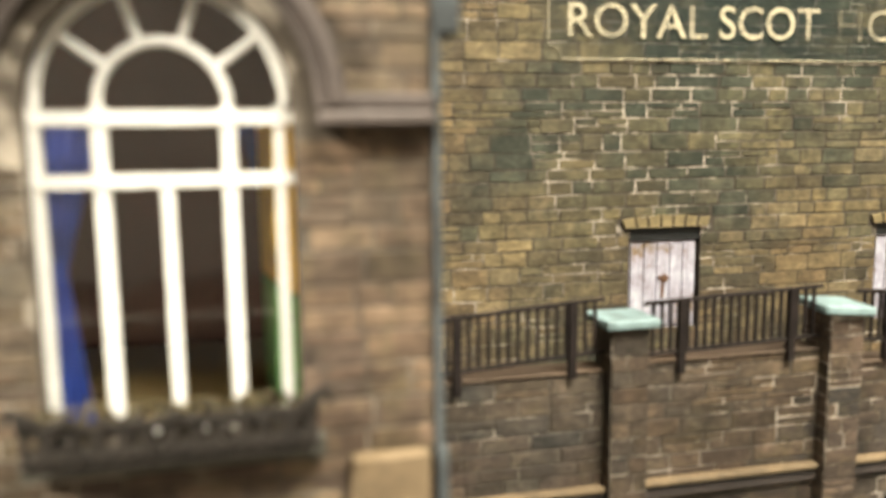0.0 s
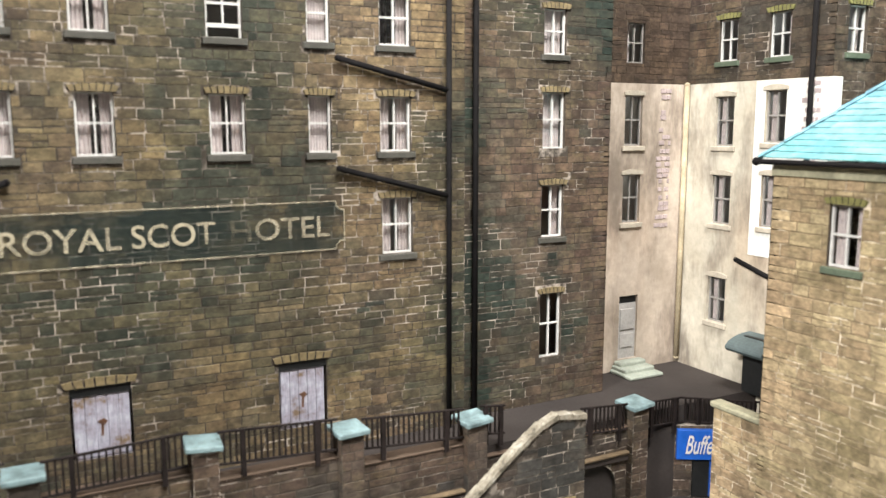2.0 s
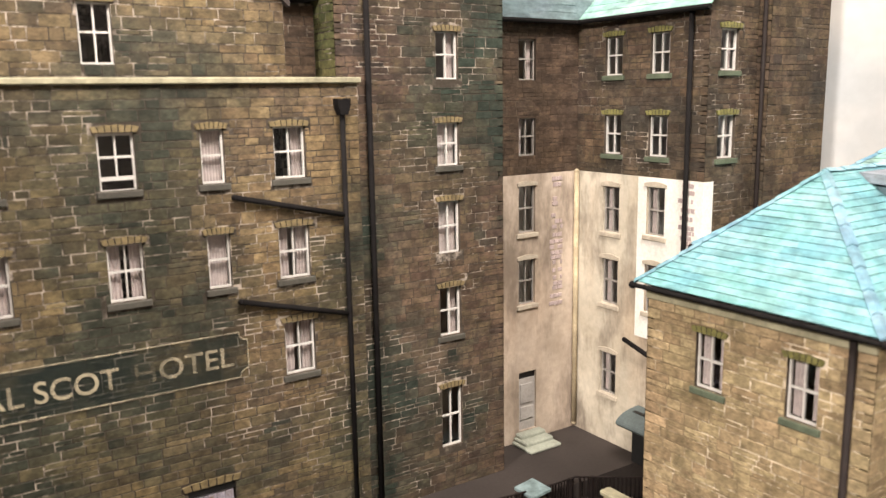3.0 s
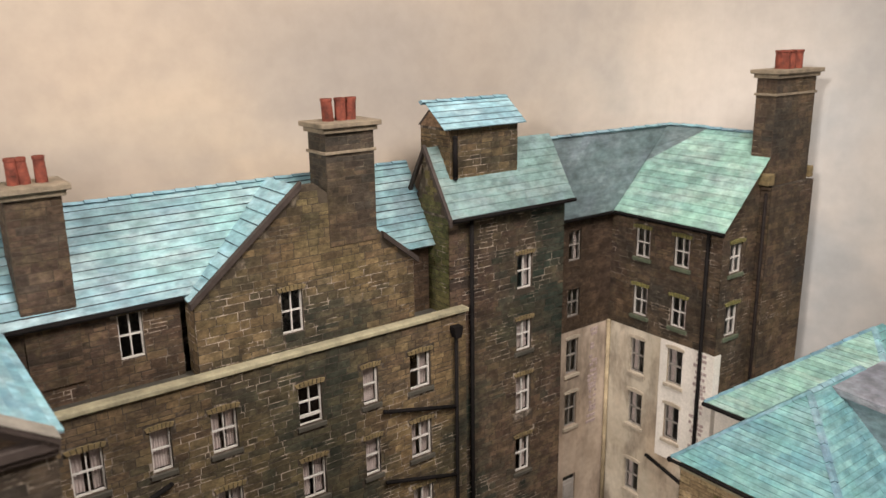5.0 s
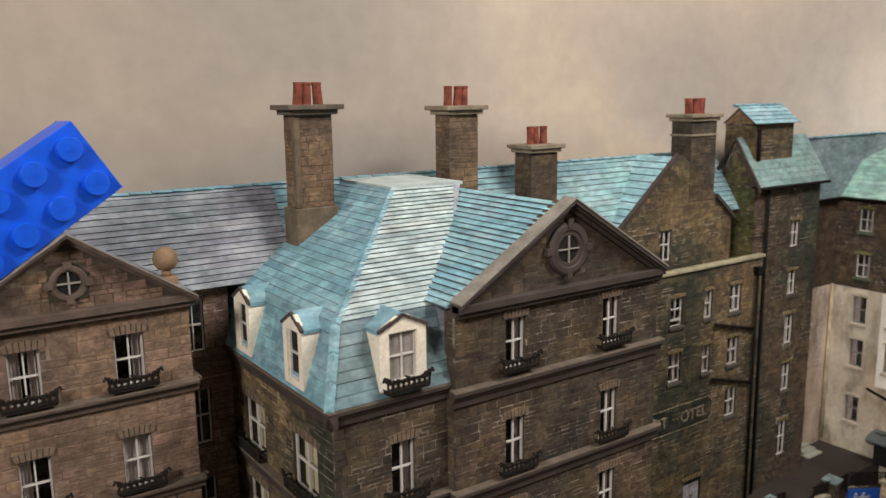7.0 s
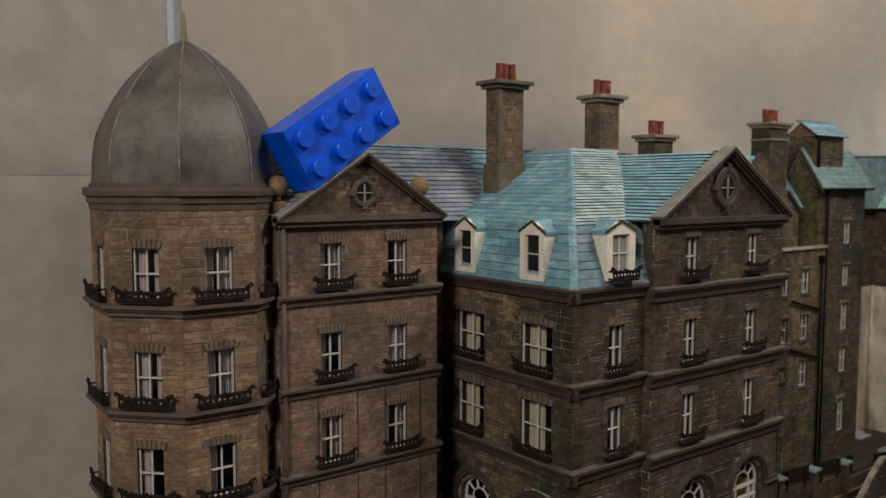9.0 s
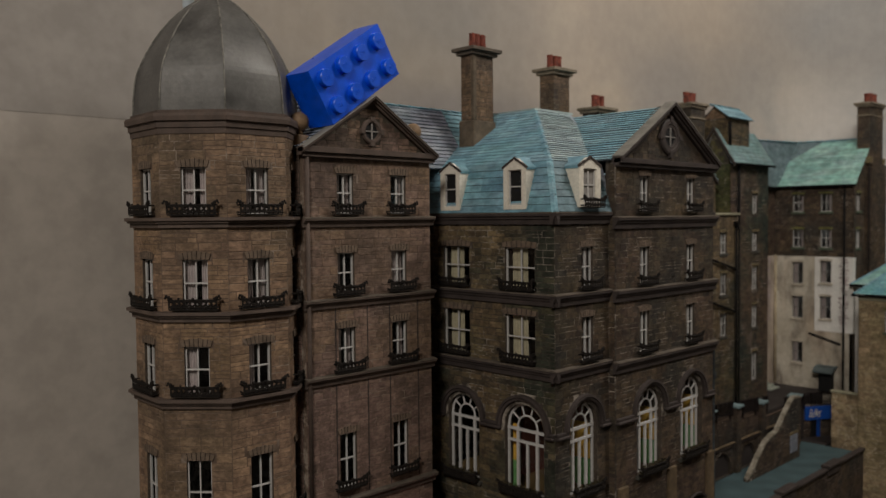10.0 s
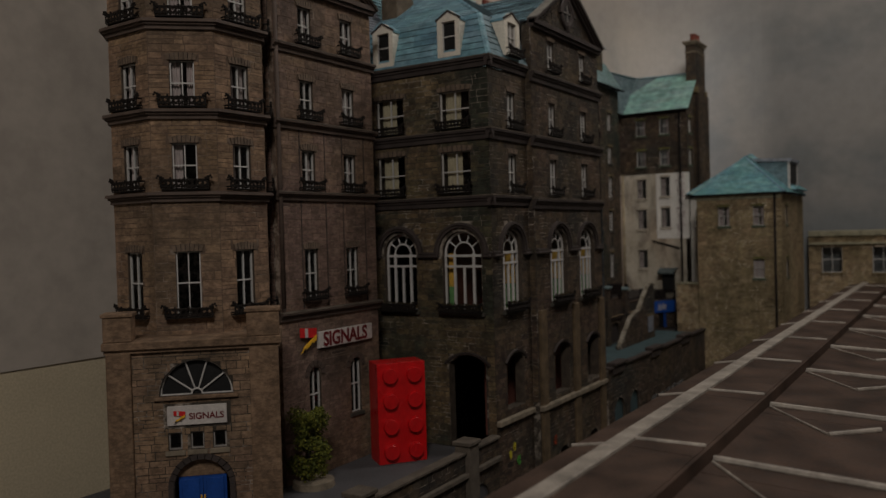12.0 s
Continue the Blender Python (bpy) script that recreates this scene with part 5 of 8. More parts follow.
def arm_badge(parent, m, s):
    """A red and a yellow signal arm, crossed, beside a name."""
    for name, outline, mat in (("red_arm", [(-1.0, 0.15), (1.0, -0.05), (1.0, 0.75), (-1.0, 0.95)], "flag_red"), ("white_stripe", [(-0.45, 0.12), (-0.1, 0.08), (-0.1, 0.83), (-0.45, 0.87)], "sign_white"),
                               ("yellow_arm", [(-1.0, -1.15), (0.9, -0.25), (1.0, 0.25), (-0.6, -0.65), (-0.75, -0.95)], "flag_yellow")):
        bm = bmesh.new()
        k = 0.0001 if name == "white_stripe" else (0.00015 if name == "yellow_arm" else 0)
        prism(bm, [(x * s, z * s) for x, z in outline], -0.0003 - k, -k)
        part(name, bm, M[mat], parent, "", m)
    bm = bmesh.new()
    for x in (-0.85, 0.05):
        prism(bm, [(x * s, (x * 0.45 - 0.75) * s), ((x + 0.22) * s, (x * 0.45 - 0.45) * s), ((x + 0.38) * s, (x * 0.45 - 0.38) * s), ((x + 0.2) * s, (x * 0.45 - 0.72) * s)], -0.0006, -0.0003)
    part("chevron", bm, M["black"], parent, "", m)


sign = thing("hotel_sign", (-0.112, 0.087, 0.0868), "white sign board with dark red lettering and signal arms", "sign")
sm = side(-0.1236, 0.0868, 1, 0)
bm = bmesh.new()
box(bm, 0, 0.0262, -0.0004, 0.0009, 0.0869, 0.0919, 0.0001)
part("board", bm, M["sign_white"], sign, "", sm)
writing("lettering", "SIGNALS", 0.0060, sm @ Matrix.Translation((0.0126, -0.0005, 0.0893)), "sign_red", sign, "", 0.93, bold=0.00018)
arm_badge(sign, side(-0.1283, 0.0868, 1, 0) @ Matrix.Translation((0, -0.0002, 0.0906)), 0.0036)
sign = thing("door_sign", (-0.1745, 0.0825, 0.0752), "small white sign board over the porch door", "sign")
sm = pm @ Matrix.Translation((0.0138, -0.0001, 0))
bm = bmesh.new()
box(bm, 0, 0.0143, -0.0005, 0.0003, 0.0752, 0.0800, 0.0001)
part("board", bm, M["sign_white"], sign, "", sm)
writing("lettering", "SIGNALS", 0.0022, sm @ Matrix.Translation((0.0094, -0.0006, 0.0773)), "sign_red", sign, "", 1.0, bold=0.00005)
arm_badge(sign, sm @ Matrix.Translation((0.0030, -0.0006, 0.0776)), 0.0014)

# ---- the pavilion with mansard roof and arched windows ----
pavilion = thing("hotel_pavilion", (-0.035, 0.07, 0.0), "dark stone hotel pavilion with turquoise mansard roof", "building")
BX, BY, BX1 = -0.078, 0.0510, 0.0105


def arch_window(parent, m, o, blue=True, dressed=True):
    """A tall round-headed window with fan glazing, hood mould, curtains and a guard."""
    x0, x1, z0, z1, kind = o
    c, r = (x0 + x1) / 2, (x1 - x0) / 2
    sp = z1 - r
    bm = bmesh.new()
    y0, y1, f, lip = 0.0014, 0.0021, 0.00060, 0.0005 if blue else 0.0
    box(bm, x0, x0 + f, y0, y1, z0, sp), box(bm, x1 - f - lip, x1 - lip, y0, y1, z0, sp), box(bm, x0, x1, y0, y1, z0, z0 + f * 0.7)
    for z, h in ((sp - 0.0007, 0.00040), (sp - 0.0043, 0.00036)):
        box(bm, x0, x1, y0 - 0.0001, y1, z - h, z + h)
    for dx, top in ((-0.49, sp), (0.0, sp - 0.0041), (0.49, sp)):
        w = 0.00042 if dx else 0.00036
        box(bm, c + dx * r - w, c + dx * r + w, y0, y1, z0, top)
    n = 20
    for q, t in ((r - 0.0003, 0.00042), (r * 0.5, 0.00032)):
        for k in range(n):
            a, b = math.pi * k / n, math.pi * (k + 1) / n
            rod(bm, (c + q * math.cos(a), (y0 + y1) / 2, sp + q * math.sin(a)), (c + q * math.cos(b), (y0 + y1) / 2, sp + q * math.sin(b)), t, 6)
    for a in (36, 72, 108, 144):
        dx, dz = math.cos(radians(a)), math.sin(radians(a))
        rod(bm, (c + r * 0.5 * dx, (y0 + y1) / 2, sp + r * 0.5 * dz), (c + r * dx, (y0 + y1) / 2, sp + r * dz), 0.00028, 6)
    win = part("arched_window", bm, M["white"], parent, "tall arched window with white fan glazing", m)
    bm = bmesh.new()
    bm.faces.new([bm.verts.new((c + px * r, y1 - 0.0002, z)) for px, z in [(-1, z0), (1, z0)] + [(math.cos(math.pi * k / 16), sp + r * math.sin(math.pi * k / 16)) for k in range(17)]])
    part("pane", bm, M["glass"], win)
    for s in (1, -1) if blue else ():
        e = x0 if s > 0 else x1
        hang("curtain", drape(e, e + s * r * 0.50, z0, sp - 0.0002, "blue_cloth", 4, 0.74), win, Matrix.Translation((0, 0.0040 if s > 0 else 0.0110, 0)), "blue curtain tied back")
    for mat, a, b, tint in (("yellow_cloth", 0.42, 1.0, "yellow"), ("green_cloth", 0.0, 0.42, "green")) if dressed else ():
        bm = bmesh.new()
        box(bm, x1 - 0.0005, x1 - 0.0001, 0.0016 if blue else 0.0026, 0.0110, z0 + (sp - z0) * a, z0 + (sp - z0) * b * 0.97)
        for v in bm.verts:
            v.co.x -= 0.0016 if v.co.y > 0.006 else 0.0
        part("side_curtain", bm, M[mat], win, tint + " side curtain")
        if not blue:
            hang("side_curtain", drape(x0 + 0.0002, x0 + r * 0.3, z0 + (sp - z0) * a, z0 + (sp - z0) * b, mat, 2.5), win, Matrix.Translation((0, 0.0036, 0)), tint + " side curtain")
    hang("hood_mould", swept_arch("hood_mould", c, sp, [(r + 0.0012, -0.0003), (r + 0.0012, 0.0009), (r + 0.0020, 0.0010), (r + 0.0021, 0.0014), (r + 0.0029, 0.0013), (r + 0.0029, -0.0003)], "band"), win)
    bm = bmesh.new()
    box(bm, x0 - 0.0012, x1 + 0.0012, -0.0012, 0.0006, z0 - 0.0013, z0 - 0.0001, 0.0001)
    part("sill", bm, M["sill"], win)
    g = round(2 * r + 0.0010, 4)
    hang("window_guard", cached(("guard", g), lambda: guard_mesh(g)), win, Matrix.Translation((c - g / 2, -0.0008, z0)))
    hang("planting", cached(("planting", g), lambda: planting_mesh(g)), win, Matrix.Translation((c - g / 2, -0.0008, z0)), "dry brown-green plants in the guard")


def impost(parent, m, w, z, arches):
    """The string moulding between hood moulds at springing height."""
    edges, x = [], 0.0
    for o in sorted(arches):
        edges.append((x, o[0] - 0.0012))
        x = o[1] + 0.0012
    edges.append((x, w))
    for a, b in edges:
        if b - a > 0.0004:
            bm = bmesh.new()
            box(bm, a, b, -0.0015, 0.0003, z - 0.0014, z - 0.0004, 0.0003), box(bm, a, b, -0.0010, 0.0003, z - 0.0004, z + 0.0006, 0.0002)
            part("impost_moulding", bm, M["band"], parent, "", m)


ARCH_R, ARCH_TOP, ARCH_SILL = 0.0073, 0.1212, 0.0943
# front, main part
fm, FW = side(-0.0510, 0.0485, 1, 0), 0.0615
fx = lambda x: x + 0.0510
fcols = (fx(-0.0348), fx(-0.0056))
frows = ((0.1788, 0.1900), (0.1554, 0.1674), (0.1336, 0.1467))
fops = [(c - 0.0027, c + 0.0027, a, b, "r") for a, b in frows for c in fcols]
farch = [(fx(c) - ARCH_R, fx(c) + ARCH_R, ARCH_SILL, ARCH_TOP, "a") for c in (-0.0318, -0.0050)]
fdoors = [(fx(-0.0375), fx(-0.0245), 0.0605, 0.0786, "s"), (fx(-0.0070), fx(0.0045), 0.0610, 0.0782, "s")]
flow = [(fx(c) - 0.0055, fx(c) + 0.0055, 0.0220, 0.0400, "a") for c in (-0.0310, -0.0020)]
build_wall(pavilion, fm, FW, 0.0, 0.1950, fops + farch + fdoors + flow, "green", "mortar_front", keep=keep_outs(fops, False) + [(o[0] - 0.0029, o[1] + 0.0029, 0.1125, o[3] + 0.0029, "a") for o in farch], single="green1", where=lambda r: 0.0855 < r[2] < 0.130 and r[0] > 0.03 or r[2] > 0.160, depth=0.0036)
for k, o in enumerate(fops):
    window(pavilion, fm, o, "four", ("right", "right", "right", "right", "both", "right")[k], guard=0.0098, sill=None, lintel="lintel_front", rise=0.0021)
for o in farch:
    arch_window(pavilion, fm, o)
impost(pavilion, fm, FW, 0.1139, farch)
# front, recessed part
rm, RW = side(BX, BY, 1, 0), 0.0270
rops = [(0.0157 - 0.0028, 0.0157 + 0.0028, a, b, "r") for a, b in ((0.1558, 0.1682), (0.1342, 0.1472))]
rarch = [(0.0138 - 0.0068, 0.0138 + 0.0068, ARCH_SILL, ARCH_TOP, "a")]
rdoor = [(0.0080, 0.0206, 0.0610, 0.0792, "s")]
build_wall(pavilion, rm, RW, 0.0, 0.1748, rops + rarch + rdoor, "green", "mortar_front", keep=keep_outs(rops, False) + [(rarch[0][0] - 0.0029, rarch[0][1] + 0.0029, 0.1125, 0.1241, "a")], depth=0.0036)
for o in rops:
    window(pavilion, rm, o, "four", "right", guard=0.0098, sill=None, lintel="lintel_front", rise=0.0021)
arch_window(pavilion, rm, rarch[0], False)
impost(pavilion, rm, RW, 0.1139, rarch)
# left side
lm, LW = side(BX, 0.1040, 0, -1), 0.0530
ly = lambda y: 0.1040 - y
lops = [(ly(y) - 0.0058, ly(y) + 0.0058, a, b, "r") for a, b in ((0.1558, 0.1682), (0.1342, 0.1480)) for y in (0.0907, 0.0641)]
larch = [(ly(0.0880) - 0.0068, ly(0.0880) + 0.0068, ARCH_SILL, 0.1207, "a"), (ly(0.0628) - 0.0076, ly(0.0628) + 0.0076, ARCH_SILL, 0.1214, "a")]
ldoor = [(ly(0.0690), ly(0.0540), 0.0485, 0.0797, "s")]
build_wall(pavilion, lm, LW, 0.0485, 0.1748, lops + larch + ldoor, "sand", "mortar_front", single="sand1", where=lambda r: r[2] > 0.1338 and r[0] > 0.01, keep=keep_outs(lops, False) + [(o[0] - 0.0029, o[1] + 0.0029, 0.1125, o[3] + 0.0029, "a") for o in larch], depth=0.0036)
for k, o in enumerate(lops):
    window(pavilion, lm, o, "pair", "beige", guard=0.0128, sill=None, lintel="lintel_front", rise=0.0021)
for k, o in enumerate(larch):
    arch_window(pavilion, lm, o, False, k == 1)
impost(pavilion, lm, LW, 0.1139, larch)
build_wall(pavilion, side(BX1, 0.0503, 0, 1), 0.0422, 0.0, 0.1190, [], "sand")
build_wall(pavilion, side(BX1, 0.0503, 0, 1), 0.0422, 0.1190, 0.1950, [], None, "card_face", label="bare blue-grey card return")
strip(pavilion, "ledge", side(BX1, 0.0503, 0, 1), 0.0422, 0.1182, 0.1208, 0.0013, "card_face", 0.0002)
build_wall(pavilion, side(-0.0513, 0.0509, 0, -1), 0.0023, 0.0600, 0.1950, [], "green", "mortar", depth=0.0002, course=(0.0016, 0.0026))
for top, front in ((0.1785, 0.1770), (0.1548, 0.1544), (0.1330, 0.1322)):
    string_course(pavilion, fm, FW, front, 0.0012, tall=0.0036)
    string_course(pavilion, rm, RW - 0.0018, top, 0.0018)
    string_course(pavilion, lm, LW, top, 0.0018)
    string_course(pavilion, side(BX1, 0.0485, 0, 1), 0.0440, top)
for z0, z1, d in ((0.0600, 0.0925, 0.0007), (0.0925, 0.1180, 0.0004), (0.1206, 0.1305, 0.0004), (0.1180, 0.1206, 0.0016)):
    bm = bmesh.new()
    box(bm, 0.0105, 0.0105 + d, 0.0478, 0.0500 + d, z0, z1, 0.0001)
    part("card_edge", bm, M["card_edge"], pavilion, "blue-grey cut edge of the card wall")
for w, mm in ((FW, fm), (RW - 0.001, rm)):
    strip(pavilion, "ledge", mm, w, 0.0565, 0.0585, 0.0016, "edge", 0.0003)
for c in (0.0008, 0.0300, 0.0560):
    strip(pavilion, "pilaster", fm @ Matrix.Translation((c, 0, 0)), 0.0050, 0.0, 0.0925, 0.0010, "ledge", 0.0002)
for mm, openings in ((fm, fdoors), (rm, rdoor), (lm, ldoor)):
    for o in openings:
        half, rise = (o[1] - o[0]) / 2, (o[1] - o[0]) * 0.2
        big = (half * half + rise * rise) / (2 * rise)
        hang("hood_mould", swept_arch("hood_mould", (o[0] + o[1]) / 2, o[3] - big, [(big + 0.0004, -0.0003), (big + 0.0004, 0.0007), (big + 0.0012, 0.0009), (big + 0.0013, -0.0003)], "band", 14, math.acos(min(1.0, (half + 0.0006) / big))), pavilion, mm)
rng = random.Random(8)
for mm, mat, at, r in ((rm, "paint_yellow", (0.0083, 0.0458), 0.0014), (rm, "paint_yellow", (0.0112, 0.0478), 0.0013), (rm, "paint_green", (0.0140, 0.0425), 0.0017), (fm, "paint_red", (0.0113, 0.0440), 0.0018)):
    bm = bmesh.new()
    prism(bm, [(at[0] + r * rng.uniform(0.6, 1.1) * math.cos(a * math.pi / 6), at[1] + 1.3 * r * rng.uniform(0.6, 1.1) * math.sin(a * math.pi / 6)) for a in range(12)], -0.00042, -0.00036)
    part("graffiti", bm, M[mat], pavilion, "splash of paint on the stone", mm)
part_z = 0.0935
bm = bmesh.new()
box(bm, BX + 0.002, BX1 - 0.002, 0.0535, 0.1020, part_z - 0.0012, part_z)
part("inner_floor", bm, M["table_inside"], pavilion, "pale wooden floor inside")
bm = bmesh.new()
box(bm, BX + 0.016, BX1 - 0.002, 0.0760, 0.0775, part_z, 0.1290)
part("inner_wall", bm, M["inside"], pavilion, "dark red wall inside")
bm = bmesh.new()
box(bm, BX + 0.010, BX1 - 0.004, 0.0600, 0.0610, 0.0510, 0.0900)
part("inner_wall", bm, M["inside"], pavilion, "dark wall behind the openings")
bm = bmesh.new()
box(bm, BX + 0.002, BX1 - 0.002, 0.0530, 0.1020, 0.1300, 0.1312)
part("inner_ceiling", bm, M["room_wall"], pavilion)
pediment(pavilion, fm, FW, 0.1950, 0.0188, "green", 0.0004, 0.0060, 0.0030)
gable_roof(pavilion, -0.0525, 0.0120, -0.0203, 0.0494, 0.0990, 0.1945, 0.2134, "slate_sky", RNG, course=0.0018)

# mansard: steep lower slopes, upper hip to a flat lead top
EZ, BZ, TZ = 0.1786, 0.1937, 0.2148
eave = [(-0.0793, 0.1090), (-0.0793, 0.0497), (-0.0510, 0.0497)]
brk = [(-0.0742, 0.1090), (-0.0742, 0.0556), (-0.0480, 0.0556)]
top = [(-0.0408, 0.1180), (-0.0408, 0.0886), (-0.0200, 0.0886)]
v = [(x, y, EZ) for x, y in eave] + [(x, y, BZ) for x, y in brk] + [(x, y, TZ) for x, y in top] + [(-0.0200, 0.1180, TZ), (-0.0200, 0.1180, EZ), (-0.0480, 0.1090, EZ)]
solid(pavilion, "mansard_roof", v, [(0, 1, 4, 3), (1, 2, 5, 4), (3, 4, 7, 6), (4, 5, 8, 7), (6, 7, 8, 9)], "slate_grey", "mansard roof of turquoise slates")
hl = math.hypot(0.0051, BZ - EZ)
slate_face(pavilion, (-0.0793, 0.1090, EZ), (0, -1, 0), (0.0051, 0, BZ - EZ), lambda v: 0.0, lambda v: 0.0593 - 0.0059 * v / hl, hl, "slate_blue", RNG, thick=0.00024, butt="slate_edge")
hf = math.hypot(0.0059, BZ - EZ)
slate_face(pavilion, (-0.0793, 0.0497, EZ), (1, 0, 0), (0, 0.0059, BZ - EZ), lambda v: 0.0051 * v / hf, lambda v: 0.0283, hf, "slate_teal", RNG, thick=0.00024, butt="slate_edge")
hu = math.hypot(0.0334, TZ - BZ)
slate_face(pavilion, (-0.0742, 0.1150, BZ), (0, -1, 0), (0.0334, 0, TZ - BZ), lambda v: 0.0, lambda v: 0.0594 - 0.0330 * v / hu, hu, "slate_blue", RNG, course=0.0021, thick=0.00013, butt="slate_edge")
hv = math.hypot(0.0330, TZ - BZ)
slate_face(pavilion, (-0.0742, 0.0556, BZ), (1, 0, 0), (0, 0.0330, TZ - BZ), lambda v: 0.0334 * v / hv, lambda v: 0.0280 + 0.0240 * v / hv, hv, "slate_pale", RNG, course=0.00145, thick=0.00030, butt="slate_butt")
ridge_tiles(pavilion, (-0.0793, 0.0497, EZ), (-0.0742, 0.0556, BZ), "slate_blue", 0.0008)
ridge_tiles(pavilion, (-0.0742, 0.0556, BZ), (-0.0408, 0.0886, TZ), "slate_blue", 0.0008)
bm = bmesh.new()
box(bm, -0.0412, -0.0196, 0.0880, 0.1180, TZ - 0.0004, TZ + 0.0004)
part("flat_top", bm, M["flat_lead"], pavilion, "pale lead flat on the roof")


def dormer(parent, m, w, z0, z1, depth, curtain, style="two"):
    """A white dormer: front with a small pitched head, splayed cheeks, and a little slate roof."""
    bm = bmesh.new()
    h = z1 - z0
    ow = w * 0.30
    prism(bm, [(-w / 2, z0), (-ow, z0), (-ow, z0 + h * 0.78), (ow, z0 + h * 0.78), (ow, z0), (w / 2, z0), (w / 2, z1 - h * 0.16), (0.0013, z1), (-0.0013, z1), (-w / 2, z1 - h * 0.16)], 0.0, 0.0009)
    box(bm, -ow, ow, 0.0, 0.0009, z0, z0 + 0.0014)
    for s in (-1, 1):
        box(bm, min(s * w / 2, s * (w / 2 - 0.0005)), max(s * w / 2, s * (w / 2 - 0.0005)), 0.0009, depth, z0, z1 - h * 0.16)
    ob = part("dormer", bm, M["cream"], parent, "cream painted dormer with a small slate roof", m)
    bm = bmesh.new()
    zz = z1 - h * 0.16
    for s in (-1, 1):
        pts = [(s * (w / 2 + 0.0006), zz - 0.0002), (0, z1 + 0.0006), (0, z1 + 0.0013), (s * (w / 2 + 0.0006), zz + 0.0006)]
        prism(bm, [(x * 0.94, z - 0.0007) for x, z in (pts if s > 0 else pts[::-1])], 0.0004, depth + 0.0030)
    part("dormer_roof", bm, M["slate_blue"], ob)
    bm = bmesh.new()
    half, drop = (w / 2 + 0.0007) * 0.94, zz - z1 - 0.0004
    upper = [(half * q, z1 + 0.0005 + drop * abs(q)) for q in (-1, 0, 1)]
    lower = [(half * (1 - k / 6), z1 - 0.0001 + drop * abs(1 - k / 6) - (0.0002 if k % 2 else 0.0)) for k in range(13)]
    prism(bm, upper + lower, -0.0003, 0.0004)
    part("bargeboard", bm, M["band"], ob, "dark scalloped edge of the little roof")
    o = (-ow, ow, z0 + 0.0014, z0 + h * 0.78, "r")
    fr = hang("window_frame", cached(("dsash", w, h, style), lambda: sash_frame(2 * ow, h * 0.78 - 0.0014, style)), ob, Matrix.Translation((-ow, 0.0006, z0 + 0.0014)))
    bm = bmesh.new()
    box(bm, -ow, ow, 0.0010, 0.0012, z0, z0 + h * 0.80)
    part("blind", bm, M[curtain], ob, "")


DM = side(-0.0626, 0.0496, 1, 0)
dormer(pavilion, DM, 0.0108, 0.1800, 0.1948, 0.0060, "dull_frame", "four")
hang("window_guard", cached(("guard", 0.0098), lambda: guard_mesh(0.0098)), pavilion, DM @ Matrix.Translation((-0.0049, -0.0002, 0.1802)))
for y in (0.0648, 0.0920):
    dormer(pavilion, side(-0.0793, y, 0, -1), 0.0088, 0.1796, 0.1946, 0.0060, "black")

# ---- the hotel's long rear range: main roof, sign wall, gable ----
rear = thing("hotel_rear_range", (0.05, 0.115, 0.0815), "long stone hotel range with a turquoise slate roof", "building")
sx = lambda x: x - 0.0105
zm = side(0.0105, 0.0925, 1, 0)
scols = [(0.0192, 0.0256), (0.0352, 0.0396), (0.0486, 0.0546), (0.0700, 0.0762), (0.0878, 0.0922), (0.1020, 0.1085)]
sops = [(sx(a), sx(b), z0, z1, "r") for z0, z1 in ((0.1590, 0.1690), (0.1390, 0.1494)) for a, b in scols] + [(sx(0.1022), sx(0.1087), 0.1190, 0.1300, "r")]
sdoors = [(sx(0.0449), sx(0.0547), 0.0874, 0.1003, "r"), (sx(0.0807), sx(0.0901), 0.0866, 0.0998, "r")]
build_wall(rear, zm, 0.1100, 0.0, 0.1772, sops + sdoors, "sand", keep=keep_outs(sops) + keep_outs(sdoors, False), single="sand1", where=lambda r: 0.098 < r[2] < 0.121 and 0.02 < r[0] < 0.105)
styles = ["pair", "net", "pair", "none", "net", "right", "pair", "net", "pair", "pair", "net", "both", "pair"]
for k, o in enumerate(sops):
    narrow = o[1] - o[0] < 0.005
    window(rear, zm, o, "raised" if k == 3 else "two" if narrow else "four", styles[k])
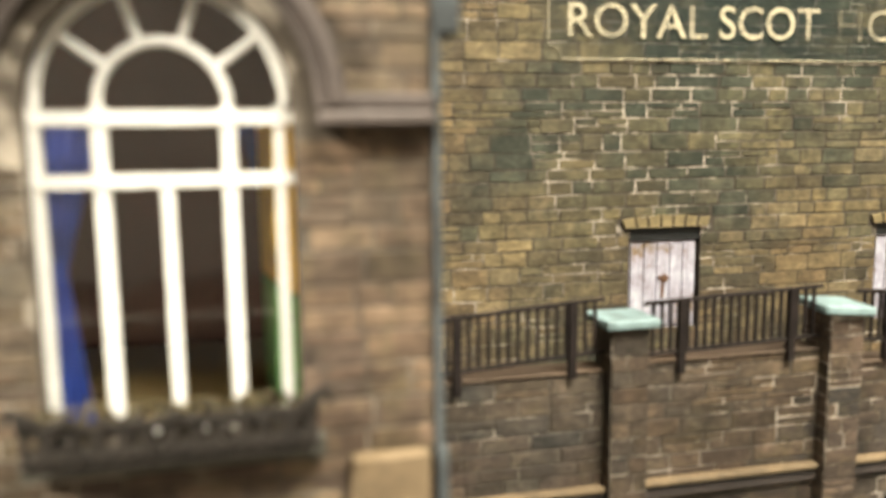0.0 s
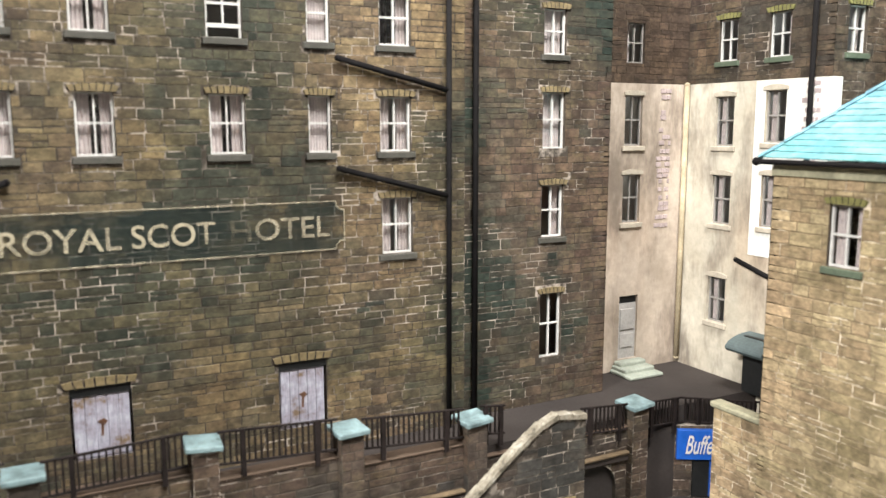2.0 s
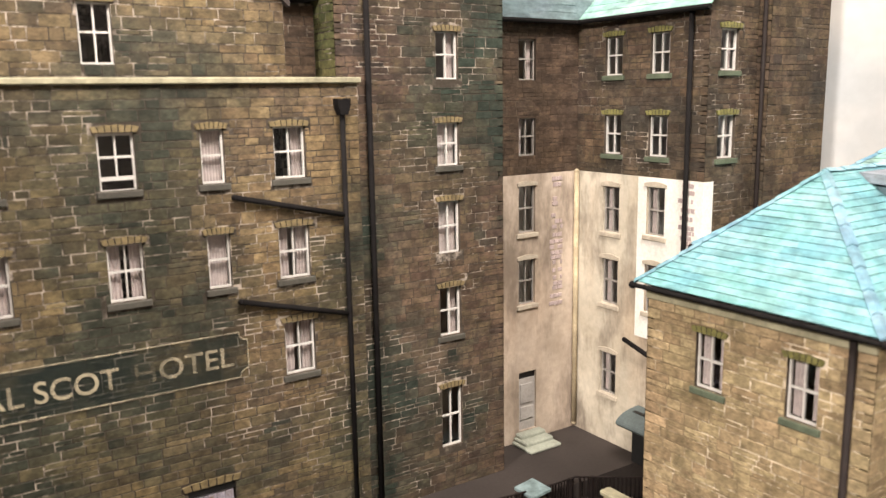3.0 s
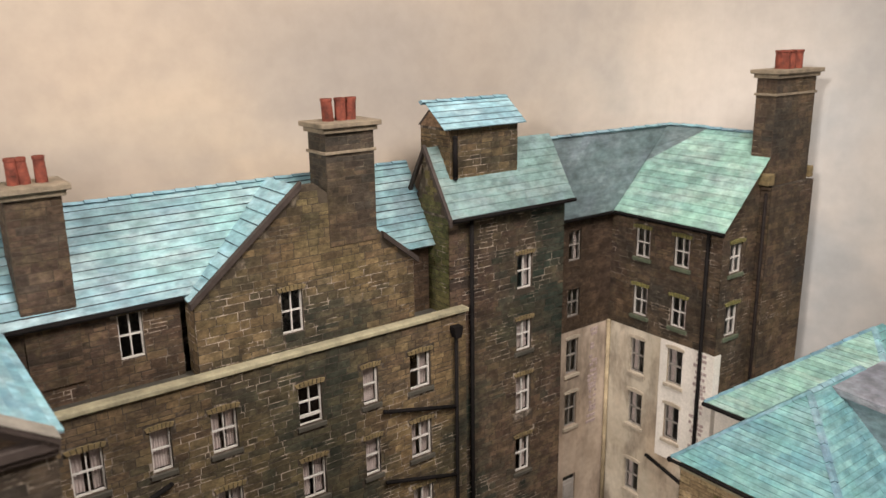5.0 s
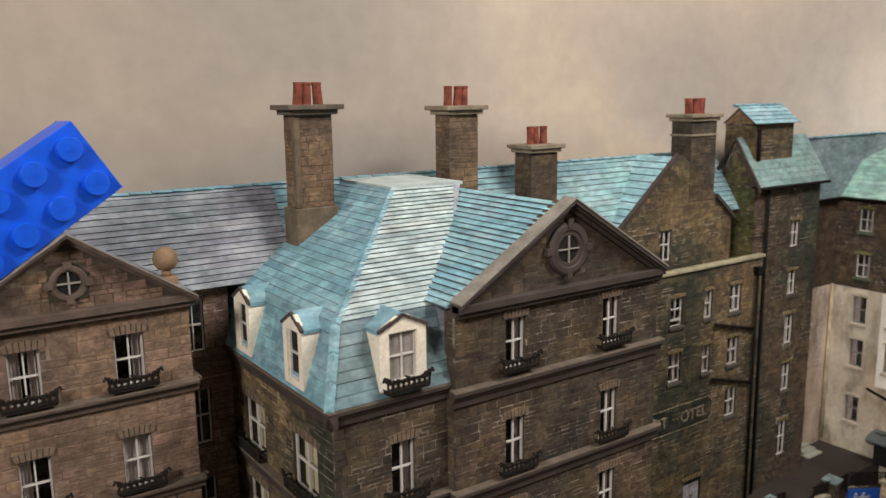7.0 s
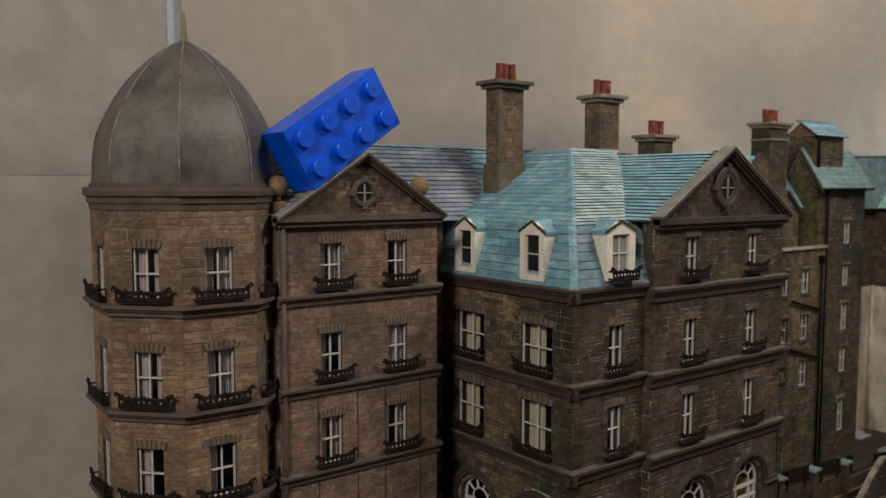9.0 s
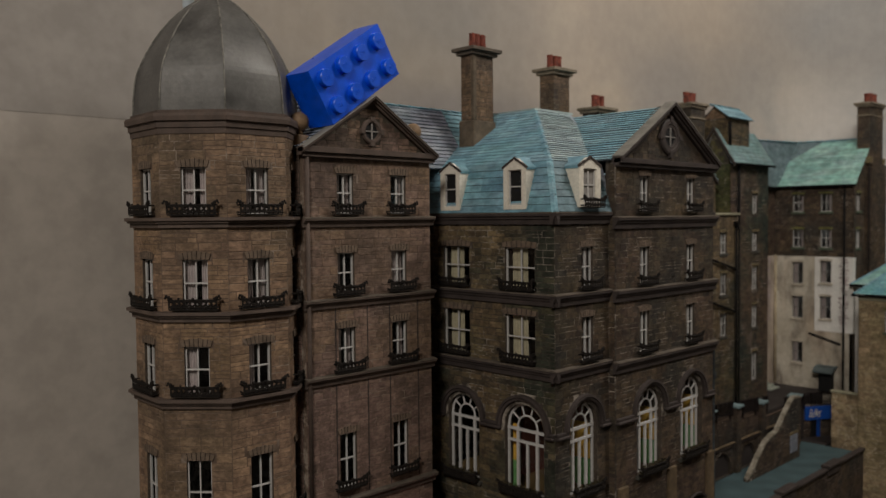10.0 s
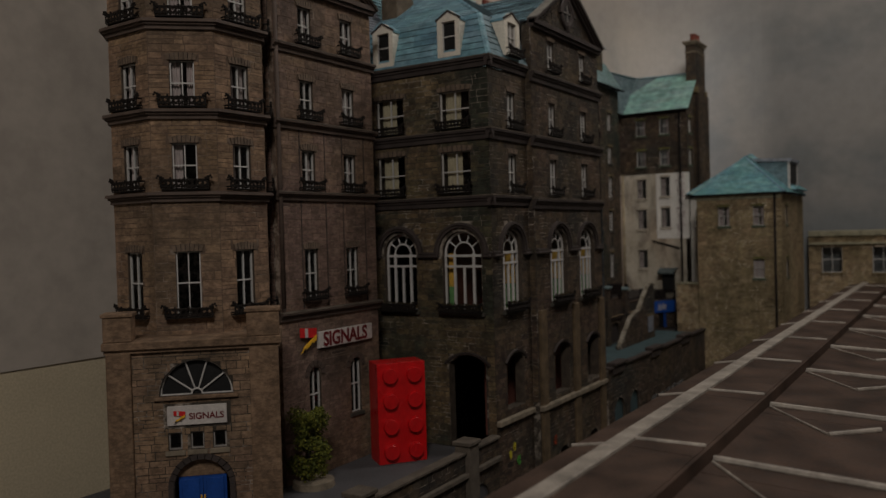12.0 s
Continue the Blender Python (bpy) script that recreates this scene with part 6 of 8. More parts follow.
for o in sdoors:
    bm = bmesh.new()
    w = o[1] - o[0]
    box(bm, o[0] + 0.0004, o[1] - 0.0004, 0.0006, 0.0011, o[2], o[3] - 0.0016)
    door = part("boarded_door", bm, M["pale_door"], rear, "boarded-up doorway with flaking pale mauve paint", zm)
    for k in range(5):
        x = o[0] + 0.0004 + (w - 0.0008) * (k + 0.5) / 5
        bm = bmesh.new()
        box(bm, x - w / 10 + 0.00015, x + w / 10 - 0.00015, 0.0004, 0.0007, o[2] + 0.0004, o[3] - 0.0018 - 0.0002 * (k % 2), 0.00006)
        part("board", bm, M["pale_door"], door)
    # Black strip under the lintel: the shade at the door head, put in as colour.
    bm = bmesh.new()
    box(bm, o[0], o[1], 0.0002, 0.0012, o[3] - 0.0016, o[3])
    part("head", bm, M["black"], door)
    bm = bmesh.new()
    c = (o[0] + o[1]) / 2
    prism(bm, [(c - 0.0003, o[2] + 0.0040), (c + 0.0001, o[2] + 0.0038), (c + 0.0002, o[2] + 0.0058), (c + 0.0009, o[2] + 0.0064), (c + 0.0003, o[2] + 0.0070), (c - 0.0008, o[2] + 0.0066), (c - 0.0002, o[2] + 0.0060)], 0.00030, 0.00042)
    part("rust_mark", bm, M["rust_stain"], door)
    hang("lintel", cached(("lintel", w, "lintel", 0.0016), lambda: lintel_mesh(w + 0.0016, 0.0016, "lintel")), door, Matrix.Translation((o[0] - 0.0008, 0, o[3])))
bm = bmesh.new()
box(bm, 0, 0.1105, -0.0010, 0.0020, 0.1772, 0.1784, 0.0002)
part("coping", bm, M["coping"], rear, "pale mossy coping", zm)
bm = bmesh.new()
box(bm, 0.0105, 0.1170, 0.0940, 0.1035, 0.1745, 0.1757)
part("flat_roof", bm, M["sill"], rear)
# painted name on the wall
x0, x1, z0, z1, q = sx(0.0340), sx(0.0942), 0.1208, 0.1299, 0.0016
notched = [(x0 + q, z0), (x1 - q, z0), (x1 - q, z0 + q * 0.5), (x1 - q * 0.5, z0 + q), (x1, z0 + q), (x1, z1 - q), (x1 - q * 0.5, z1 - q), (x1 - q, z1 - q * 0.5), (x1 - q, z1), (x0 + q, z1), (x0 + q, z1 - q * 0.5), (x0 + q * 0.5, z1 - q), (x0, z1 - q), (x0, z0 + q), (x0 + q * 0.5, z0 + q), (x0 + q, z0 + q * 0.5)]
bm = bmesh.new()
prism(bm, notched, -0.00030, -0.00026)
ghost = part("painted_sign", bm, M["sign_paint"], rear, "faded dark painted hotel sign with cream letters", zm)
bm = bmesh.new()
for (xa, za), (xb, zb) in zip(notched, notched[1:] + notched[:1]):
    rod(bm, (xa, -0.0003, za), (xb, -0.0003, zb), 0.00016, 5)
part("border", bm, M["letter_worn"], ghost)
for body, xc, mat, wd in (("ROYA", 0.0438, "letter_paint", 1.036), ("L", 0.0531, "letter_worn", 1.036), ("SCO", 0.0614, "letter_paint", 0.971), ("T", 0.0685, "letter_worn", 0.971), ("H", 0.0746, "letter_faint", 1.1), ("OTEL", 0.0841, "letter_worn", 1.06)):
    writing("lettering", body, 0.0056, Matrix.Translation((sx(xc), -0.00036, 0.1251)), mat, ghost, "", wd, bold=0.00005)
# drainpipes
pipe(rear, zm, [(sx(0.0148), -0.0012, 0.0815), (sx(0.0148), -0.0012, 0.1760)], 0.00055)
pipe(rear, zm, [(sx(0.1163), -0.0012, 0.0815), (sx(0.1163), -0.0012, 0.1720)], 0.00055)
bm = bmesh.new()
prism(bm, [(sx(0.1163) - 0.0008, 0.1710), (sx(0.1163) + 0.0008, 0.1710), (sx(0.1163) + 0.0014, 0.1730), (sx(0.1163) + 0.0014, 0.1742), (sx(0.1163) - 0.0014, 0.1742), (sx(0.1163) - 0.0014, 0.1730)], -0.0024, -0.0002)
part("rainwater_head", bm, M["pipe"], rear, "", zm)
for a, b in (((0.0932, 0.1360), (0.1163, 0.1300)), ((0.0932, 0.1562), (0.1163, 0.1508)), ((0.0382, 0.1352), (0.0148, 0.1262)), ((0.0382, 0.1560), (0.0148, 0.1470))):
    pipe(rear, zm, [(sx(a[0]), -0.0011, a[1]), (sx(b[0]), -0.0011, b[1])], 0.00055)

# gable wall above the flat roof
gm, GX0, GX1 = side(0.0490, 0.0978, 1, 0), 0.0490, 0.1075
gop = [(0.0697 - GX0, 0.0753 - GX0, 0.1808, 0.1914, "r")]
AP = (0.0762, 0.2160)
build_wall(rear, gm, GX1 - GX0, 0.1750, 0.1938, gop, "sand", keep=keep_outs(gop, False))
window(rear, gm, gop[0], "four", "none", sill=None)
build_wall(rear, side(GX0, 0.1034, 0, -1), 0.0054, 0.1750, 0.1938, [], "sand")
build_wall(rear, side(GX1, 0.0996, 0, 1), 0.0060, 0.1750, 0.1938, [], "sand")
bm = bmesh.new()
prism(bm, [(0, 0.1938), (GX1 - GX0, 0.1938), (AP[0] + 0.004 - GX0, AP[1]), (AP[0] - GX0, AP[1])], 0.0, 0.0016)
gab = part("gable", bm, M["gable_bed"], rear, "", gm)
line = lambda x: 0.1938 + (AP[1] - 0.1938) * (min(x / (AP[0] - GX0), (GX1 - GX0 - x) / (GX1 - AP[0] - 0.004), 1.0))
rng = random.Random(3)
stonework(gable_clip(block_rects(rng, GX1 - GX0, 0.1938, AP[1], ()), line), gab, M["sand"], rng)
gable_roof(rear, GX0 - 0.0008, GX1 + 0.0008, AP[0], 0.0981, 0.1150, 0.1934, AP[1] - 0.0002, "slate_cyan", RNG, capped=0.0012, course=0.0032)
for a, b in (((GX0 - 0.0010, 0.1930), (AP[0], AP[1] + 0.0006)), ((0.0981, 0.1930 + (AP[1] - 0.1924) * (GX1 + 0.0010 - 0.0981) / (GX1 + 0.0010 - AP[0] - 0.003)), (GX1 + 0.0010, 0.1930))):
    bm = bmesh.new()
    prism(bm, [(a[0], a[1] - 0.0010), (b[0], b[1] - 0.0010), (b[0], b[1] + 0.0005), (a[0], a[1] + 0.0005)], 0.0966, 0.0982)
    part("verge", bm, M["band"], rear)
build_wall(rear, side(0.1085, 0.1040, 1, 0), 0.0083, 0.1600, 0.1936, [], "brown")
wm = side(0.0105, 0.1025, 1, 0)
wop = [(0.0340 - 0.0105, 0.0392 - 0.0105, 0.1822, 0.1925, "r")]
build_wall(rear, wm, 0.0370, 0.1750, 0.1940, wop, "green", keep=keep_outs(wop, False))
window(rear, wm, wop[0], "four", "none", sill=None)
wm = side(-0.0925, 0.1040, 1, 0)
wop = [(0.0034, 0.0084, 0.1780, 0.1905, "r"), (0.0038, 0.0088, 0.1548, 0.1685, "r"), (0.0038, 0.0088, 0.1330, 0.1460, "r")]
build_wall(rear, wm, 0.0145, 0.0485, 0.1935, wop, "pink")
for o in wop:
    window(rear, wm, o, "four", "none", sill=None, lintel=None)
# main roof
RY, RZ, EY = 0.1148, 0.2154, 0.1010
def long_roof(x0, x1, ey, ez, ry, rz, mat, course=0.0019):
    solid(rear, "roof", [(x0, ey, ez), (x1, ey, ez), (x1, ry, rz), (x0, ry, rz), (x0, ry + 0.0025, ez), (x1, ry + 0.0025, ez)], [(0, 1, 2, 3), (3, 2, 5, 4), (0, 3, 4), (1, 5, 2), (0, 4, 5, 1)], "slate_grey", "long slate roof")
    h = math.hypot(ry - ey, rz - ez)
    slate_face(rear, (x0, ey, ez), (1, 0, 0), (0, ry - ey, rz - ez), lambda v: 0.0, lambda v: x1 - x0, h, mat, RNG, course=course)
    ridge_tiles(rear, (x0, ry, rz), (x1, ry, rz), "slate_blue", 0.0008)
long_roof(-0.1560, -0.0610, EY, 0.1935, RY, RZ, "slate_grey", 0.00155)
long_roof(-0.0610, 0.1175, EY, 0.1943, RY, RZ, "slate")
bm = bmesh.new()
rod(bm, (0.0108, EY - 0.0003, 0.1939), (0.0480, EY - 0.0003, 0.1939), 0.0006, 8)
part("gutter", bm, M["pipe"], rear)
build_wall(rear, side(-0.1560, 0.1180, 1, 0), 0.27, 0.0485, 0.1930, [], None)
chimney(rear, -0.0613, -0.0513, 0.0985, 0.1042, 0.1960, 0.2340, 3, "stack", 0.0024, False, flue=0.0012, spread=0.84, foot=0.0145, top="cap_stone", label="tall stone chimney stack with three red pots")
chimney(rear, -0.0146, -0.0050, 0.1006, 0.1074, 0.1960, 0.2330, 3, "stack", 0.0022, False, flue=0.0012, spread=0.86, label="tall stone chimney stack with three red pots")
chimney(rear, 0.0160, 0.0264, 0.1020, 0.1095, 0.1800, 0.2210, 3, "green", 0.0018, False, flue=0.0012, spread=0.74, label="stone chimney stack with red pots")
chimney(rear, 0.0834, 0.0966, 0.0976, 0.1060, 0.2000, 0.2285, 3, "green", 0.0016, flue=0.0014, spread=0.70, label="stone chimney stack with red pots on the gable")

# ---- stair tower with its lift house ----
stair = thing("stair_tower", (0.138, 0.1, 0.0815), "tall dark stone stair tower with turquoise roof", "tower")
tm, TX0, TX1, TY = side(0.1170, 0.0950, 1, 0), 0.1170, 0.1595, 0.0950
tops = [(0.1412 - TX0, 0.1470 - TX0, a, b, "r") for a, b in ((0.1780, 0.1882), (0.1590, 0.1685), (0.1390, 0.1510), (0.1195, 0.1310), (0.0920, 0.1068))]
build_wall(stair, tm, TX1 - TX0, 0.0, 0.2030, tops, "damp", keep=keep_outs(tops))
for k, o in enumerate(tops):
    window(stair, tm, o, "four", ("right", "net", "net", "right", "none")[k], sill="sill" if k % 2 else None)
gl = side(TX0, 0.1110, 0, -1)
build_wall(stair, gl, 0.0160, 0.1700, 0.2030, [], "moss")
bm = bmesh.new()
prism(bm, [(0, 0.2030), (0.0160, 0.2030), (0.0078, 0.2195)], 0, 0.0016)
gab = part("gable", bm, M["gable_bed"], stair, "mossy gable end", gl)
rng = random.Random(9)
stonework(gable_clip(block_rects(rng, 0.0160, 0.2030, 0.2195, ()), lambda x: 0.2195 - abs(x - 0.0078) * 2.05), gab, M["moss"], rng)
build_wall(stair, side(TX1, TY, 0, 1), 0.0160, 0.0815, 0.2030, [], "green")
solid(stair, "roof", [(0.1176, 0.0922, 0.2028), (0.1605, 0.0922, 0.2028), (0.1605, 0.1032, 0.2204), (0.1176, 0.1032, 0.2204), (0.1176, 0.1120, 0.2028), (0.1605, 0.1120, 0.2028)],
      [(0, 1, 2, 3), (3, 2, 5, 4), (0, 3, 4), (1, 5, 2), (0, 4, 5, 1)], "slate_grey", "steep slate roof")
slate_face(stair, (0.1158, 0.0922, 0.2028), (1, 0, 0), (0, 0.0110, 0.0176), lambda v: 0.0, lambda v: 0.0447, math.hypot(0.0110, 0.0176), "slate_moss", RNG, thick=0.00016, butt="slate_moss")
for s in (0, 1):
    bm = bmesh.new()
    a, b = ((0.0918, 0.2022), (0.1032, 0.2206)) if not s else ((0.1032, 0.2206), (0.1140, 0.2022))
    prism(bm, [(a[0], a[1] - 0.0012), (b[0], b[1] - 0.0012), (b[0], b[1] + 0.0006), (a[0], a[1] + 0.0006)], 0, 0.0010)
    part("verge", bm, M["band"], stair, "", side(0.1150, 0, 0, 1) @ Matrix.Diagonal((1, -1, 1, 1)))
bm = bmesh.new()
rod(bm, (0.1160, 0.0918, 0.2024), (0.1605, 0.0918, 0.2024), 0.0006, 8)
part("gutter", bm, M["pipe"], stair)
pipe(stair, None, [(0.1238, 0.0938, 0.0815), (0.1238, 0.0938, 0.2020)], 0.00062)
LX0, LX1, LY = 0.1200, 0.1435, 0.0980
build_wall(stair, side(LX0, LY, 1, 0), LX1 - LX0, 0.2080, 0.2254, [], "sand")
build_wall(stair, side(LX0, LY + 0.0130, 0, -1), 0.0130, 0.2080, 0.2254, [], "sand")
bm = bmesh.new()
prism(bm, [(0, 0.2254), (0.0130, 0.2254), (0.0065, 0.2312)], 0, 0.0010)
part("gable", bm, M["porch_stone"], stair, "", side(LX0, LY + 0.0130, 0, -1))
h0, h1 = 0.2254, 0.2322
solid(stair, "lift_house_roof", [(LX0 + 0.0002, LY - 0.0022, h0), (LX1 + 0.0015, LY - 0.0022, h0), (LX1 + 0.0015, LY + 0.0065, h1), (LX0 + 0.0002, LY + 0.0065, h1), (LX0 + 0.0002, LY + 0.0144, h0), (LX1 + 0.0015, LY + 0.0144, h0)],
      [(0, 1, 2, 3), (3, 2, 5, 4), (0, 3, 4), (1, 5, 2), (0, 4, 5, 1)], "band", "small slate roof of the lift house")
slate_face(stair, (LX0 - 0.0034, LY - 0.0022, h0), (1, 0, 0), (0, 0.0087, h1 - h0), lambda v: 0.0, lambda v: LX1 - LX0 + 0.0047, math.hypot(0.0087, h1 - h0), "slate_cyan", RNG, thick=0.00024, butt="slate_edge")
ridge_tiles(stair, (LX0 - 0.0045, LY + 0.0065, h1), (LX1 + 0.0015, LY + 0.0065, h1))
pipe(stair, None, [(LX0 + 0.0012, LY - 0.0008, 0.2125), (LX0 + 0.0012, LY - 0.0008, 0.2230)], 0.0007)

# ---- the courtyard house, limewashed below ----
court = thing("courtyard_house", (0.195, 0.1, 0.0815), "corner tenement with limewashed lower storeys and tall chimney", "building")
CX0, CY, CX1 = 0.1595, 0.1060, 0.1930
bmw = side(CX0, CY, 1, 0)
cops = [(0.1730 - CX0, 0.1785 - CX0, a, b, "r") for a, b in ((0.1780, 0.1880), (0.1590, 0.1685), (0.1390, 0.1512), (0.1198, 0.1318))]
cdoor = [(0.1730 - CX0, 0.1790 - CX0, 0.0845, 0.1010, "r")]
build_wall(court, bmw, CX1 - CX0, 0.1542, 0.1930, cops[:2], "brown", "mortar_brown", label="dark brown stone upper wall")
build_wall(court, bmw, CX1 - CX0, 0.0, 0.1542, cops[2:] + cdoor, None, "peachwash", label="peach limewashed lower wall")
for k, o in enumerate(cops):
    window(court, bmw, o, "four", ("right", "left", "none", "none")[k], lintel="wash_head" if k > 1 else None, sill="wash_head" if k > 1 else None, paint="dull_frame")
bm = bmesh.new()
o = cdoor[0]
box(bm, o[0], o[1], 0.0006, 0.0012, o[2], o[3] - 0.0020)
for za, zb in ((0.2, 0.45), (0.52, 0.9)):
    box(bm, o[0] + 0.0008, o[1] - 0.0008, 0.0003, 0.0006, o[2] + 0.0145 * za, o[2] + 0.0145 * zb, 0.0001)
door = part("door", bm, M["grey_door"], court, "grey panelled door with a dark fanlight", bmw)
bm = bmesh.new()
box(bm, o[0], o[1], 0.0008, 0.0012, o[3] - 0.0020, o[3])
part("fanlight", bm, M["black"], door)
sm2 = side(0.1930, CY, 0, -1)
SW = 0.0420
yy = lambda y: CY - y
hops = [(yy(0.0960), yy(0.0902), a, b, "r") for a, b in ((0.1788, 0.1882), (0.1592, 0.1690), (0.1390, 0.1508), (0.1198, 0.1318), (0.0950, 0.1064))]
hops += [(yy(0.0810), yy(0.0752), a, b, "r") for a, b in ((0.1788, 0.1882), (0.1592, 0.1690), (0.1400, 0.1518), (0.1205, 0.1325))]
build_wall(court, sm2, SW, 0.1542, 0.1930, [o for o in hops if o[2] > 0.1542], "green", keep=keep_outs([o for o in hops if o[2] > 0.1542]))
build_wall(court, sm2, SW, 0.0, 0.1542, [o for o in hops if o[2] < 0.1542], None, "whitewash", label="stained limewashed lower wall")
for o in hops:
    up = o[2] > 0.1542
    window(court, sm2, o, "four", "right" if up else "left", lintel="greenlintel" if up else "wash_head", sill="greensill" if up else "wash_head", paint="white" if up else "dull_frame")
fm2 = side(0.1930, 0.0640, 1, 0)
gops = [(0.0040, 0.0100, a, b, "r") for a, b in ((0.1790, 0.1882), (0.1592, 0.1690))]
build_wall(court, fm2, 0.0405, 0.0600, 0.1930, gops, "green", keep=keep_outs(gops))
for o in gops:
    window(court, fm2, o, "four", "right", lintel="greenlintel", sill="greensill")
bm = bmesh.new()
prism(bm, [(0, 0.1930), (0.0405, 0.1930), (0.0215, 0.2160)], 0, 0.0016)
gab = part("gable", bm, M["gable_bed"], court, "", fm2)
rng = random.Random(21)
stonework(gable_clip(block_rects(rng, 0.0405, 0.1930, 0.2160, ()), lambda x: 0.2160 - abs(x - 0.0215) * 1.07), gab, M["green"], rng)
gable_roof(court, 0.1908, 0.2340, 0.2165, 0.0622, 0.0890, 0.1928, 0.2186, "slate_green", RNG, False, False, 0.0022)
ridge_tiles(court, (0.2165, 0.0622, 0.2188), (0.2165, 0.0884, 0.2188))
VX, VY = 0.2040, 0.1052
EAVE = [Vector(p) for p in ((0.1590, 0.1036, 0.1928), (0.1908, 0.1036, 0.1928), (VX, VY, VX + 0.0021), (0.2165, 0.0880, 0.2188))]
RIDGE = [Vector(p) for p in ((0.1590, 0.1098, 0.2178), (0.1835, 0.1062, 0.2185), (0.2145, 0.1025, 0.2190), (0.2170, 0.0884, 0.2190))]
k = len(EAVE)
solid(court, "roof", [*EAVE, *RIDGE], [(j, j + 1, k + j + 1, k + j) for j in range(k - 1)], "slate_court", "grey slate roof that turns into the green one")
for (a, b), (c, d) in zip(zip(EAVE, EAVE[1:]), zip(RIDGE, RIDGE[1:])):
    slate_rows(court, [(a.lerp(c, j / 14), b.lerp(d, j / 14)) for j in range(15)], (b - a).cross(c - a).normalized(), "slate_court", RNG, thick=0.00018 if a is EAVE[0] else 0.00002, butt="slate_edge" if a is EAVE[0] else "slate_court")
for a, b in zip(RIDGE, RIDGE[1:]):
    ridge_tiles(court, a, b)
hr = math.hypot(0.0257, 0.0258)
VMID = (VX - 0.1908) / 0.0257 * hr
slate_face(court, (0.1908, 0.1036, 0.1929), (0, -1, 0), (0.0257, 0, 0.0258), lambda v: (0.1036 - VY) * v / VMID if v < VMID else (0.1036 - VY) + (VY - 0.0880) * (v - VMID) / (hr - VMID), lambda v: 0.0414, hr, "slate_green", RNG, thick=0.00015, butt="slate_green")
for a, b in (((0.1590, 0.1036, 0.1924), (0.1915, 0.1036, 0.1924)), ((0.1904, 0.1036, 0.1924), (0.1904, 0.0622, 0.1924))):
    bm = bmesh.new()
    rod(bm, a, b, 0.0006, 8)
    part("gutter", bm, M["pipe"], court)
pipe(court, None, [(0.1918, 0.0682, 0.0815), (0.1918, 0.0682, 0.1920)], 0.00058)
build_wall(court, side(0.2098, 0.0606, 1, 0), 0.0227, 0.0600, 0.2040, [], "green", depth=0.0050)
build_wall(court, side(0.2098, 0.0640, 0, -1), 0.0034, 0.0600, 0.2040, [], "green")
chimney(court, 0.2104, 0.2310, 0.0622, 0.0686, 0.2040, 0.2365, 3, "green", 0.0016, label="tall broad chimney stack with red pots", flue=0.0021, spread=0.50)
bm = bmesh.new()
box(bm, 0.2080, 0.2112, 0.0606, 0.0650, 0.2045, 0.2080, 0.0003)
part("offset_stone", bm, M["lintel"], court)
bm = bmesh.new()
box(bm, 0.2310, 0.2332, 0.0612, 0.0650, 0.2045, 0.2080, 0.0003)
part("offset_stone", bm, M["lintel"], court)
# Thin dark rod draws the shaded, rusty strip in the corner by the chimney breast.
pipe(court, None, [(0.2088, 0.0616, 0.1000), (0.2088, 0.0616, 0.2020)], 0.0005, "rust")
pipe(court, None, [(0.1916, 0.0860, 0.1120), (0.1916, 0.0700, 0.1075)], 0.0006)
hang("fresh_limewash", wall_mesh("fresh_limewash", SW - yy(0.0838), 0.1135, 0.1541, [(o[0] - yy(0.0838), o[1] - yy(0.0838), o[2], o[3], "r") for o in hops if o[0] > 0.02 and o[2] < 0.15], M["freshwash"], 0.0001), court, sm2 @ Matrix.Translation((yy(0.0838), -0.0001, 0)), "fresh white limewash patch")
rng = random.Random(55)
for base_m, xa, xb, z0, z1 in ((bmw, 0.1838 - CX0, 0.1880 - CX0, 0.1180, 0.1530), (sm2, yy(0.0710), yy(0.0660), 0.1180, 0.1530)):
    verts, faces = [], []
    z = z0
    while z < z1:
        x = xa + rng.uniform(-0.0006, 0.0010)
        while x < xb - 0.0008:
            e = x + rng.uniform(0.0008, 0.0022)
            if rng.random() < 0.7:
                k = len(verts)
                verts += [(q[0], q[1] - 0.00012, q[2]) for q in block_verts(rng, (x, min(e, xb), z, z + 0.0012))]
                faces += [tuple(i + k for i in f) for f in BLOCK_FACES]
            x = e
        z += rng.uniform(0.0012, 0.0022)
    hang("bare_stone", mesh_of("bare_stone", verts, faces, M["mauve"]), court, base_m, "patches of bare mauve stone", "stuff")
strip(court, "fresh_limewash", fm2, 0.0030, 0.1135, 0.1541, 0.0002, "freshwash", 0.0)
pipe(court, None, [(0.1921, 0.1051, 0.0830), (0.1921, 0.1051, 0.1540)], 0.0007, "ochre_pipe")
# doorstep
steps = thing("door_steps", (0.1755, 0.1, 0.0815), "worn pale green stone steps to the grey door", "steps")
for k in range(3):
    bm = bmesh.new()
    box(bm, 0.1715 - 0.0006 * k, 0.1800 + 0.0004 * k, 0.1058 - 0.0028 * (k + 1), 0.1058, 0.0815, 0.0845 - 0.0010 * k, 0.0003)
    part("step", bm, M["step"], steps)
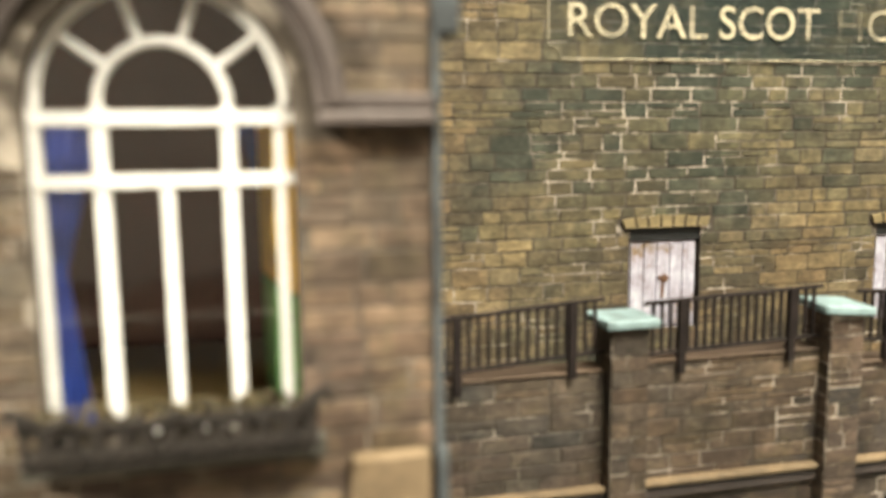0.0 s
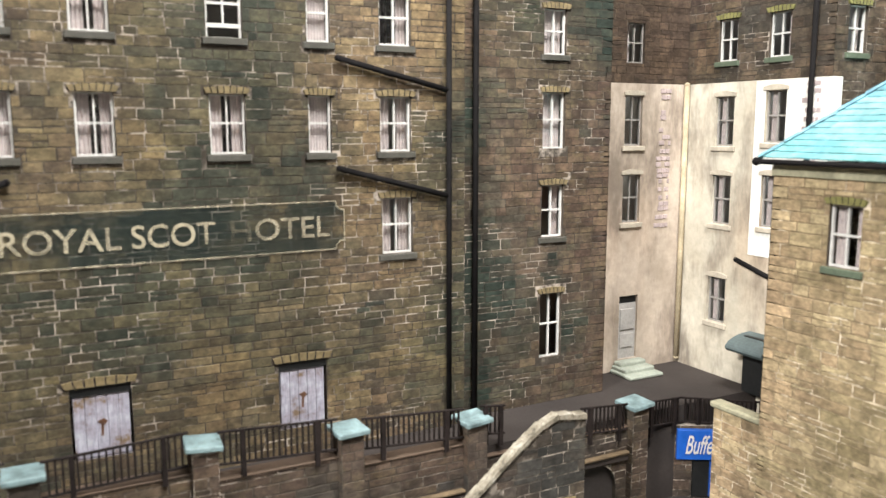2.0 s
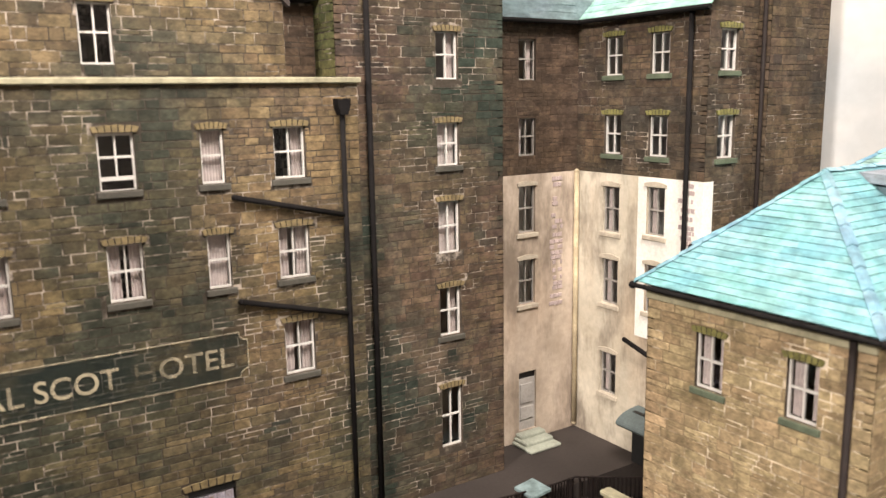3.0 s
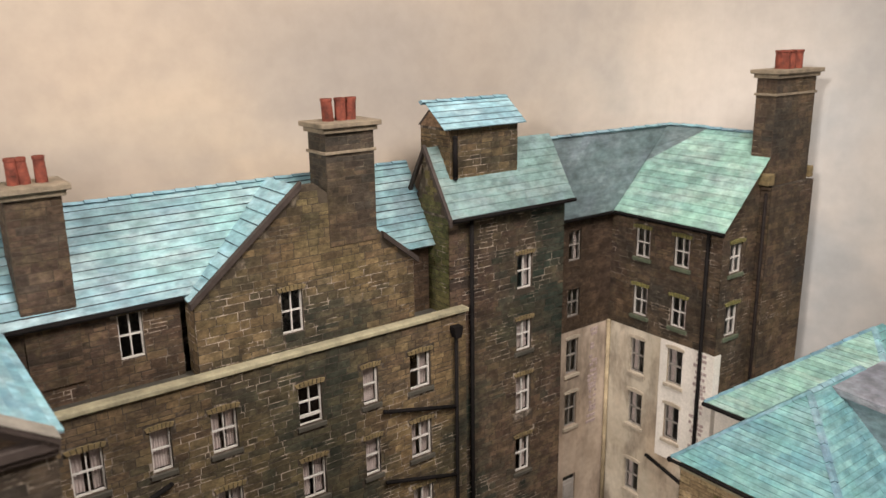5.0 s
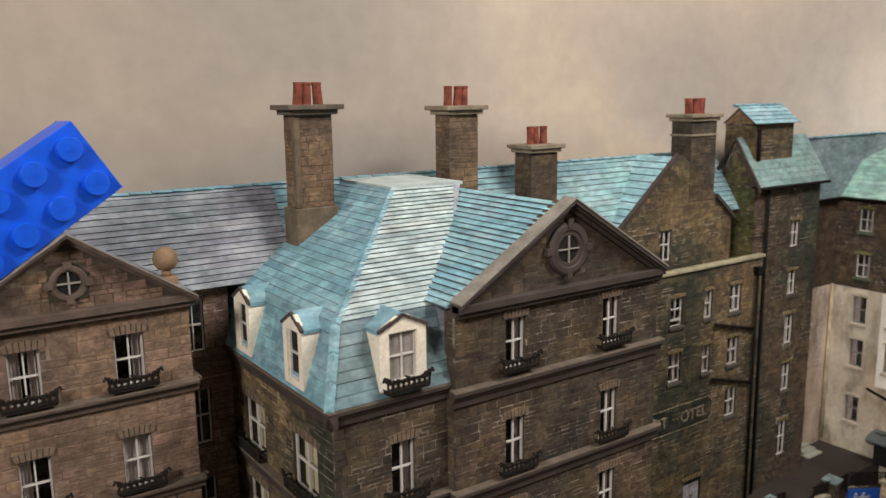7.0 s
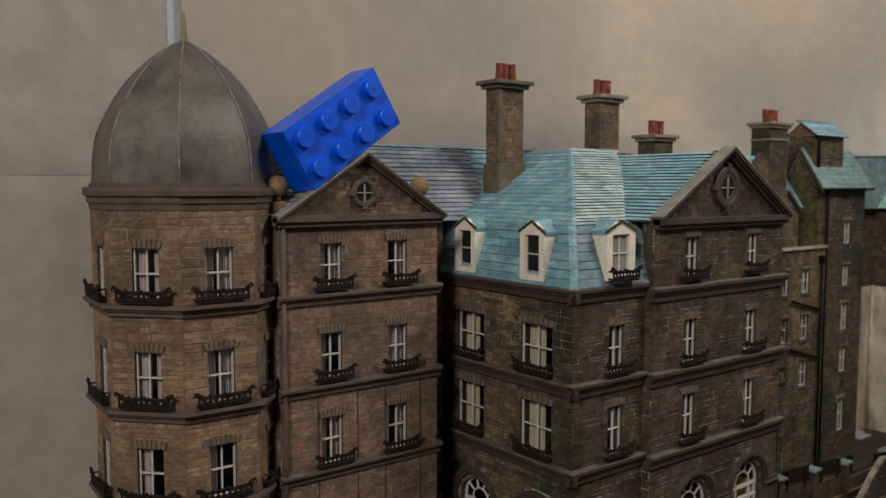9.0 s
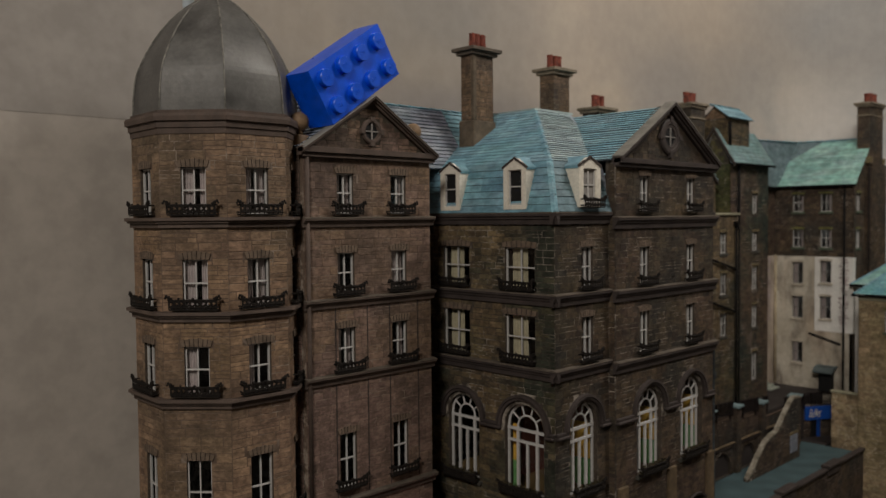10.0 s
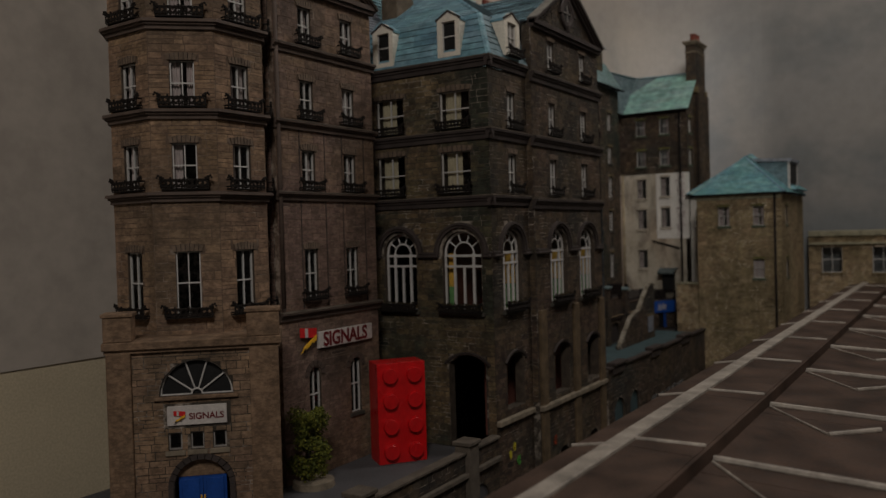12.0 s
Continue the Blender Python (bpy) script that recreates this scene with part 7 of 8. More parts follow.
# dark hood over a yard door
hood = thing("door_hood", (0.188, 0.077, 0.0815), "dark slate hood over a dark yard doorway", "door hood")
bm = bmesh.new()
n = 10
curve = [(0.1930 - 0.0082 * math.sin(math.pi / 2 * k / n), 0.0922 + 0.0030 * math.cos(math.pi / 2 * k / n)) for k in range(n + 1)]
prism(bm, curve + [(x + 0.0006 * k / n, z - 0.0007) for k, (x, z) in reversed(list(enumerate(curve)))], 0.0712, 0.0818)
part("hood", bm, M["hood_teal"], hood)
bm = bmesh.new()
box(bm, 0.1890, 0.1928, 0.0732, 0.0800, 0.0815, 0.0950)
part("doorway", bm, M["black"], hood)

# ---- retaining wall with piers and railings ----
PIERS = [(0.0128, 0.0925), (0.0374, 0.0931), (0.0636, 0.0931), (0.0890, 0.0910), (0.1145, 0.0886), (0.1550, 0.0851)]
retain = thing("retaining_wall", (0.085, 0.077, 0.0), "brown stone retaining wall with capped piers", "wall")
for k, ((xa, za), (xb, zb)) in enumerate(zip(PIERS, PIERS[1:])):
    w = xb - xa
    rmx = side(xa, 0.0780, 1, 0)
    ztop = min(za, zb) - 0.0056
    nar = [(w / 2 - 0.0075, w / 2 + 0.0075, 0.0600, 0.0708, "a")] if k < 4 else [(w - 0.0155, w - 0.0050, 0.0600, 0.0722, "a")]
    build_wall(retain, rmx, w, 0.0600, ztop, nar, "road", single="road1", where=lambda r: r[2] > 0.0745, length=(0.0030, 0.0070), depth=0.003)
    # Black plate behind the arch stands in for the shade inside the niche.
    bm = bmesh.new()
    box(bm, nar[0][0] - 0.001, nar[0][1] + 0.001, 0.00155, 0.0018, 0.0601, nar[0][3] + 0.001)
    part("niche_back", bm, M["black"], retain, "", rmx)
    strip(retain, "ledge", rmx @ Matrix.Translation((0.0022, 0, 0)), w - 0.0044, 0.0738, 0.0745, 0.0012, "ledge", 0.0002)
    bm = bmesh.new()
    box(bm, 0.0021, w - 0.0021, -0.0003, 0.0034, ztop + 0.00005, ztop + 0.0004, 0.0001)
    part("coping", bm, M["render_dark"], retain, "", rmx)
    # Dark strip that draws the ledge's shade on the wall below it.
    bm = bmesh.new()
    box(bm, 0.0022, w - 0.0022, -0.0007, 0.0003, 0.0725, 0.0736)
    part("shadow_course", bm, M["band"], retain, "", rmx)
for x, z in PIERS:
    bm = bmesh.new()
    box(bm, x - 0.0021, x + 0.0021, 0.0762, 0.0805, 0.0600, z - 0.0010)
    pier = part("pier", bm, M["mortar"], retain, "square stone pier with a turquoise capstone")
    rng = random.Random(SEEDS.random())
    verts, faces = [], []
    for mm, w in ((side(x - 0.0021, 0.0762, 1, 0), 0.0042), (side(x - 0.0021, 0.0805, 0, -1), 0.0043)):
        for r in block_rects(rng, w, 0.0600, z - 0.0012, (), (0.0016, 0.0022), (0.0020, 0.0042)):
            i = len(verts)
            verts += [mm @ Vector(q) for q in block_verts(rng, r)]
            faces += [tuple(j + i for j in f) for f in BLOCK_FACES]
    hang("stonework", with_cells(mesh_of("stonework", verts, faces, M["road"])), pier, None, "", "stuff")
    bm = bmesh.new()
    tilt = pose(x, 0.0784, z - 0.0006, 3.0 * math.sin(x * 500), 4.0 * math.sin(x * 310 + 1), 5.0 * math.sin(x * 170))
    box(bm, -0.0030, 0.0030, -0.0031, 0.0031, -0.0005, 0.0004, 0.00015)
    top = [v for v in bm.verts if v.co.z > 0.0003]
    for v in top:
        v.co.z += 0.0005 * (1 - abs(v.co.y) / 0.0031)
    bmesh.ops.transform(bm, matrix=tilt, verts=bm.verts)
    part("capstone", bm, M["capstone"], pier, "turquoise capstone")


def railing(a, b, za, zb, label="dark iron railings on the retaining wall"):
    """Railings between two piers: rails, balusters and two strutted posts."""
    rail = thing("railing", ((a[0] + b[0]) / 2, (a[1] + b[1]) / 2, min(za, zb)), label, "railing", "railings on the retaining wall")
    a, b = Vector((*a, za)), Vector((*b, zb))
    h = 0.0058
    for z, name in ((0.0002, "bottom_rail"), (h, "top_rail")):
        bm = bmesh.new()
        rod(bm, a + Vector((0, 0, z)), b + Vector((0, 0, z)), 0.00026, 6)
        part(name, bm, M["rust"], rail)
    n = max(3, round((b - a).length / 0.00105))
    me = cached("baluster", lambda: baluster(h))
    for k in range(1, n):
        p = a.lerp(b, k / n)
        hang("baluster", me, rail, Matrix.Translation(p))
    for s in (0.2, 0.82):
        p = a.lerp(b, s)
        bm = bmesh.new()
        box(bm, p.x - 0.0004, p.x + 0.0004, p.y - 0.0005, p.y + 0.0003, p.z - 0.0022, p.z + h + 0.0002)
        part("post", bm, M["rust"], rail)


def baluster(h):
    bm = bmesh.new()
    box(bm, -0.00016, 0.00016, -0.00016, 0.00016, 0.0002, h)
    return to_mesh("baluster", bm, M["rust"])


for (xa, za), (xb, zb) in zip(PIERS[:4], PIERS[1:5]):
    railing((xa + 0.0023, 0.0778), (xb - 0.0023, 0.0778), za - 0.0048, zb - 0.0040)
railing((0.1160, 0.0778), (0.1215, 0.0778), 0.0845, 0.0838)
railing((0.1400, 0.0778), (0.1525, 0.0778), 0.0800, 0.0790)
railing((0.1570, 0.0778), (0.1690, 0.0790), 0.0785, 0.0775)
railing((0.1690, 0.0790), (0.1860, 0.0690), 0.0775, 0.0765)

# ---- stair wall that climbs in front of the retaining wall ----
stairwall = thing("stair_wall", (0.11, 0.0680, 0.06), "sloping stone stair wall with a worn pale coping", "wall")
line = [(0.0782, 0.0610), (0.0954, 0.0740), (0.1036, 0.0760), (0.1071, 0.0763), (0.1099, 0.0784), (0.1139, 0.0816), (0.1180, 0.0849), (0.1227, 0.0881), (0.1264, 0.0895), (0.1330, 0.0885)]


def along(x):
    for (xa, za), (xb, zb) in zip(line, line[1:]):
        if xa <= x <= xb:
            return za + (zb - za) * (x - xa) / (xb - xa)
    return line[0][1] if x < line[0][0] else line[-1][1]


bm = bmesh.new()
prism(bm, [(0.0782, 0.0600), (0.1330, 0.0600), *line[::-1]], 0.0670, 0.0690)
sw = part("wall", bm, M["mortar"], stairwall)
rng = random.Random(31)
rects = [r for r in block_rects(rng, 0.0548, 0.0600, 0.0895, [(0.0437, 0.0518, 0.0636, 0.0722, "r")]) if r[3] < min(along(0.0782 + r[0]), along(0.0782 + r[1]))]
verts, faces = [], []
mm = side(0.0782, 0.0670, 1, 0)
for r in rects:
    k = len(verts)
    verts += [mm @ Vector(q) for q in block_verts(rng, r)]
    faces += [tuple(i + k for i in f) for f in BLOCK_FACES]
hang("stonework", with_cells(mesh_of("stonework", verts, faces, M["road"])), sw, None, "", "stuff")
for (xa, za), (xb, zb) in zip(line, line[1:]):
    n = max(1, round(math.hypot(xb - xa, zb - za) / 0.0028))
    for k in range(n):
        p, q = (xa + (xb - xa) * (k + 0.02) / n, za + (zb - za) * (k + 0.02) / n), (xa + (xb - xa) * (k + 0.98) / n, za + (zb - za) * (k + 0.98) / n)
        bm = bmesh.new()
        prism(bm, [(p[0], p[1]), (q[0], q[1]), (q[0], q[1] + 0.0011), (p[0], p[1] + 0.0008)], 0.0665, 0.0688)
        part("coping_stone", bm, M["coping_pale"], stairwall)
bm = bmesh.new()
for k in range(6):
    box(bm, 0.0443, 0.0512, -0.0004 - 0.0001 * (k % 2), 0.0002, 0.0640 + 0.0013 * k, 0.0648 + 0.0013 * k)
box(bm, 0.0437, 0.0518, -0.0002, 0.0001, 0.0636, 0.0722)
part("louvre", bm, M["louvre"], stairwall, "blue-grey louvred vent", mm)
hang("lintel", cached(("lintel", 0.0081, "lintel", 0.0014), lambda: lintel_mesh(0.0093, 0.0014, "lintel")), stairwall, mm @ Matrix.Translation((0.0431, 0, 0.0722)))

# ---- buffet front ----
buffet = thing("buffet_front", (0.174, 0.0775, 0.06), "small station buffet front with a blue name board", "shop front")
bq = side(0.1660, 0.0800, 0.0170, -0.0100)
build_wall(buffet, bq, 0.0197, 0.0600, 0.0770, [(0.0060, 0.0120, 0.0600, 0.0690, "r")], "road")
bm = bmesh.new()
box(bm, 0.0022, 0.0180, -0.0012, 0.0, 0.0693, 0.0763, 0.0001)
fascia = part("name_board", bm, M["sign_blue"], buffet, "blue name board with white script", bq)
writing("lettering", "Buffet", 0.0062, bq @ Matrix.Translation((0.0074, -0.0014, 0.0727)), "sign_white", buffet, "white script lettering", 0.48, bold=0.00003, slant=0.35)
bm = bmesh.new()
box(bm, 0.0060, 0.0120, 0.0004, 0.0012, 0.0600, 0.0690)
door = part("door", bm, M["black"], buffet, "dark doorway leaf", bq)
bm = bmesh.new()
box(bm, 0.0100, 0.0120, 0.0001, 0.0005, 0.0600, 0.0690, 0.0001)
part("door_frame", bm, M["blue_paint"], door, "blue painted jamb")

# ---- the buff station house with hipped roof ----
house = thing("station_house", (0.192, 0.027, 0.0), "buff stone station house with turquoise hipped roof", "building")
HX0, HX1, HY0, HY1, HE, HR = 0.1605, 0.2240, 0.0045, 0.0500, 0.1372, 0.1600
hm = side(HX0, HY1, 0, -1)
hy = lambda y: HY1 - y
hw = [(hy(0.0381), hy(0.0320), 0.1203, 0.1308, "r"), (hy(0.0194), hy(0.0136), 0.1203, 0.1308, "r"), (hy(0.0196), hy(0.0138), 0.0912, 0.1016, "r")]
build_wall(house, hm, HY1 - HY0, 0.0, HE, hw, "buff", "mortar_buff", keep=keep_outs(hw), single="buff1", where=lambda r: r[2] > 0.106 and r[0] < 0.043, course=(0.0017, 0.0026), length=(0.0032, 0.0070))
for k, o in enumerate(hw):
    window(house, hm, o, "four", ("both", "both", "net")[k], lintel="greenlintel", sill="greensill")
hf2 = side(HX0, HY0, 1, 0)
ho = [(0.0120, 0.0175, 0.1203, 0.1308, "r"), (0.0120, 0.0175, 0.0912, 0.1016, "r")]
build_wall(house, hf2, HX1 - HX0, 0.0, HE, ho, "buff", "mortar_buff", keep=keep_outs(ho))
for o in ho:
    window(house, hf2, o, "four", "left", lintel="greenlintel", sill="greensill")
build_wall(house, side(HX1, HY1, -1, 0), HX1 - HX0, 0.0, HE, [], "buff", "mortar_buff")
build_wall(house, side(HX1, HY0, 0, 1), HY1 - HY0, 0.0, HE, [], None, "mortar_buff")
ov = 0.0020
a, b, c, d = (HX0 - ov, HY1 + ov, HE + 0.001), (HX0 - ov, HY0 - ov, HE + 0.001), (HX1 + ov, HY0 - ov, HE + 0.001), (HX1 + ov, HY1 + ov, HE + 0.001)
ym = (HY0 + HY1) / 2
e, f = (0.1804, ym, HR), (0.2060, ym, HR)
solid(house, "roof", [a, b, c, d, e, f], [(0, 1, 4), (1, 2, 5, 4), (2, 3, 5), (3, 0, 4, 5), (0, 3, 2, 1)], "slate_grey", "hipped turquoise slate roof")
run = 0.1804 - HX0 + ov
hh = math.hypot(run, HR - HE - 0.001)
span = HY1 - HY0 + 2 * ov
slate_face(house, a, (0, -1, 0), (run, 0, HR - HE - 0.001), lambda v: span / 2 * v / hh, lambda v: span * (1 - 0.5 * v / hh), hh, "slate_bright", RNG, course=0.0015, wide=(0.004, 0.013), thick=0.00018, butt="slate_bright")
h2 = math.hypot(span / 2, HR - HE - 0.001)
long_side = HX1 - HX0 + 2 * ov
slate_face(house, b, (1, 0, 0), (0, span / 2, HR - HE - 0.001), lambda v: run * v / h2, lambda v: long_side - (HX1 + ov - 0.2060) * v / h2, h2, "slate_bright", RNG, course=0.0015, wide=(0.004, 0.013), thick=0.00018, butt="slate_bright")
slate_face(house, d, (-1, 0, 0), (0, -span / 2, HR - HE - 0.001), lambda v: (HX1 + ov - 0.2060) * v / h2, lambda v: long_side - run * v / h2, h2, "slate_bright", RNG, course=0.0015, wide=(0.004, 0.013), thick=0.00018, butt="slate_bright")
for p, q in ((a, e), (b, e), (e, f), (c, f), (d, f)):
    ridge_tiles(house, p, q, "slate_blue", 0.0008)
for p, q in ((a, b), (b, c)):
    bm = bmesh.new()
    rod(bm, Vector(p) + Vector((-0.0003, 0, -0.0007)), Vector(q) + Vector((-0.0003, 0, -0.0007)), 0.0005, 8)
    ball(bm, Vector(p) + Vector((-0.0003, 0, -0.0007)), 0.0008, 8, 6)
    part("gutter", bm, M["pipe"], house)
bm = bmesh.new()
box(bm, HX0 - 0.0006, HX0 + 0.0002, HY0, HY1, HE - 0.0022, HE - 0.0004, 0.0001)
part("eaves_course", bm, M["coping"], house)
pipe(house, None, [(HX0 - 0.0012, 0.0078, 0.0), (HX0 - 0.0012, 0.0078, HE)], 0.0006, "rust")
bm = bmesh.new()
box(bm, 0.1905, 0.2155, 0.0056, 0.0290, 0.1405, 0.1566)
shed = part("dormer", bm, M["slate_teal"], house, "flat-roofed blue dormer with white corner posts")
bm = bmesh.new()
v = [bm.verts.new(p) for p in ((0.1893, 0.0040, 0.1562), (0.2167, 0.0040, 0.1562), (0.2167, 0.0262, 0.1574), (0.1893, 0.0262, 0.1574), (0.1893, 0.0040, 0.1580), (0.2167, 0.0040, 0.1580), (0.2167, 0.0262, 0.1592), (0.1893, 0.0262, 0.1592))]
for q in ((3, 2, 1, 0), (4, 5, 6, 7), (0, 1, 5, 4), (1, 2, 6, 5), (2, 3, 7, 6), (3, 0, 4, 7)):
    bm.faces.new([v[j] for j in q])
part("dormer_roof", bm, M["slate_grey"], shed, "flat grey slate lid of the dormer")
for x in (0.1903, 0.2135):
    bm = bmesh.new()
    box(bm, x, x + 0.0022, 0.0050, 0.0062, 0.1402, 0.1564, 0.0001)
    part("corner_post", bm, M["white"], shed, "white corner post")
bm = bmesh.new()
box(bm, 0.1927, 0.2133, 0.0052, 0.0057, 0.1440, 0.1556)
part("pane", bm, M["black"], shed, "dark glass")
# low yard wall against the house
yardwall = thing("yard_wall", (0.1612, 0.056, 0.0), "low buff stone yard wall with coping", "wall")
build_wall(yardwall, side(0.1626, 0.0632, 0, -1), 0.0132, 0.0, 0.0872, [], "buff", "mortar_buff", course=(0.0017, 0.0026))
bm = bmesh.new()
box(bm, 0.1618, 0.1650, 0.0500, 0.0638, 0.0872, 0.0884, 0.0003)
part("coping", bm, M["coping"], yardwall)

# ---- the station's main block behind the house ----
annex = thing("station_block", (0.215, 0.035, 0.0), "whitewashed station block with a green hipped roof", "building")
build_wall(annex, side(0.1940, 0.0630, 0, -1), 0.0130, 0.0815, 0.1402, [(0.0030, 0.0085, 0.1000, 0.1110, "r"), (0.0030, 0.0085, 0.1200, 0.1310, "r")], None, "freshwash")
for o in ((0.0030, 0.0085, 0.1000, 0.1110, "r"), (0.0030, 0.0085, 0.1200, 0.1310, "r")):
    window(annex, side(0.1940, 0.0630, 0, -1), o, "four", "left", lintel=None, sill="white")
build_wall(annex, side(0.2240, 0.0050, 1, 0), 0.0080, 0.0, 0.1380, [], "buff", "mortar_buff")
a, b, c, d, e, f = (0.1900, 0.0645, 0.1402), (0.1900, 0.0020, 0.1402), (0.2340, 0.0020, 0.1402), (0.2340, 0.0645, 0.1402), (0.2250, 0.0335, 0.1650), (0.2300, 0.0335, 0.1650)
solid(annex, "roof", [a, b, c, d, e, f], [(0, 1, 4), (1, 2, 5, 4), (2, 3, 5), (3, 0, 4, 5), (0, 3, 2, 1)], "slate_grey", "green hipped slate roof")
hh = math.hypot(0.0350, 0.0248)
slate_face(annex, a, (0, -1, 0), (0.0350, 0, 0.0248), lambda v: 0.0310 * v / hh, lambda v: 0.0625 - 0.0315 * v / hh, hh, "slate_green", RNG, course=0.0016, thick=0.00018, butt="slate_green")
h2 = math.hypot(0.0315, 0.0248)
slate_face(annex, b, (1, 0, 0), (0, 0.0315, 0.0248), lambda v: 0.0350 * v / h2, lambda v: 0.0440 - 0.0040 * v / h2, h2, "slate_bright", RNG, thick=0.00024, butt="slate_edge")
ridge_tiles(annex, a, e, "slate_blue", 0.0008)
ridge_tiles(annex, b, e, "slate_blue", 0.0008)
bm = bmesh.new()
rod(bm, (0.1896, 0.0645, 0.1396), (0.1896, 0.0500, 0.1396), 0.0007, 8)
part("gutter", bm, M["pipe"], annex)

# ---- low building on the right-hand board ----
lowb = thing("low_building", (0.258, -0.05, 0.0), "low yellow-brown stone building with wide windows", "building")
lbm = side(0.2450, 0.0040, 0, -1)
lo = [(0.0075 + 0.0282 * k, 0.0190 + 0.0282 * k, 0.0895, 0.1052, "r") for k in range(7)]
build_wall(lowb, lbm, 0.2100, 0.0, 0.1120, lo, "buff", "mortar_buff", keep=keep_outs(lo))
for o in lo:
    window(lowb, lbm, o, "four", "none", lintel=None, sill="lintel")
bm = bmesh.new()
box(bm, 0, 0.21, -0.0015, 0.0080, 0.1120, 0.1155, 0.0003), box(bm, 0, 0.21, -0.0020, 0.0003, 0.1068, 0.1082, 0.0002)
part("parapet", bm, M["coping"], lowb, "", lbm)

# ---- forecourt parapet, toy bricks, bush ----
fore = thing("forecourt_wall", (-0.11, 0.053, 0.0), "low stone forecourt parapet with capped piers", "wall")
fa, fb = Vector((-0.1700, 0.0480)), Vector((-0.0790, 0.0500))
fq = side(fa.x, fa.y, fb.x - fa.x, fb.y - fa.y)
build_wall(fore, fq, (fb - fa).length, 0.0, 0.0535, [(0.012 + 0.02 * k, 0.024 + 0.02 * k, 0.0150, 0.0420, "a") for k in range(4)], "road")
bm = bmesh.new()
box(bm, 0, (fb - fa).length, -0.0008, 0.0024, 0.0535, 0.0545, 0.0002), box(bm, 0, (fb - fa).length, -0.0014, 0.0003, 0.0465, 0.0480, 0.0002)
part("coping", bm, M["fore_cap"], fore, "", fq)
for s in (0.0150, 0.0690):
    bm = bmesh.new()
    box(bm, s, s + 0.0060, -0.0016, 0.0036, 0.0, 0.0560, 0.0002), box(bm, s - 0.0006, s + 0.0066, -0.0022, 0.0042, 0.0560, 0.0572, 0.0002)
    part("pier", bm, M["fore_cap"], fore, "", fq)


def toy_brick(m, mat, label, group="toy bricks"):
    """A two by four plastic toy brick: hollow box, eight studs. Its own axes: X long, Y across, Z towards the studs, top face at 0."""
    L, W, H = 0.0318, 0.0158, 0.0096
    body = tagged(new("toy_brick"), label, "toy brick", group)
    body.matrix_basis = m
    bm = bmesh.new()
    box(bm, 0, L, 0, W, -0.0013, 0, 0.00012)
    for x0, x1, y0, y1 in ((0, L, 0, 0.0013), (0, L, W - 0.0013, W), (0, 0.0013, 0.0013, W - 0.0013), (L - 0.0013, L, 0.0013, W - 0.0013)):
        box(bm, x0, x1, y0, y1, -H, -0.0012)
    shell = bpy.data.objects.new("shell", to_mesh("shell", bm, M[mat]))
    scene.collection.objects.link(shell)
    shell.parent = body
    bm = bmesh.new()
    bmesh.ops.create_cone(bm, cap_ends=False, segments=20, radius1=0.0032, radius2=0.0032, depth=H - 0.0013)
    tube = to_mesh("tube", bm, M[mat])
    for k in range(3):
        ob = bpy.data.objects.new("tube", tube)
        scene.collection.objects.link(ob)
        ob.parent = body
        ob.matrix_basis = Matrix.Translation((L / 2 + 0.008 * (k - 1), W / 2, -H / 2 - 0.0006))
    bm = bmesh.new()
    rings, prev = [(0.0024, -0.0001), (0.0024, 0.0015), (0.00225, 0.0017)], None
    for r, z in rings:
        ring = [bm.verts.new((r * math.cos(a * math.pi / 16), r * math.sin(a * math.pi / 16), z)) for a in range(32)]
        if prev:
            for i in range(32):
                bm.faces.new((prev[i], prev[(i + 1) % 32], ring[(i + 1) % 32], ring[i]))
        prev = ring
    bm.faces.new(prev)
    for k in range(3):
        box(bm, -0.0010 + 0.0007 * k, -0.0006 + 0.0007 * k, -0.0005, 0.0005, 0.0017, 0.00178)
    stud = to_mesh("stud", bm, M[mat])
    for i in range(4):
        for j in range(2):
            ob = bpy.data.objects.new("stud", stud)
            scene.collection.objects.link(ob)
            ob.parent = body
            ob.matrix_basis = Matrix.Translation((0.0039 + 0.008 * i, 0.0039 + 0.008 * j, 0))
    return body


bush = thing("bush", (-0.1345, 0.083, 0.0485), "small dense green bush in a round stone planter", "bush")
bm = bmesh.new()
bmesh.ops.create_cone(bm, cap_ends=True, segments=28, radius1=0.0062, radius2=0.0060, depth=0.0018, matrix=Matrix.Translation((-0.1335, 0.0815, 0.0494)))
part("planter", bm, M["edge"], bush, "round stone planter kerb")
rng = random.Random(77)
bm = bmesh.new()
for k in range(5):
    rod(bm, (-0.1335 + 0.001 * math.sin(k * 2), 0.0815 + 0.001 * math.cos(k * 2), 0.052), (-0.1335 + 0.003 * math.sin(k * 2.3), 0.0815 + 0.003 * math.cos(k * 2.3), 0.062), 0.0004, 5)
part("stem", bm, M["rust"], bush)
verts, faces = [], []
lumps = [(Vector((rng.uniform(-0.0040, 0.0040), rng.uniform(-0.0036, 0.0036), rng.uniform(0.0000, 0.0195))), rng.uniform(0.0016, 0.0030)) for _ in range(40)]
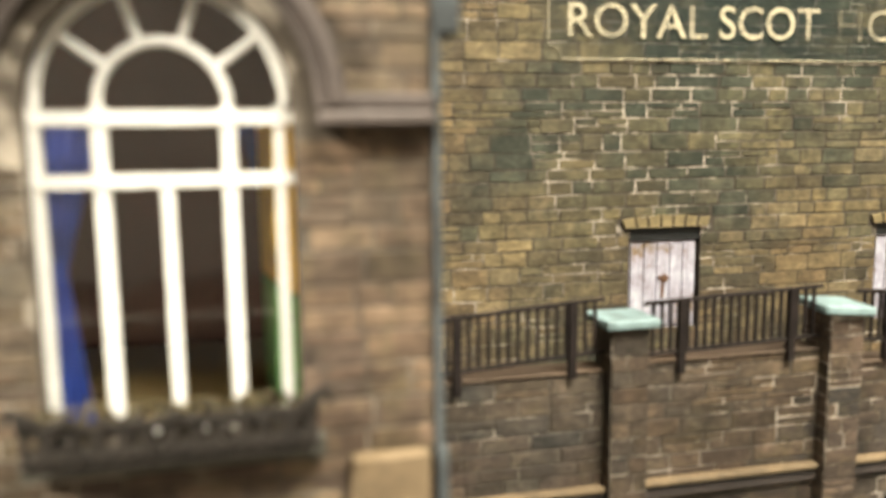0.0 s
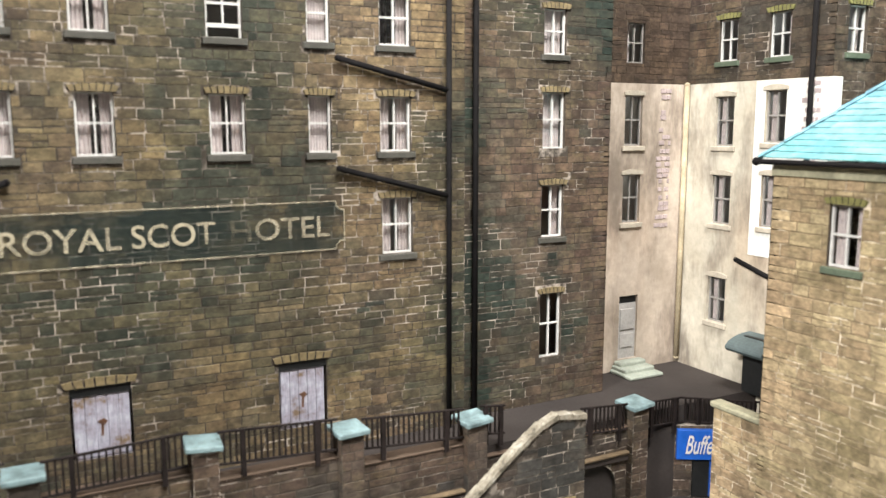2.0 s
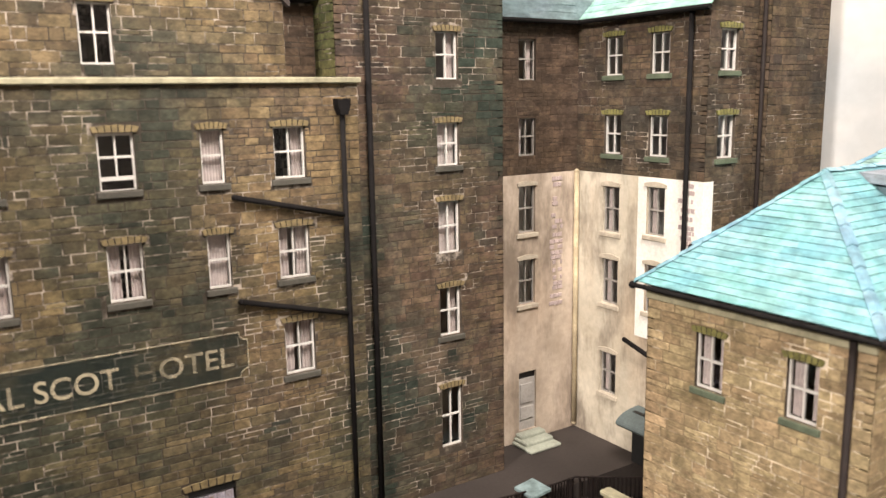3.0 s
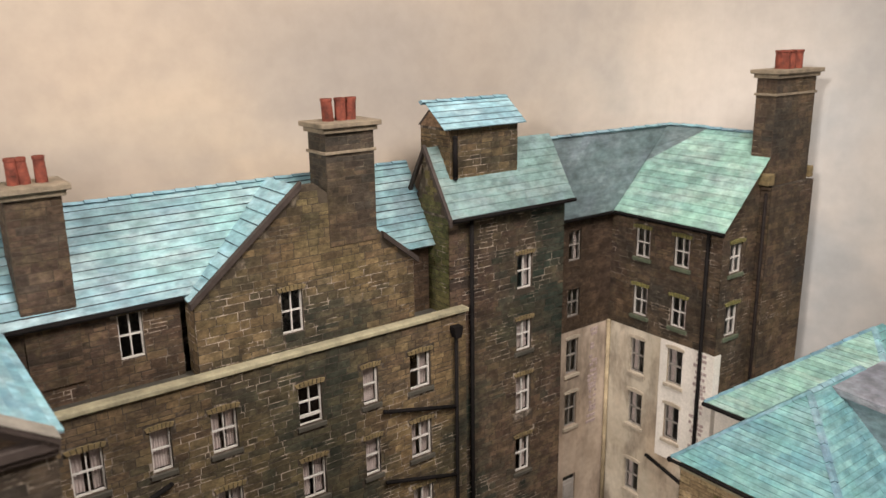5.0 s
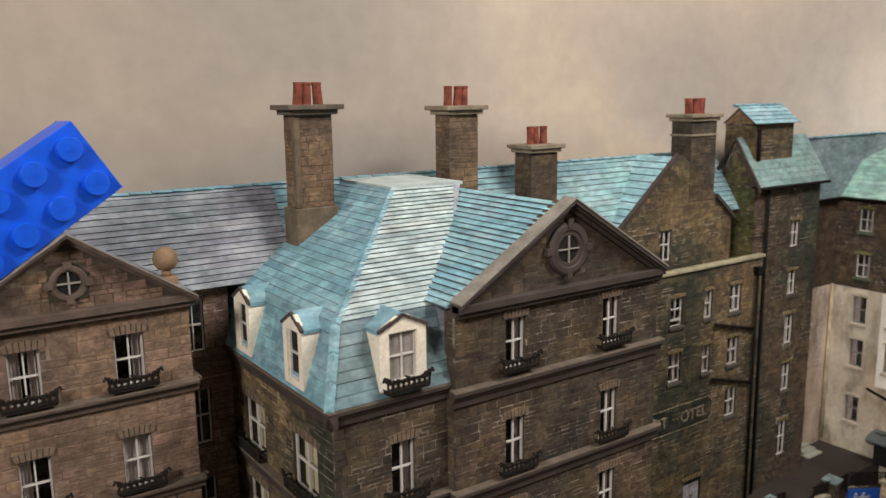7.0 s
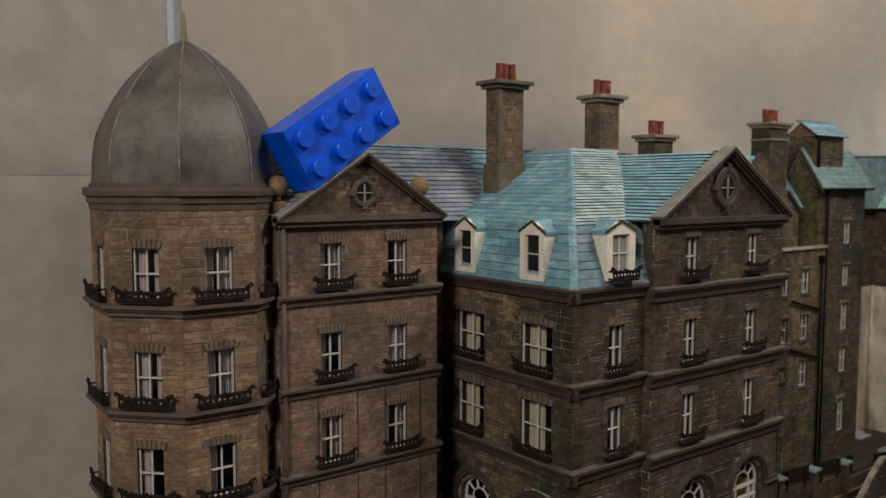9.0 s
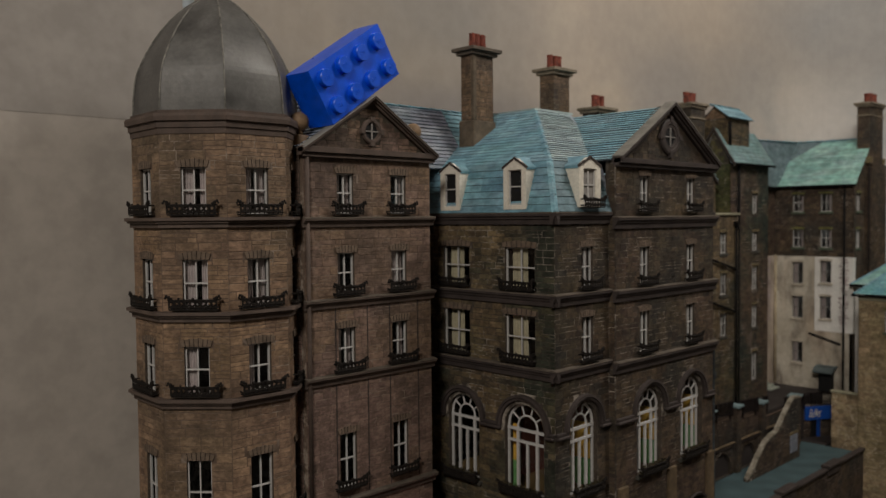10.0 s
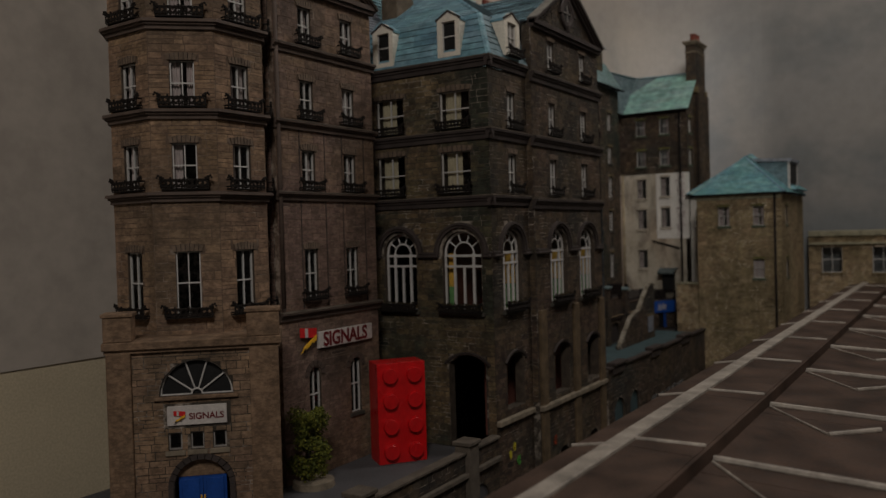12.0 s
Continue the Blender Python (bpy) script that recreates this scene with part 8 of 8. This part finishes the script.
for _ in range(5200):
    c, r = lumps[rng.randrange(len(lumps))]
    d = Vector((rng.gauss(0, 1), rng.gauss(0, 1), rng.gauss(0, 1))).normalized()
    p = Vector((-0.1335, 0.0815, 0.0515)) + c + d * r * rng.uniform(0.6, 1.1)
    u = Vector((rng.gauss(0, 1), rng.gauss(0, 1), rng.gauss(0, 1))).normalized() * rng.uniform(0.0003, 0.0006)
    w = u.cross(d).normalized() * rng.uniform(0.0002, 0.0004)
    i = len(verts)
    verts += [p - u, p + w, p + u, p - w]
    faces.append((i, i + 1, i + 2, i + 3))
hang("crown", mesh_of("crown", verts, faces, M["leaf"]), bush, None, "yellowish green foliage clumps")

# ---- station canopy roof in front ----
canopy = thing("station_canopy", (-0.02, -0.05, 0.0), "brown station canopy roof with pale glazing bars", "canopy")
CZ, CYR = 0.0842, -0.0288


def canopy_sheet(y0, z0, y1, z1, x0, x1, name="roof_sheet"):
    bm = bmesh.new()
    v = [bm.verts.new(p) for p in ((x0, y0, z0), (x1, y0, z0), (x1, y1, z1), (x0, y1, z1), (x0, y0, z0 - 0.0008), (x1, y0, z0 - 0.0008), (x1, y1, z1 - 0.0008), (x0, y1, z1 - 0.0008))]
    for f in ((0, 1, 2, 3), (7, 6, 5, 4), (0, 4, 5, 1), (1, 5, 6, 2), (2, 6, 7, 3), (3, 7, 4, 0)):
        bm.faces.new([v[i] for i in f])
    part(name, bm, M["canopy"], canopy)


X0, X1 = -0.2500, 0.2300
LOWZ = CZ - 0.0030
for k in range(11):
    a, b = max(X0, -0.2265 + 0.0477 * (k - 1) + 0.0001), min(X1, -0.2265 + 0.0477 * k - 0.0001)
    if b - a > 0.001:
        canopy_sheet(CYR + 0.0077, CZ - 0.0010, CYR, CZ, a, b)
        canopy_sheet(CYR, CZ, CYR - 0.0130, CZ - 0.0006, a, b)
        canopy_sheet(CYR - 0.0138, LOWZ, CYR - 0.0700, LOWZ - 0.0030, a, b)
bm = bmesh.new()
box(bm, X0, X1, CYR - 0.0017, CYR + 0.0017, CZ - 0.0006, CZ + 0.0006, 0.0002)
part("ridge_bar", bm, M["canopy_bar"], canopy)
bm = bmesh.new()
box(bm, X0, X1, CYR - 0.0138, CYR - 0.0131, LOWZ - 0.0006, CZ - 0.0006)
part("gutter_board", bm, M["canopy"], canopy)
for k in range(10):
    x = -0.2265 + 0.0477 * k
    for p, q, r in (((x, CYR, CZ + 0.0001), (x - 0.0016, CYR + 0.0077, CZ - 0.0008), 0.00036), ((x + 0.0045, CYR - 0.0012, CZ + 0.0001), (x + 0.0070, CYR - 0.0130, CZ - 0.0005), 0.00040),
                    ((x + 0.0080, CYR - 0.0140, LOWZ + 0.0002), (x + 0.0080, CYR - 0.0700, LOWZ - 0.0026), 0.00070), ((x + 0.0065, CYR - 0.0142, LOWZ + 0.0001), (x - 0.0110, CYR - 0.0280, LOWZ - 0.0006), 0.00026),
                    ((x - 0.0110, CYR - 0.0280, LOWZ - 0.0006), (x - 0.0020, CYR - 0.0360, LOWZ - 0.0008), 0.00050)):
        bm = bmesh.new()
        rod(bm, p, q, r, 8)
        part("glazing_bar", bm, M["canopy_bar"], canopy)
for x in (-0.18, -0.06, 0.06, 0.18):
    bm = bmesh.new()
    rod(bm, (x, CYR - 0.02, 0.0), (x, CYR - 0.02, CZ - 0.006), 0.0016, 12)
    part("column", bm, M["band"], canopy)
platform = thing("platform_edge", (0.1, 0.03, 0.0), "dull yellow strip along the platform edge", "platform")
bm = bmesh.new()
box(bm, 0.0000, 0.1120, 0.0215, 0.0345, 0.0, 0.0400, 0.0003)
part("platform_slab", bm, M["street"], platform)
bm = bmesh.new()
box(bm, 0.0000, 0.1120, 0.0262, 0.0330, 0.0400, 0.0406, 0.0002)
part("yellow_strip", bm, M["yellow_line"], platform)

# ---- lower street wall under the paving ----
lower = thing("street_wall", (0.085, 0.047, 0.0), "dark stone street wall with blind arches and coping", "wall")
lw = side(0.0105, 0.0470, 1, 0)
build_wall(lower, lw, 0.1495, 0.0, 0.0615, [(0.0070 + 0.0190 * k, 0.0190 + 0.0190 * k, 0.0200, 0.0480, "a") for k in range(2)], "road")
for a, b in ((0.0044, 0.0192), (0.0537, 0.0690), (0.1025, 0.1180)):
    bm = bmesh.new()
    box(bm, a, b, -0.0018, 0.0024, 0.0626, 0.0640, 0.0002), box(bm, a + 0.0008, b - 0.0008, -0.0010, 0.0003, 0.0590, 0.0626, 0.0002)
    part("pier_cap", bm, M["band"], lower, "", lw)
bm = bmesh.new()
box(bm, 0, 0.1495, -0.0010, 0.0020, 0.0615, 0.0626, 0.0002)
part("coping", bm, M["band"], lower, "", lw)
for k, (xa, xb, za, zb) in enumerate(((0.0640, 0.0720, 0.0352, 0.0412), (0.0742, 0.0840, 0.0346, 0.0404), (0.0862, 0.0935, 0.0350, 0.0408), (0.0958, 0.1030, 0.0352, 0.0412), (0.1052, 0.1160, 0.0350, 0.0408))):
    bm = bmesh.new()
    prism(bm, [(xa - 0.0105, za), (xb - 0.0105, za + 0.0004), (xb - 0.0099, zb), (xa - 0.0099, zb - 0.0004)], -0.00026, -0.00018)
    part("graffiti", bm, M["paint_grey"], lower, "worn grey painted bar on the stone", lw)

# ---- toy bricks ----
toy_brick(Matrix(((0.8358, -0.5385, 0.1074, -0.13017), (0.1019, -0.0398, -0.9940, 0.08491), (0.5396, 0.8417, 0.0216, 0.20263), (0, 0, 0, 1))), "blue_plastic", "blue plastic two by four toy brick leaning on the pediment")
ua = radians(-37.0)
ux, uy = math.cos(ua), math.sin(ua)
toy_brick(Matrix(((0, -ux, uy, -0.1083 + ux * 0.0158), (0, -uy, -ux, 0.0765 + uy * 0.0158), (1, 0, 0, 0.0485), (0, 0, 0, 1))), "red_plastic", "red plastic two by four toy brick standing on end")

# ---- single blocks of the nearest stonework ----
SHAPES = {}


def block_shape(k):
    rng = random.Random(900 + k)
    i = 0.05
    j = [rng.uniform(-0.02, 0.02) for _ in range(8)]
    v = [(0, 0.4, 0), (1, 0.4, 0), (1, 0.4, 1), (0, 0.4, 1), (i * 0.5, -1, i + j[0]), (1 - i * 0.5, -1, i + j[1]), (1 - i * 0.5, -1, 1 - i + j[2]), (i * 0.5, -1, 1 - i + j[3])]
    return v


rng = random.Random(404)
for wall, rects, mat in SINGLES:
    for r in rects:
        k = rng.randrange(6)
        key = (k, mat.name)
        if key not in SHAPES:
            SHAPES[key] = mesh_of("stone", block_shape(k), BLOCK_FACES, mat)
        g = 0.00008
        ob = new("stone", SHAPES[key])
        ob.parent = wall
        ob.matrix_basis = Matrix.Translation((r[0] + g, 0, r[2] + g)) @ Matrix.Diagonal((r[1] - r[0] - 2 * g, 0.00008 * rng.uniform(0.5, 1.4), r[3] - r[2] - 2 * g, 1))
